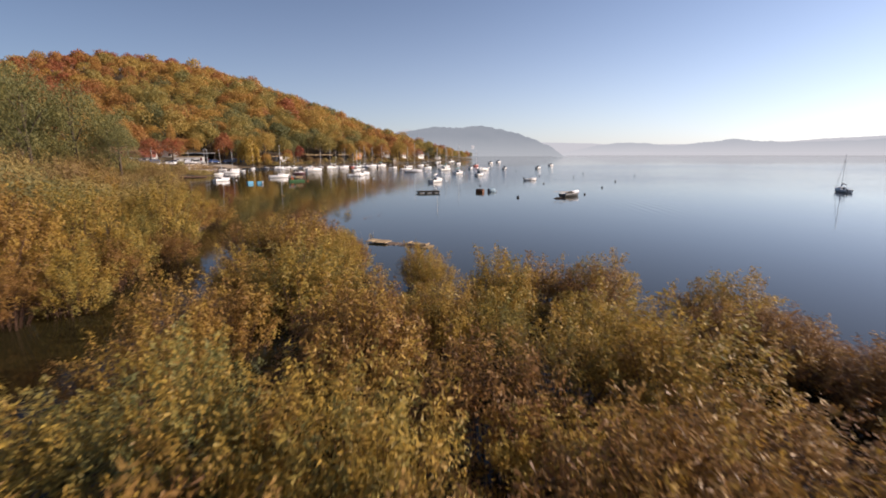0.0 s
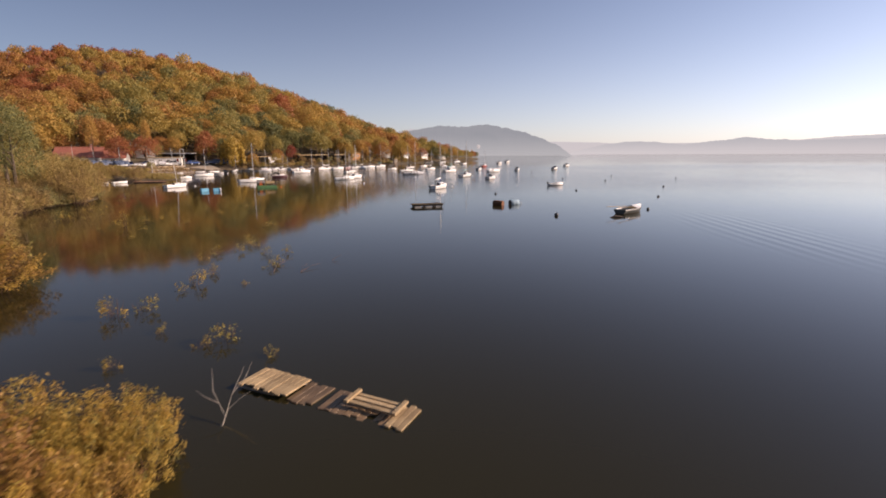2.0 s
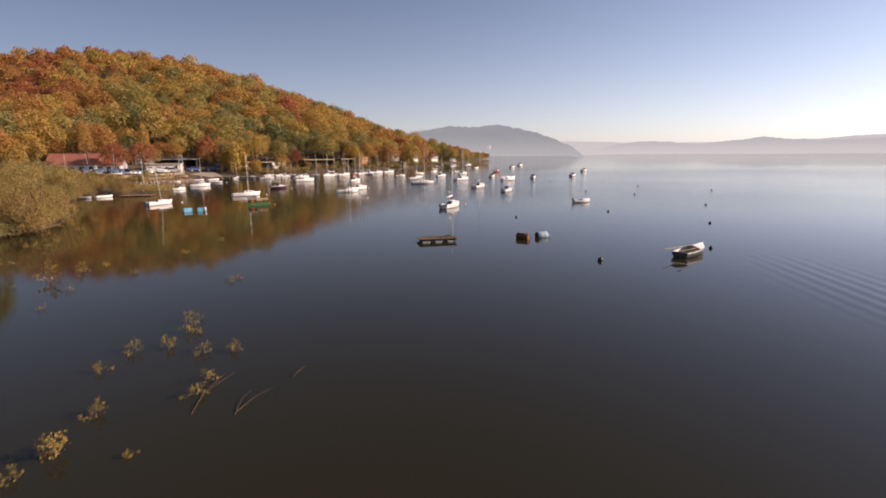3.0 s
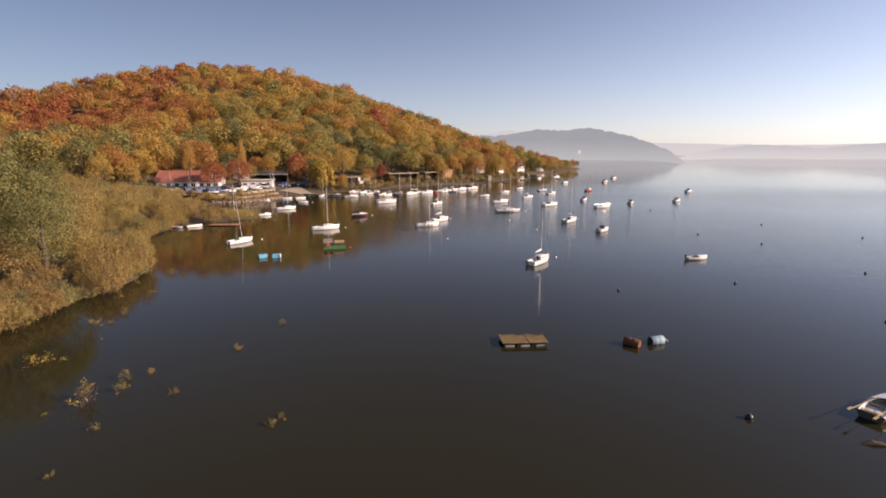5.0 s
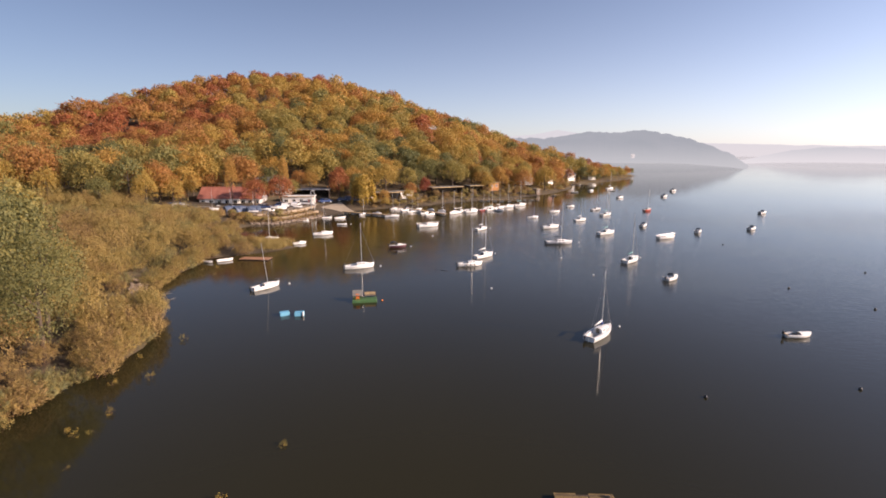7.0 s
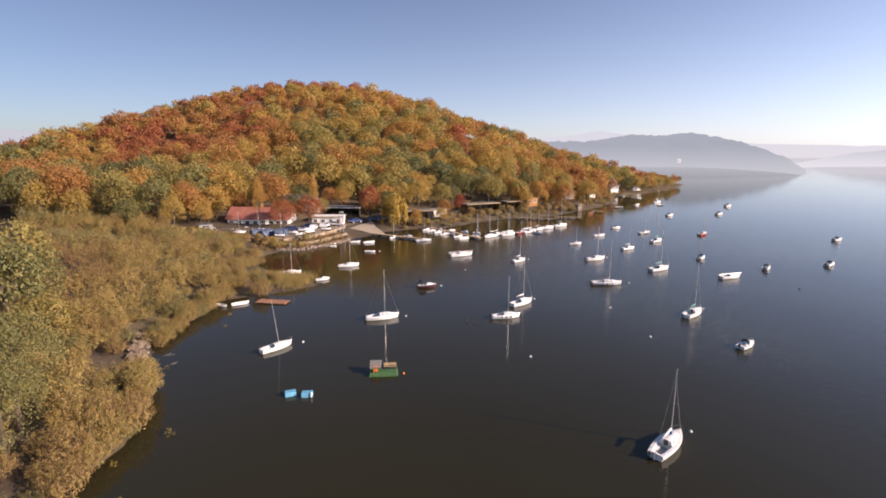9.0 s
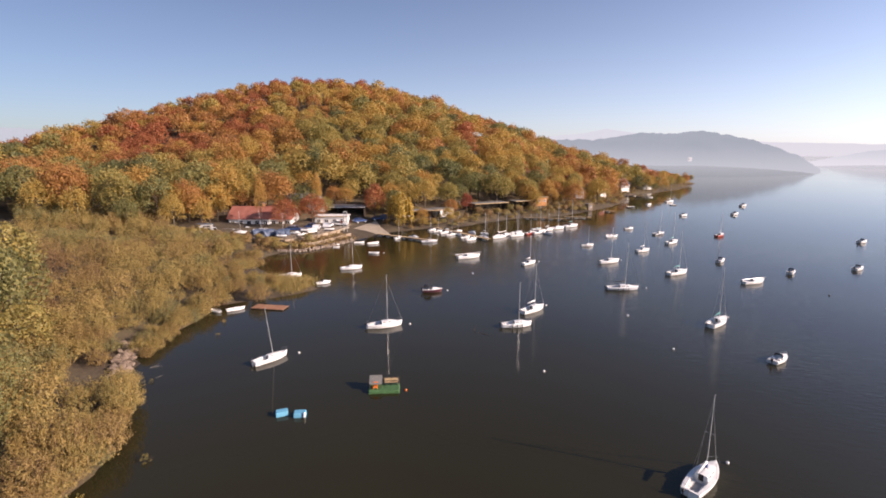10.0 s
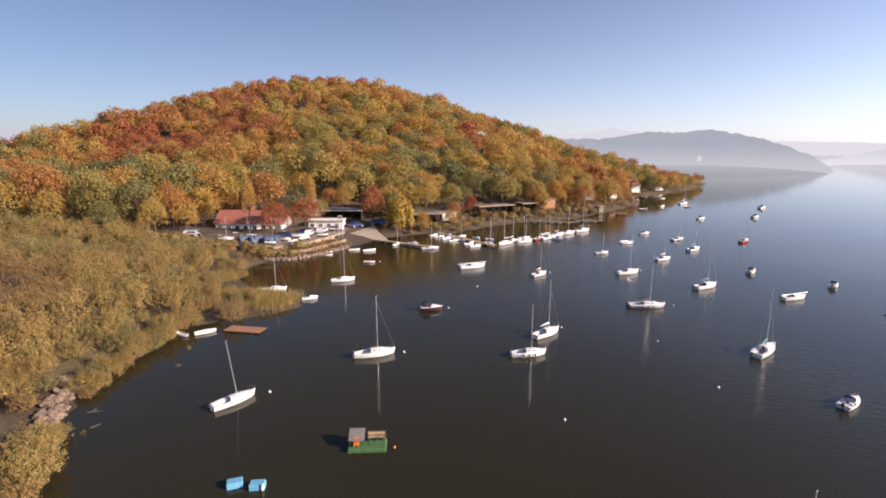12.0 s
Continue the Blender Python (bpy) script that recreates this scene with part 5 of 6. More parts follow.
boat_c = place(sailboat(5.6, 6.3, None, stern=0.46, cabin=0.8), -25.2, 111.6, 33, "white sailboat with bare mast and stout forestay", 0.82)
boat_d = place(sailboat(5.2, 5.6, None, stay=False, fenders=3, stern=0.5, cabin=0.75), -8.8, 116.5, 27, "white sailboat with black fenders along her side")
boat_e = place(sailboat(5.8, 6.6, WHITEC), -7.4, 123.3, 54, "white sailboat with white sail cover on the boom")
boat_f = place(sailboat(7.2, 8.4, BLACKP, GREYHULL, fenders=3, dark=True), 5.6, 138.4, 16, "long grey-white yacht with dark sail cover and fenders", 0.73)
boat_i = place(sailboat(6.2, 7.4, TEALC, lean=radians(2)), 16.5, 124.8, 55, "white sailboat with teal sail cover")
boat_k = place(sailboat(6.2, 7.0, None, raised=False, cabin=0.6, stern=0.6), -24.2, 154.6, 40, "white sailboat with lowered mast lying along her deck", 0.87)
again(boat_e, -11.2, 152.5, 56, "small white sailboat with bare mast at her mooring", 0.86)
again(boat_c, 4.4, 158.3, 38, "white sailboat with forestay in mid lake", 1.1)
again(boat_i, 16.1, 152.1, 42, "white sailboat with tall raked mast", 1.05)
again(boat_e, 12.2, 172.4, 42, "white sailboat with thin mast", 0.88)
again(boat_d, 0.1, 175.3, 32, "small pale sailboat with short mast", 0.8)
again(boat_k, 6.3, 189.5, 36, "pale boat with lowered mast", 0.72)
again(boat_f, 18.9, 197.9, 46, "grey sailboat with dark sail cover", 0.8)
again(boat_i, 20.2, 185.0, 52, "white sailboat with bare mast on calm water", 1.0)
boat_red = place(sailboat(5.4, 6.0, None, REDHULL), 34.1, 199.4, 52, "small sailboat with a red hull and thin mast")
again(boat_k, 27.6, 148.9, 34, "white sailboat with her mast lowered fore and aft", 0.95)
again(boat_e, 35.2, 290, 45, "far white sailboat with bare mast", 1.15)
again(boat_c, -43.7, 138.7, 36, "white sailboat with forestay near the reed spit", 0.95)
again(boat_c, -51.6, 130.2, 28, "white sailboat lying against the reeds", 0.92)
again(boat_a, 59.6, 60.0, 70, "white sailboat alone on the open lake", 0.75)

place(motorboat(4.3, GEL), 20.0, 113.9, 48, "white motorboat with an open dark cockpit", 0.72)
motor_w = place(motorboat(4.0, GEL), 26.4, 165.6, 58, "white motorboat with dark cockpit", 0.8)
place(motorboat(3.9, MAROON, BLACKP, low=False), -24.0, 128.3, 22, "dark maroon motorboat with black canopy and white bow", 0.82)
for x, y, a, s, lab in [(11.7, 205.1, 28, 1.0, "low grey motorboat on the calm lake"), (36.5, 158.6, 60, 1.1, "white motorboat with bow rail"),
                        (-43.5, 127.8, 40, 0.85, "small white motorboat by the reeds"), (32.6, 241.6, 41, 1.2, "far white motorboat at its mooring"), (50.8, 250.3, 45, 1.3, "far pale motorboat at its mooring"),
                        (25.1, 276, 50, 1.2, "far motorboat off the cape"), (61.8, 281.3, 43, 1.4, "far pale boat on misty water"),
                        (65.7, 198.9, 38, 1.15, "white motorboat alone on the open lake"), (50.0, 165.4, 44, 1.1, "white motorboat with dark cockpit on open water")]:
    again(motor_w, x, y, a, lab, s * 0.92)
place(rowing_boat(3.9, DARKHULL, oars=True, cover=True), 21.3, 58.5, 35, "old rowing boat with dark hull, white gunwale and shipped oars", 0.9)
row_h = place(rowing_boat(3.4, GEL, motor=True, cover=True), 26.3, 93.3, 14, "pale dinghy with an outboard motor")
row_w = place(rowing_boat(3.2, GEL), -48.3, 111.7, 50, "white open dinghy moored at the willows")
again(row_w, -50.4, 110.2, -10, "small white dinghy with cover at the willows", 0.9)
row_d = place(rowing_boat(4.0, DARKHULL), 34.8, 277, 30, "far dark rowing boat on misty water")
again(row_d, 17.0, 264.1, 30, "dark rowing boat off the terraces", 1.2)
for x, y, a, s, lab in [(-45.4, 153.0, 12, 0.95, "white dinghy off the slipway"), (-54.0, 163.2, 30, 1.0, "white dinghy at the slipway"), (-50.3, 163.4, 45, 1.2, "white open boat at the slipway"),
                        (-58.5, 159.5, 20, 0.7, "small boat under the stone edge"), (-56.8, 156.8, 25, 0.6, "small white boat under the stone edge"),
                        (22.4, 318, 20, 1.2, "dinghy off the far house"), (30, 312, 30, 1.0, "small dinghy off the far shore")]:
    again(row_w, x, y, a, lab, s)

# boats on the pontoons
for src, x, y, a, s, lab in [(motor_w, -42.4, 186.4, 52, 0.9, "white motorboat on the pontoon's lake side"), (boat_d, -40.2, 184.6, 50, 0.75, "small white sailboat on the pontoon's lake side"), (motor_w, -37.8, 182.9, 54, 1.0, "white cabin motorboat on the pontoon"),
                             (boat_e, -35.2, 180.6, 48, 0.7, "small white sailboat with mast on the pontoon"), (row_h, -30.6, 177.6, 50, 1.1, "white dinghy with outboard on the pontoon"), (boat_k, -28.4, 175.2, 52, 0.7, "white sailboat with lowered mast on the pontoon"),
                             (boat_d, -47.0, 171.8, 75, 0.8, "white sailboat moored at the quay"), (motor_w, -43.4, 173.6, -20, 1.0, "white motorboat at the quay"), (boat_f, -37.8, 169.6, 35, 0.75, "blue-grey sailboat at the quay's end"),
                             (motor_w, -38.5, 187.2, -35, 0.95, "white motorboat on the pontoon"), (boat_d, -35.0, 186.6, 40, 0.75, "small white sailboat on the pontoon"), (motor_w, -33.0, 181.0, -50, 0.8, "small white motorboat on the pontoon"),
                             (motor_w, -30.0, 184.0, -55, 1.15, "white cabin boat on the pontoon"), (boat_f, -25.6, 178.4, -55, 0.8, "grey-white sailboat on the pontoon"), (boat_e, -26.5, 183.5, -50, 0.85, "white sailboat on the pontoon"),
                             (boat_a, -22.2, 180.2, -118, 1.05, "large white sailboat with tall mast at the pontoon's end"), (boat_e, -21.0, 183.5, 50, 0.95, "white sailboat rafted at the pontoon"),
                             (boat_c, -17.9, 184.4, 48, 1.1, "white sailboat rafted beside others"), (boat_b, -18.6, 188.4, 50, 0.95, "white sailboat in the outer row"), (boat_red, -15.0, 188.8, 60, 0.9, "white and red sailboat in the outer row"),
                             (boat_i, -12.6, 190.6, 50, 1.0, "white sailboat with mast in the outer row"), (motor_w, -10.2, 189.6, -30, 0.9, "white motorboat in the outer row"), (boat_e, -10.8, 196.0, 45, 0.9, "white sailboat behind the outer row"),
                             (boat_c, -8.4, 199.6, 40, 1.15, "white sailboat with tall mast by the jetty"), (boat_i, -4.6, 205.2, 45, 1.1, "white sailboat with raked mast by the jetty"), (boat_b, -14.0, 196.5, 45, 0.8, "white sailboat with bare pole")]:
    again(src, x, y, a, lab, s)


# ---- buoys ----
def buoy(mat, r, label, group="mooring buoys"):
    ob = thing("mooring_buoy", label, "buoy", group)
    part("float", Geo().ball((0, 0, r * 0.35), r), mat, ob, "", True)
    part("ring", Geo().tube([(math.cos(a) * r * 0.3, 0, r * 1.4 + math.sin(a) * r * 0.3) for a in np.linspace(0, 2 * math.pi, 9)], r * 0.08, 5, False), WIRE, ob)
    return ob


buoy_w = buoy(WHITEBUOY, 0.13, "white plastic mooring buoy floating beside a boat")
buoy_w.matrix_basis = pose(-22.4, 113.3, 0)
for x, y in [(-31.2, 101.1), (-21.9, 129.7), (-5.8, 126.3), (-20.4, 141.8), (5.4, 124.9), (-4.3, 104.1), (9.5, 114.1), (9.8, 92.7), (-43.6, 154.2), (-9.5, 155.0), (6.8, 161.2), (9.4, 140.2), (18.5, 128.0)]:
    copy_thing(buoy_w, pose(x, y, 0))
buoy_k = buoy(BLACKP, 0.18, "dark rubber mooring buoy on open water")
buoy_k.matrix_basis = pose(14.3, 57.1, 0)
for x, y in [(23.8, 60.2), (31.4, 72.1), (13.7, 78.8), (25.5, 82.4), (33.9, 112.1), (39.2, 104.3), (49.2, 123.7), (56.7, 110.9), (41.0, 87.9), (36.6, 143.8), (24.4, 257.5)]:
    copy_thing(buoy_k, pose(x, y, 0)).scale = (0.75, 0.75, 0.75)
buoy_o = buoy(ORANGE, 0.12, "small orange buoy beside the green raft")
buoy_o.matrix_basis = pose(-16.6, 96.4, 0)
spar = thing("stick_in_water", "dark driftwood stick and weed above water", "driftwood", "driftwood", pose(-13.6, 113.4, -0.2))
part("stick", Geo().tube([(-0.4, 0, 0), (-0.1, 0.1, 0.4), (0.0, 0.1, 0.8)], [0.05, 0.04, 0.02], 6), BARK, spar)
part("log", Geo().tube([(0.3, -0.3, 0.15), (1.2, -0.8, 0.22), (2.0, -1.1, 0.2)], [0.05, 0.04, 0.02], 6), BARK, spar)


rock = thing("stick_in_water", "dark driftwood stump awash beside the rowing boat", "driftwood", "driftwood", pose(18.6, 55.4, -0.1))
part("stump", Geo().tube([(-0.5, 0, 0.08), (-0.1, 0.05, 0.16), (0.3, 0.0, 0.14), (0.55, -0.1, 0.1)], [0.05, 0.12, 0.1, 0.04], 8), BARK, rock)


# ---- rafts and floats ----
def plank_row(parent, x0, x1, y0, y1, z, n, mat, rng, thick=0.04, skip=()):
    """Deck planks across, one object each."""
    w = (x1 - x0) / n
    for k in range(n):
        if k in skip:
            continue
        b = part("plank", Geo().box((0, 0, 0), (w * 0.965, (y1 - y0) * rng.uniform(0.97, 1.03), thick), 0, 0.008), mat, parent)
        b.matrix_basis = pose(x0 + w * (k + 0.5), (y0 + y1) / 2 + rng.normal(0, 0.02), z + rng.normal(0, 0.004), rng.normal(0, 0.6), rng.normal(0, 0.6), rng.normal(0, 0.8))


rng = np.random.default_rng(51)
jetty = thing("sunken_jetty", "half-sunken jetty of weathered planks adrift in the shallows", "jetty", "", pose(-0.27, 28.5, -0.09, 1.0, 0.9, -30.5))
plank_row(jetty, -2.05, -0.7, -0.41, 0.41, 0.17, 9, PLANK, rng)
plank_row(jetty, -0.7, 1.7, -0.40, 0.40, 0.10, 15, WETPLANK, rng, 0.035, (4,))
plank_row(jetty, 1.7, 2.1, -0.40, 0.40, 0.14, 3, PLANK, rng)
for y in (-0.33, 0.33):
    part("beam", Geo().box((0, y, 0.02), (4.1, 0.10, 0.12), 0, 0.015), DEADWOOD, jetty)
hatch = part("frame", Geo().box((1.2, 0.26, 0.21), (1.2, 0.09, 0.06), 0, 0.01), PLANK, jetty)
for y in (0.12, -0.05):
    part("slat", Geo().box((1.2, y, 0.22), (1.15, 0.12, 0.04), 0, 0.01), PLANK, hatch)
for x in (0.64, 1.76):
    part("batten", Geo().box((x, 0.12, 0.25), (0.10, 0.55, 0.06), 0, 0.01), PLANK, hatch)

raft = thing("swim_raft", "floating raft with ochre corrugated deck on white foam floats", "raft", "", pose(4.2, 65.55, -0.27, 0, 0, 9))
raft.scale = (0.88, 0.88, 0.9)
for x0, x1, y1 in ((-1.72, -0.45, 0.95), (-0.45, 0.22, 0.72), (0.30, 1.72, 0.95)):
    n = max(2, int((x1 - x0) / 0.032))
    g = Geo()
    top = [[(x0 + (x1 - x0) * k / n, y, 0.62 + 0.011 * math.sin(k * math.pi / 2) - 0.05 * (y > 0)) for k in range(n + 1)] for y in (y1, 0, -0.95)]
    g.loft(top)
    g.loft([[(p[0], p[1], p[2] - 0.02) for p in r] for r in top[::-1]])
    part("deck_sheet", g, BROWNTIN, raft)
for y in (-0.82, 0.0, 0.75):
    part("beam", Geo().box((0, y, 0.53), (3.3, 0.10, 0.12), 0, 0.01), DARKWOOD, raft)
for x in (-1.15, 0.0, 1.15):
    for y in (-0.55, 0.45):
        part("float", Geo().box((x, y, 0.2), (0.72, 0.62, 0.55), 0, 0.05), FOAM, raft)
for x in (-1.5, -0.55, 0.55, 1.5):
    part("post", Geo().box((x, -0.84, 0.28), (0.08, 0.08, 0.5), 0, 0.01), DARKWOOD, raft)
part("cleat", Geo().box((1.25, 0.62, 0.66), (0.10, 0.4, 0.05), 20, 0.01), BLACKP, raft)


def drum(mat, r, h, label, m, open_end=False):
    ob = thing("steel_drum" if mat is RUST else "plastic_drum", label, "drum", "drum floats", m)
    prof = [(0, r * 0.94), (0.02, r), (h * 0.32, r), (h * 0.335, r * 1.018), (h * 0.35, r), (h * 0.65, r), (h * 0.665, r * 1.018), (h * 0.68, r), (h - 0.02, r), (h, r * 0.94)]
    part("body", Geo().loft([[(x - h / 2, q * math.cos(a), q * math.sin(a)) for a in np.linspace(0, 2 * math.pi, 20, False)] for x, q in prof], True), mat, ob, "", True)
    for s in (-1, 1):
        part("lid", Geo().tube([(s * (h / 2 - 0.03), 0, 0), (s * (h / 2 - 0.015), 0, 0)], r * 0.95, 20), mat if s > 0 else BLACKP if mat is not RUST else RUST, ob)
    return ob


drum(RUST, 0.31, 1.02, "rusty brown steel drum floating on its side", pose(11.3, 65.75, 0.16, 0, 0, -38))
blue = drum(BLUEDRUM, 0.30, 0.98, "pale blue plastic drum floating on its side", pose(13.0, 66.3, 0.17, 0, 0, 22))
part("rope_eye", Geo().tube([(0.55, -0.1, 0.1), (0.72, -0.15, 0.0), (0.8, -0.15, -0.15)], 0.03, 6), FOAM, blue)
for n, (x, y, a) in enumerate([(-25.35, 89.3, 36), (-23.75, 89.6, 22)]):
    ob = thing("blue_float", "sky-blue box float on the water", "float", "blue floats", pose(x, y, 0, 0, 0, a))
    part("body", Geo().box((0, 0, 0.16), (1.02, 0.66, 0.46), 0, 0.05), BLUEFLOAT, ob)
    part("lid", Geo().box((0, 0, 0.40), (0.94, 0.6, 0.03), 0, 0.01), BLUEFLOAT, ob)
    if n:
        part("fender", Geo().tube([(0.4, -0.36, 0.0), (0.4, -0.36, 0.1), (0.44, -0.34, 0.44), (0.44, -0.34, 0.5)], [0.05, 0.1, 0.1, 0.04], 8), WHITEBUOY, ob, "", True)

green = thing("houseboat_raft", "green raft with a grey felt roof, orange seat and bench", "raft", "", pose(-18.6, 95.9, -0.06, 0, 0, 20))
green.scale = (0.86, 0.86, 0.8)
part("pontoon", Geo().box((0, 0, 0.18), (3.3, 1.7, 0.5), 0, 0.04), GREENP, green)
part("deck", Geo().box((0, 0, 0.455), (3.2, 1.6, 0.05), 0, 0.01), GREENP, green)
for x in np.linspace(-1.5, 1.5, 7):
    part("float_barrel", Geo().tube([(x, -0.88, 0.1), (x, 0.86, 0.1)], 0.19, 10), GREENP, green)
roof = part("roof", Geo().box((0, 0, 0), (1.4, 1.35, 0.05), 0, 0.015), GREYFELT, green)
roof.matrix_basis = pose(-0.95, 0.25, 1.28, 24, 0, 0)
for x, y, h in ((-1.55, -0.25, 0.58), (-0.35, -0.25, 0.58), (-1.55, 0.78, 1.04), (-0.35, 0.78, 1.04)):
    part("post", Geo().box((x, y, 0.46 + h / 2), (0.06, 0.06, h), 0, 0.01), DARKWOOD, green)
part("side_wall", Geo().box((-0.95, 0.84, 0.9), (1.25, 0.03, 0.85), 0, 0.01), DARKWOOD, green)
part("side_wall", Geo().box((-1.58, 0.35, 0.68), (0.03, 1.0, 0.42), 0, 0.01), GREENP, green)
seat = part("seat", Geo().box((-0.95, -0.35, 0.72), (0.5, 0.5, 0.10), 0, 0.03), ORANGE, green, "orange plastic seat")
part("seat_back", Geo().box((-0.95, -0.12, 0.98), (0.5, 0.08, 0.5), 0, 0.03), ORANGE, seat)
for x in (-1.15, -0.75):
    part("leg", Geo().box((x, -0.5, 0.58), (0.06, 0.06, 0.26)), ORANGE, seat)
bench = part("bench", Geo().box((0.75, 0.45, 0.85), (1.5, 0.35, 0.06), 0, 0.015), PLANK, green)
part("bench_back", Geo().box((0.75, 0.66, 1.08), (1.5, 0.05, 0.32), 0, 0.012), PLANK, bench)
for x in (0.1, 0.75, 1.4):
    part("leg", Geo().box((x, 0.45, 0.64), (0.07, 0.3, 0.36), 0, 0.01), DARKWOOD, bench)
for x0, y0, x1, y1 in ((-0.2, 0.8, 1.6, 0.8), (1.6, 0.8, 1.6, -0.8)):
    part("rail", Geo().tube([(x0, y0, 0.48), (x0, y0, 1.25), (x1, y1, 1.25), (x1, y1, 0.48)], 0.025, 6), DARKWOOD, green)

red = thing("swim_platform", "flat red-brown plank platform floating at the reeds", "raft", "", pose(-44.2, 113.9, -0.2, 0, 0, 6))
plank_row(red, -2.5, 2.5, -0.95, 0.95, 0.36, 22, REDPLANK, rng)
for y in (-0.8, 0.0, 0.8):
    part("beam", Geo().box((0, y, 0.26), (4.9, 0.12, 0.14), 0, 0.015), DARKWOOD, red)
for x in (-1.9, -0.6, 0.6, 1.9):
    part("float", Geo().box((x, 0, 0.06), (0.8, 1.6, 0.34), 0, 0.04), FOAM, red)


# ---- harbour ----
def pontoon(x0, y0, x1, y1, w, label):
    """A plank walkway on floats from one end to the other."""
    L, a = math.hypot(x1 - x0, y1 - y0), math.degrees(math.atan2(y1 - y0, x1 - x0))
    ob = thing("pontoon", label, "pontoon", "harbour pontoons", pose((x0 + x1) / 2, (y0 + y1) / 2, 0, 0, 0, a))
    n = int(L / 0.45)
    g = Geo().box((0, 0, 0), (L / n * 0.93, w, 0.05), 0, 0.01).mesh("plank", PLANK)
    for k in range(n):
        part("plank", g, None, ob).location = (-L / 2 + L / n * (k + 0.5), 0, 0.47)
    for y in (-w * 0.42, w * 0.42):
        part("beam", Geo().box((0, y, 0.36), (L, 0.1, 0.16), 0, 0.01), DARKWOOD, ob)
    f = Geo().box((0, 0, 0), (1.1, w * 0.9, 0.5), 0, 0.06).mesh("float", FOAM)
    for k in range(int(L / 2.6)):
        part("float", f, None, ob).location = (-L / 2 + 1.3 + 2.6 * k, 0, 0.08)
    return ob


pontoon(-54.3, 175.0, -38.4, 170.2, 1.3, "plank quay pontoon on white floats")
pontoon(-42.6, 190.0, -23.8, 175.4, 1.4, "long plank pontoon on white floats")
pontoon(-20.5, 219.0, -6.5, 219.5, 1.5, "grey plank jetty with railings")
pontoon(-7.5, 224.5, 1.5, 225.5, 1.4, "green-grey plank jetty on the slope's edge")
pontoon(6.5, 247.0, 9.8, 245.0, 1.6, "short plank jetty below a hut")
pontoon(18.5, 318.0, 27.5, 314.0, 1.6, "plank jetty of the lake house")

# slipway, yard and stone edge
slip = Geo()
slip.loft([[(-68, 186, 1.75), (-60.5, 188.5, 1.75)], [(-62.5, 177.5, 1.2), (-56.5, 182.0, 1.2)], [(-56.8, 171.0, -0.35), (-50.5, 176.5, -0.35)]])
slip.loft([[(-68, 186, 1.3), (-68, 186, 1.75)], [(-62.5, 177.5, 0.6), (-62.5, 177.5, 1.2)], [(-56.8, 171.0, -0.9), (-56.8, 171.0, -0.35)]])
slip.loft([[(-60.5, 188.5, 1.75), (-60.5, 188.5, 1.3)], [(-56.5, 182.0, 1.2), (-56.5, 182.0, 0.6)], [(-50.5, 176.5, -0.35), (-50.5, 176.5, -0.9)]])
tagged(part("pavement", slip, surface("worn_slip_concrete", (0.26, 0.21, 0.15), (0.42, 0.35, 0.26), 0.6, 0.9, 0, 0.3, 12)), "pale concrete slipway running into the water", "slipway", kind="structure")
yard = Geo().add([(-95, 150.5, 1.78), (-68, 153.5, 1.78), (-64.5, 161, 1.78), (-63.5, 176.5, 1.78), (-67, 187, 1.78), (-90, 181, 1.78)], [(0, 1, 2, 3, 4, 5)])
yard.add([(-95, 150.5, 1.3), (-68, 153.5, 1.3), (-64.5, 161, 1.3), (-63.5, 176.5, 1.3)], [])
yard.f += [(0, 6, 7, 1), (1, 7, 8, 2), (2, 8, 9, 3)]
tagged(part("pavement", yard, surface("gravel_yard", (0.20, 0.16, 0.115), (0.38, 0.31, 0.23), 0.4, 0.95, 0, 0.4, 8)), "brown gravel boatyard before the clubhouse", "yard", kind="structure")
TAN = surface("tan_retaining_wall", (0.24, 0.18, 0.12), (0.44, 0.35, 0.25), 0.8, 0.9, 0, 0.5, 9)
for pts, z0, z1 in (([(-68.2, 153.2), (-64.3, 160.9), (-63.3, 170.5)], 1.0, 1.92), ([(-64.6, 152.2), (-61.6, 156.5), (-60.4, 163.0), (-59.6, 169.5)], 0.3, 1.25)):
    g = Geo()
    for (ax, ay), (bx, by) in zip(pts, pts[1:]):
        g.box(((ax + bx) / 2, (ay + by) / 2, (z0 + z1) / 2), (math.hypot(bx - ax, by - ay) + 0.2, 0.4, z1 - z0), math.atan2(by - ay, bx - ax), 0.04)
    tagged(part("retaining_wall", g, TAN), "low tan retaining wall stepping down to the harbour", "wall", kind="structure")
rng = np.random.default_rng(61)
edge = thing("stone_edge", "rough stone edging along the harbour bank", "stone wall", "")
EDGE = [(-66.5, 148.6), (-62, 150.2), (-60.3, 153.6), (-58.7, 157), (-57.6, 162), (-57.0, 166.5)]
STONES = []
for k in range(5):
    g = Geo().ball((0, 0, 0), 0.34, 8, 5, 0.7)
    g.v = [(p[0] * rng.uniform(0.8, 1.2), p[1] * rng.uniform(0.8, 1.15), p[2] * rng.uniform(0.85, 1.15)) for p in g.v]
    STONES.append(g.mesh("stone", STONE))
for (ax, ay), (bx, by) in zip(EDGE, EDGE[1:]):
    for u in np.arange(0, 1, 0.62 / math.hypot(bx - ax, by - ay)):
        for q in (0, 1):
            s = part("stone", STONES[rng.integers(5)], None, edge)
            s.matrix_basis = pose(ax + (bx - ax) * u + rng.normal(0, 0.12) - 0.45 * q, ay + (by - ay) * u + rng.normal(0, 0.12), 0.05 + 0.3 * q, 0, 0, rng.uniform(0, 360))
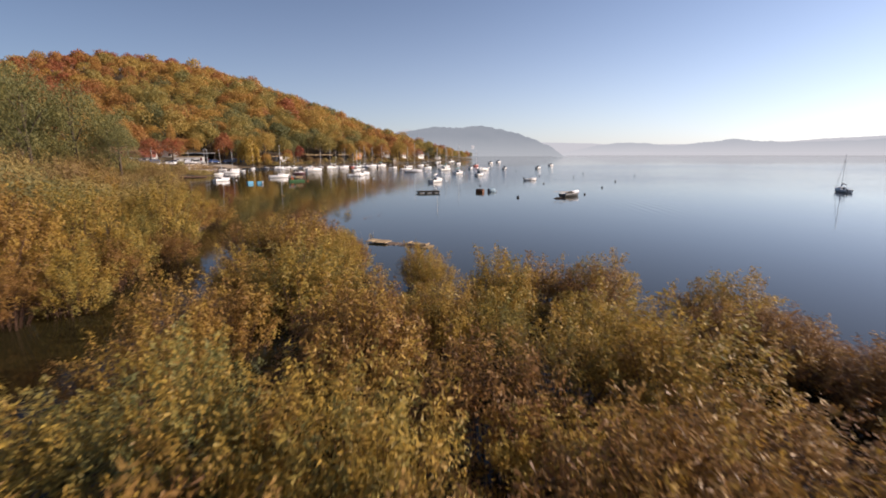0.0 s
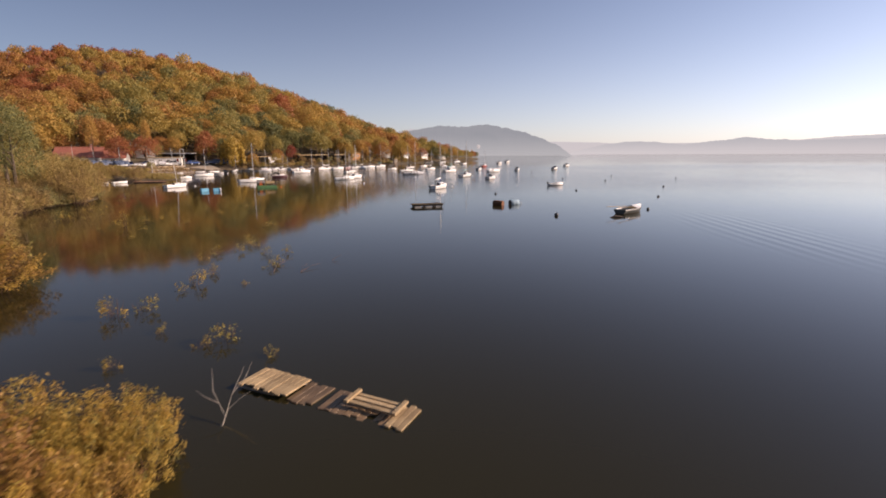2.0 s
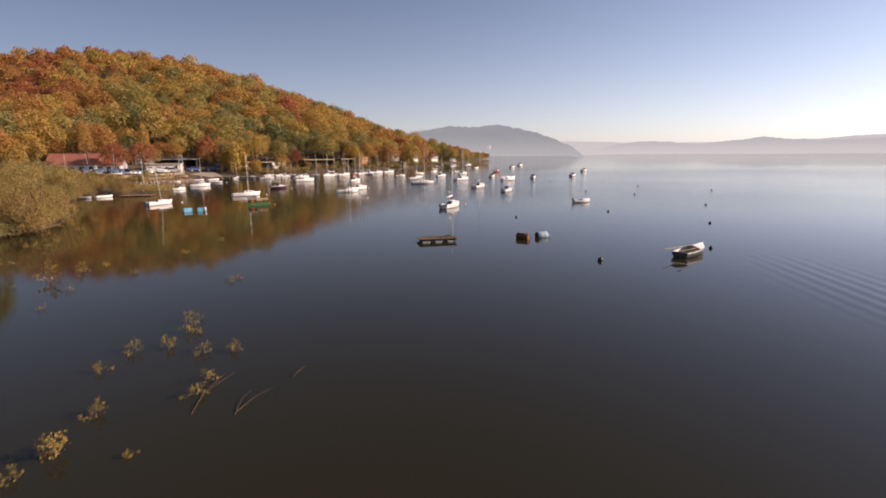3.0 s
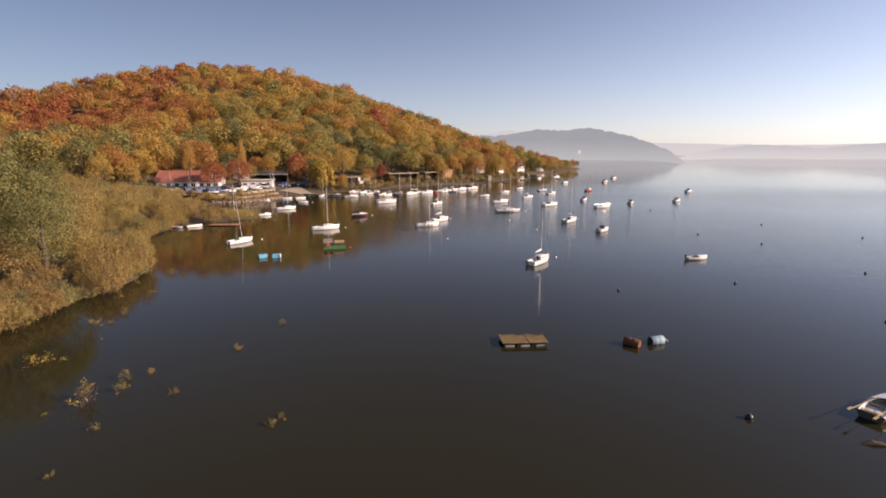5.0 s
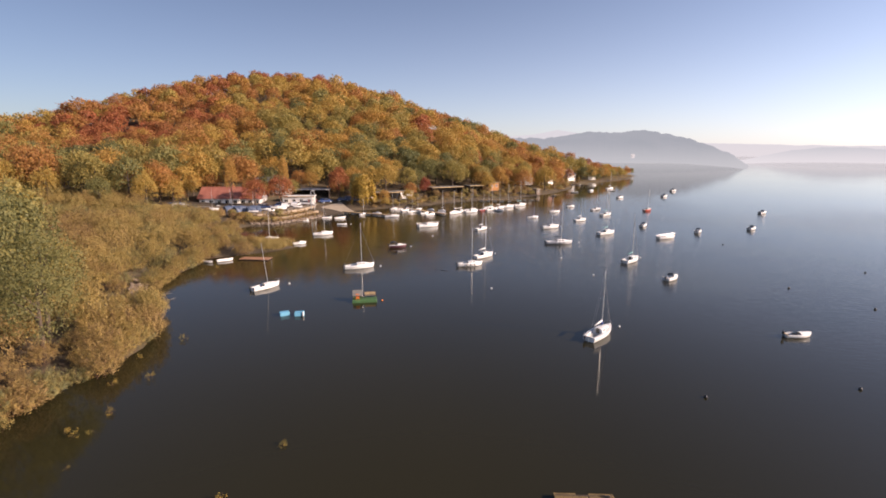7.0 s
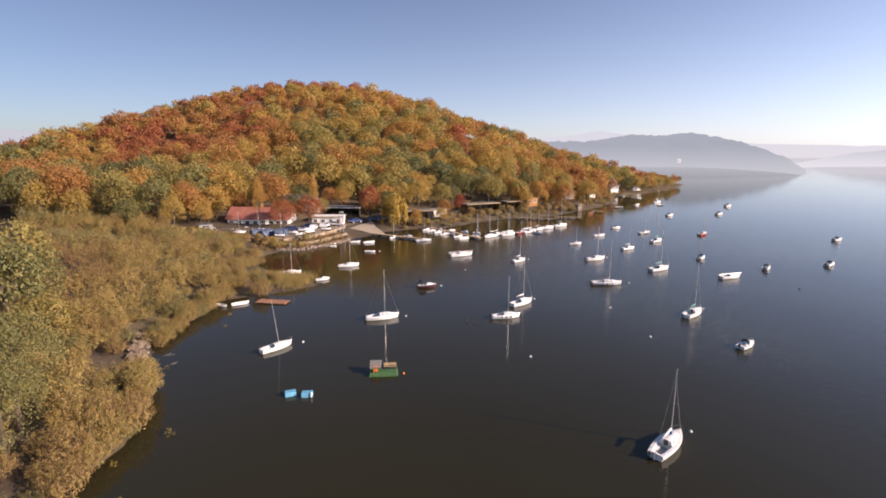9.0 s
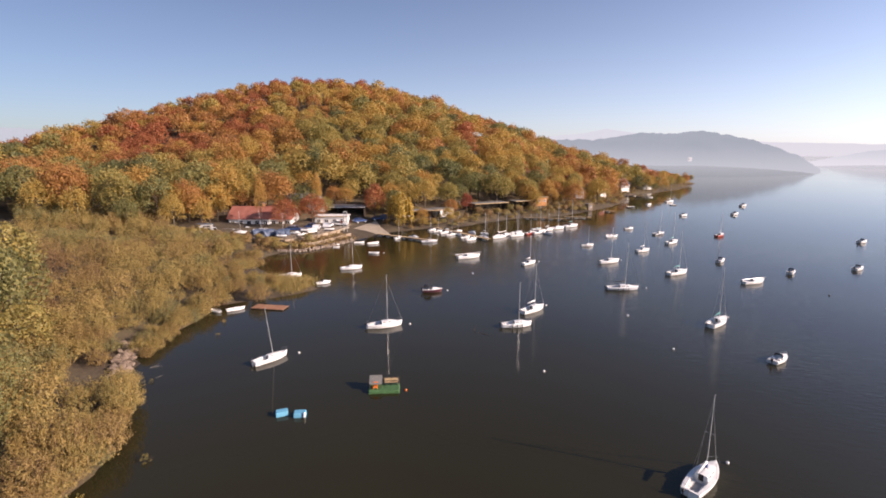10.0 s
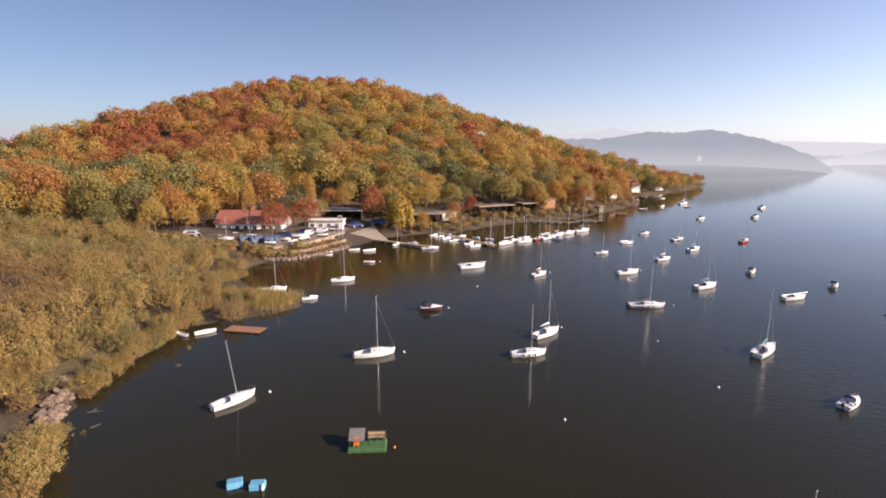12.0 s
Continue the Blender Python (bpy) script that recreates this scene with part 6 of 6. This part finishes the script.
rocks = thing("rock_bank", "pale broken rock face in the willow bank", "rocks", "")
ROCK = surface("broken_rock_face", (0.10, 0.066, 0.045), (0.27, 0.21, 0.155), 0.5, 0.9, 0, 0.7, 7, 0.4, 0.35)
BOULDER = []
for k in range(4):
    g = Geo().ball((0, 0, 0), 0.42, 9, 6, 0.8)
    g.v = [tuple(c * (1 + 0.28 * noise.noise(Vector((c0 * 2.3 + 9 * k, c1 * 2.3, c2 * 2.3)))) + 0.05 * rng.normal() for c in (c0, c1, c2)) for c0, c1, c2 in g.v]
    BOULDER.append(g.mesh("stone", ROCK))
for k in range(120):
    u, v = rng.random(), 0.5 * rng.random() ** 1.3
    s = part("stone", BOULDER[rng.integers(4)], None, rocks)
    s.matrix_basis = pose(-43.7 - 6.9 * u - 1.7 * v + rng.normal(0, 0.25), 89.4 + 8.2 * u - 1.0 * v + rng.normal(0, 0.25), 0.05 + 1.25 * v, rng.uniform(-40, 40), rng.uniform(-30, 30), rng.uniform(0, 360))
    s.scale = (rng.uniform(0.6, 1.5), rng.uniform(0.5, 1.0), rng.uniform(0.5, 1.0))


def window_unit(parent, m, w=1.1, h=1.2):
    """A framed window set into a wall; m: its middle on the wall, facing -y."""
    f = Geo()
    for x, z, sx, sz in ((0, h / 2, w + 0.12, 0.09), (0, -h / 2, w + 0.12, 0.09), (-w / 2, 0, 0.09, h), (w / 2, 0, 0.09, h), (0, 0, 0.05, h)):
        f.box((x, -0.03, z), (sx, 0.09, sz), 0, 0.01)
    win = part("window", f, PLASTER, parent)
    win.matrix_basis = m
    part("pane", Geo().box((0, 0.0, 0), (w - 0.05, 0.03, h - 0.05)), GLASS, win)
    return win


def gable_house(x, y, z, a, L, W, wall, rise, roofmat, label, wallmat=PLASTER, over=0.5, windows=5, chimney=True, step=0.0):
    """A house with a pitched roof, ridge along its length, windows in the front (-y)."""
    ob = thing("house", label, "house", "", pose(x, y, z, 0, 0, a))
    g = Geo().box((0, 0, wall / 2 - 0.5), (L, W, wall + 1.0), 0, 0.02)
    for s in (-1, 1):
        g.add([(s * L / 2, -W / 2, wall), (s * L / 2, W / 2, wall), (s * L / 2, 0, wall + rise), (s * (L / 2 - 0.25), -W / 2, wall), (s * (L / 2 - 0.25), W / 2, wall), (s * (L / 2 - 0.25), 0, wall + rise)],
              [(0, 1, 2), (3, 5, 4), (0, 2, 5, 3), (1, 4, 5, 2)])
    part("wall", g, wallmat, ob)
    k = over / (W / 2)
    for s in (-1, 1):
        n = max(6, int(math.hypot(W / 2 + over, rise * (1 + k)) / 0.42))
        e, prof = L / 2 + over, []
        for i in range(n):
            for u, lift in ((i / n, 0.14), ((i + 1) / n, 0.08)):
                prof.append((s * (W / 2 + over) * (1 - u), wall - rise * k + rise * (1 + k) * u + lift))
        prof += [(0, wall + rise - 0.02), (s * (W / 2 + over), wall - rise * k)]
        roof = Geo().loft([[(x, py, pz) for py, pz in prof] for x in ((-e, e) if s > 0 else (e, -e))], True)
        roof.f += [tuple(range(len(prof))), tuple(range(2 * len(prof) - 1, len(prof) - 1, -1))]
        part("roof", roof, roofmat, ob)
    part("ridge_cap", Geo().tube([(-L / 2 - over, 0, wall + rise + 0.1), (L / 2 + over, 0, wall + rise + 0.1)], 0.12, 8), roofmat, ob)
    for i in range(windows):
        window_unit(ob, pose(-L / 2 + L * (i + 0.5) / windows, -W / 2 - 0.02, min(1.6, wall * 0.55)))
        if wall > 4:
            window_unit(ob, pose(-L / 2 + L * (i + 0.5) / windows, -W / 2 - 0.02, wall * 0.55 + 2.0))
    for s in (-1, 1):
        window_unit(ob, pose(s * (L / 2 + 0.02), 0, min(1.7, wall * 0.55), 0, 0, 90 * s), 0.9, 1.1)
    if chimney:
        c = part("chimney", Geo().box((L * 0.22, W * 0.12, wall + rise + 0.2), (0.5, 0.5, 1.3), 0, 0.02), REDROOF, ob)
        part("cap", Geo().box((L * 0.22, W * 0.12, wall + rise + 0.88), (0.62, 0.62, 0.08), 0, 0.02), CONCRETE, c)
    return ob


gable_house(-89.0, 169.8, 1.7, 16, 11.0, 8.0, 2.9, 2.6, REDROOF, "white clubhouse with a red tiled roof and dark windows", windows=5)
gable_house(-81.2, 172.6, 1.7, 16, 5.8, 7.4, 2.7, 2.2, REDROOF, "low white annex with a red tiled roof", windows=3, chimney=False)
gable_house(-87.0, 191, 3.2, 20, 7, 6, 3.2, 2.8, GREYROOF, "white house with a grey roof behind the clubhouse", windows=3)
gable_house(-81.0, 190, 3.2, 110, 5, 5, 3.2, 2.4, GREYROOF, "white gabled house wing under the trees", windows=2, chimney=False)


def flat_shed(x, y, z, a, L, W, h, wallmat, roofmat, label, name="shed", openfront=True):
    ob = thing(name, label, "shed", "harbour sheds", pose(x, y, z, 0, 0, a))
    part("back_wall", Geo().box((0, W / 2, h / 2 - 0.4), (L, 0.14, h + 0.8), 0, 0.01), wallmat, ob)
    for s in (-1, 1):
        part("side_wall", Geo().box((s * L / 2, 0, h / 2 - 0.4), (0.14, W - 0.16, h + 0.8), 0, 0.01), wallmat, ob)
    if openfront:
        for k in range(max(2, int(L / 2.5)) + 1):
            n = max(2, int(L / 2.5))
            part("post", Geo().box((-L / 2 + 0.1 + (L - 0.2) * k / n, -W / 2, h / 2 - 0.4), (0.14, 0.14, h + 0.8), 0, 0.01), DARKWOOD, ob)
    else:
        part("front_wall", Geo().box((0, -W / 2, h / 2 - 0.4), (L, 0.14, h + 0.8), 0, 0.01), wallmat, ob)
        for k in range(int(L / 2.2)):
            window_unit(ob, pose(-L / 2 + 1.1 + 2.2 * k, -W / 2 - 0.09, h * 0.55), 1.0, 0.9)
    r = part("roof", Geo().box((0, 0, h + 0.08), (L + 0.8, W + 0.9, 0.14), 0, 0.02), roofmat, ob)
    part("fascia", Geo().box((0, -W / 2 - 0.47, h + 0.04), (L + 0.8, 0.05, 0.26), 0, 0.01), PLASTER if roofmat is GREYROOF else PLANK, r)
    return ob


flat_shed(-70.3, 179.5, 1.6, 18, 9, 4, 2.6, PLASTER, PLASTER, "white harbour pavilion beneath the maples", "pavilion", False)
flat_shed(-72.0, 193, 2.4, 14, 11, 6, 3.0, DARKWOOD, GREYROOF, "dark open boat shed with a white fascia", "boat_shed")
flat_shed(-49.5, 200.5, 1.8, 32, 9, 4, 2.3, DARKWOOD, GREYFELT, "dark open shelter with grey roof", "shelter")
flat_shed(-45.0, 205.0, 2.0, 40, 6, 4, 2.2, PLASTER, GREYFELT, "white camping hut with a grey roof", "hut", False)
flat_shed(-33.5, 223.0, 2.2, 42, 13, 4.5, 2.4, DARKWOOD, GREYFELT, "long terrace shelter with a pale flat roof", "shelter")
flat_shed(-24.0, 233.5, 2.2, 45, 6, 4, 2.4, DARKWOOD, GREYFELT, "small dark terrace shelter", "shelter")
flat_shed(-17.5, 241.0, 2.6, 40, 4.5, 3.5, 2.8, surface("orange_boards", (0.36, 0.15, 0.05), (0.55, 0.26, 0.09), 1, 0.8, 0, 0.3, 12), GREYFELT, "orange boarded hut on the slope", "hut", False)
flat_shed(0.5, 248.5, 1.0, 50, 2.2, 1.8, 1.5, STONE, GREYFELT, "small stone waterside hut", "hut", False)
gable_house(-5.0, 268, 4.0, 120, 6, 5, 1.8, 4.2, REDROOF, "white gabled chalet with a steep red roof", windows=2, chimney=False)
gable_house(5.0, 288, 2.5, 60, 6, 5, 2.6, 2.0, REDROOF, "cream lakeside house with a red roof", windows=3)
gable_house(17.0, 331, 2.0, 55, 8, 6, 3.2, 2.4, GREYROOF, "tall white lake house on the far bend", windows=4)
gable_house(6.0, 335, 6.0, 65, 8, 6, 3.0, 3.0, REDROOF, "house with a red roof among the trees", windows=3)
gable_house(37.0, 400, 3.0, 50, 12, 7, 3.4, 3.4, REDROOF, "far house with a dark red roof on the cape", windows=3)
gable_house(31.0, 352, 2.0, 45, 7, 5, 2.8, 2.5, GREYROOF, "far white boathouse at the cape", windows=3, chimney=False)
# The far building glows: haze painted as emission, nearly even over walls and roof.
PALE = distance_material("pale_wall_in_haze", (0.46, 0.46, 0.46), (0.48, 0.48, 0.48), (0.45, 0.45, 0.45), -50, -40)
gable_house(109, 655, 12.0, 30, 3, 2.4, 2.2, 1.2, PALE, "far pale building on the hazy ridge", PALE, windows=0, chimney=False)

# crane frame at the slipway
CRANE = surface("galvanised_frame", (0.34, 0.34, 0.33), (0.48, 0.48, 0.46), 2, 0.6, 0.2, 0.1, 20)
crane = thing("boat_crane", "pale grey steel boat crane frame at the slipway", "crane", "", pose(-62.0, 171.6, 1.2, 0, 0, 12))
crane.scale = (0.85, 0.85, 0.85)
for x in (-0.55, 0.55):
    part("post", Geo().box((x, 0, 3.2), (0.2, 0.2, 6.4), 0, 0.02), CRANE, crane)
for z in (1.6, 3.2, 4.8, 6.3):
    part("crossbar", Geo().box((0, 0, z), (1.1, 0.14, 0.14), 0, 0.02), CRANE, crane)
part("arm", Geo().box((0.3, -0.9, 6.4), (0.16, 2.2, 0.18), 0, 0.02), CRANE, crane)
part("hoist", Geo().box((0.3, -1.8, 6.0), (0.3, 0.3, 0.5), 0, 0.05), BLACKP, crane)

# boats ashore, tarpaulins, cars
for src, x, y, a, s, lab in [(boat_d, -83.5, 156.5, 20, 0.95, "white sailboat laid up in the yard"), (motor_w, -79.3, 157.8, -10, 1.1, "white motorboat laid up in the yard"), (boat_k, -69.4, 165.5, 30, 0.8, "white hull laid up by the bank"),
                             (row_w, -66.8, 163.0, 60, 1.1, "white dinghy upright on the bank"), (motor_w, -70.0, 160.5, 10, 0.8, "small white boat on the bank"), (row_w, -64.9, 168.2, 20, 1.0, "white dinghy by the slipway"),
                             (boat_k, -87.5, 158.5, 10, 0.8, "white boat with lowered mast in the yard"), (boat_b, -81.0, 161.5, 15, 0.85, "white hull laid up before the clubhouse"),
                             (motor_w, -86.0, 162.3, 5, 1.0, "white motorboat laid up before the veranda"), (boat_d, -74.5, 161.5, -15, 0.85, "white sailboat laid up beside the tarpaulins"),
                             (motor_w, -67.0, 158.8, 40, 0.75, "small white boat at the yard's edge"), (row_w, -70.8, 155.8, 15, 1.0, "white dinghy at the yard's edge")]:
    ob = again(src, x, y, a, lab, s, 1.78 + 0.35)
    for k in (-1.2, 1.2):
        part("cradle", Geo().box((k, 0, -0.28), (0.14, 1.4, 0.42), 0, 0.02), DARKWOOD, ob)


def tarp_boat(x, y, a, L, label):
    """A laid-up boat under a tarpaulin that hangs in folds from a ridge pole."""
    ob = thing("covered_boat", label, "covered boat", "boats under tarpaulin", pose(x, y, 1.78, 0, 0, a))
    rng = np.random.default_rng(int(abs(x) * 10))
    rows = []
    for k in range(13):
        u = k / 12
        b = 1.15 * math.sin(math.pi * (0.18 + 0.74 * u)) ** 0.6
        zt = 1.9 - 0.35 * abs(u - 0.4)
        f = lambda q: 0.09 * rng.normal() * q  # noqa: E731
        rows.append([(-L / 2 + L * u, y0 * b + f(1), z0 * zt + f(0.6)) for y0, z0 in ((1.05, 0.15), (1.0, 0.45), (0.8, 0.78), (0, 1.0), (-0.8, 0.78), (-1.0, 0.45), (-1.05, 0.15))])
    g = Geo().loft(rows)
    g.add(rows[0], [tuple(range(7))]).add(rows[-1], [tuple(range(6, -1, -1))])
    part("tarpaulin", g, BLUETARP, ob)
    for k in (-L * 0.25, L * 0.25):
        part("cradle", Geo().box((k, 0, 0.14), (0.16, 1.6, 0.3), 0, 0.02), DARKWOOD, ob)


tarp_boat(-75.3, 156.8, 70, 3.4, "laid-up boat under a blue tarpaulin")
tarp_boat(-72.0, 157.8, 50, 3.6, "laid-up boat under a crumpled blue tarpaulin")
tarp_boat(-77.8, 156.2, 65, 3.0, "small boat under a blue tarpaulin")
tarp_boat(-57.8, 191.5, 10, 5.0, "boat under a bright blue tarpaulin by the maple")
tarp_boat(-97.5, 160.5, 20, 4.5, "boat under a faded blue tarpaulin at the wood's edge")


def car(x, y, z, a, paint, label, van=False):
    ob = thing("car", label, "car", "parked cars", pose(x, y, z, 0, 0, a))
    top = 1.95 if van else 1.45
    prof = [(-2.1, 0.45), (-2.1, 0.85), (-1.75 if not van else -2.0, 0.98 if not van else top), (-1.2 if not van else -1.9, top), (0.45 if not van else 0.9, top), (1.05 if not van else 1.5, 0.98), (2.0, 0.82), (2.12, 0.45)]
    g = Geo().loft([[(px, s * w, pz) for px, pz in prof] for s, w in ((-1, 0.80), (-1, 0.86), (1, 0.86), (1, 0.80))])
    g.add([(px, -0.8, pz) for px, pz in prof], [tuple(range(8))]).add([(px, 0.8, pz) for px, pz in prof], [tuple(range(7, -1, -1))])
    part("body", g, paint, ob)
    for s in (-1, 1):
        part("side_window", Geo().add([(-1.5, s * 0.865, 1.0), (0.85, s * 0.865, 1.0), (0.35, s * 0.865, top - 0.1), (-1.15, s * 0.865, top - 0.1)], [(0, 1, 2, 3)]), GLASS, ob)
        for px in (-1.3, 1.3):
            w = part("wheel", Geo().tube([(px, s * 0.70, 0.32), (px, s * 0.88, 0.32)], 0.32, 14), BLACKP, ob)
            part("rim", Geo().tube([(px, s * 0.87, 0.32), (px, s * 0.895, 0.32)], 0.19, 10), ALU, w)
    part("windscreen", Geo().add([(1.08 if not van else 1.52, -0.7, 1.0), (1.08 if not van else 1.52, 0.7, 1.0), (0.5 if not van else 0.95, 0.66, top - 0.04), (0.5 if not van else 0.95, -0.66, top - 0.04)], [(0, 1, 2, 3)]), GLASS, ob)
    return ob


car(-66.5, 177.0, 1.78, 10, CARPAINT, "white car parked by the slipway")
car(-68.0, 173.0, 1.78, 100, CARPAINT, "white estate car parked by the maple")
car(-71.0, 170.5, 1.78, 20, BLUECAR, "dark blue car parked in the yard")
car(-63.8, 184.0, 1.80, 60, BLUECAR, "dark car at the head of the slipway")
car(-73.5, 165.2, 1.78, 15, BLUECAR, "dark blue car before the maple")
car(-69.0, 168.8, 1.78, 110, CARPAINT, "white car among the laid-up boats")
car(-60.5, 190.0, 1.78, 30, BLUECAR, "dark car under the orange maple")
car(-54.0, 196.0, 1.9, 40, CARPAINT, "white car behind the willow")
car(-90.0, 154.0, 1.78, 15, CARPAINT, "white camper van at the edge of the yard", True)
car(-93.5, 157.5, 1.78, 30, CARPAINT, "white van beside the wood", True)
for x, y in ((-64.5, 173.5), (-62.9, 175.2)):
    ob = thing("banner", "small red banner on a pole", "banner", "red banners", pose(x, y, 1.78))
    part("pole", Geo().tube([(0, 0, -0.1), (0, 0, 2.2)], 0.03, 6), ALU, ob)
    part("cloth", Geo().loft([[(0.02 + 0.2 * k, 0.05 * math.sin(k * 1.7), z) for k in range(4)] for z in (1.2, 2.1)]), REDHULL, ob)
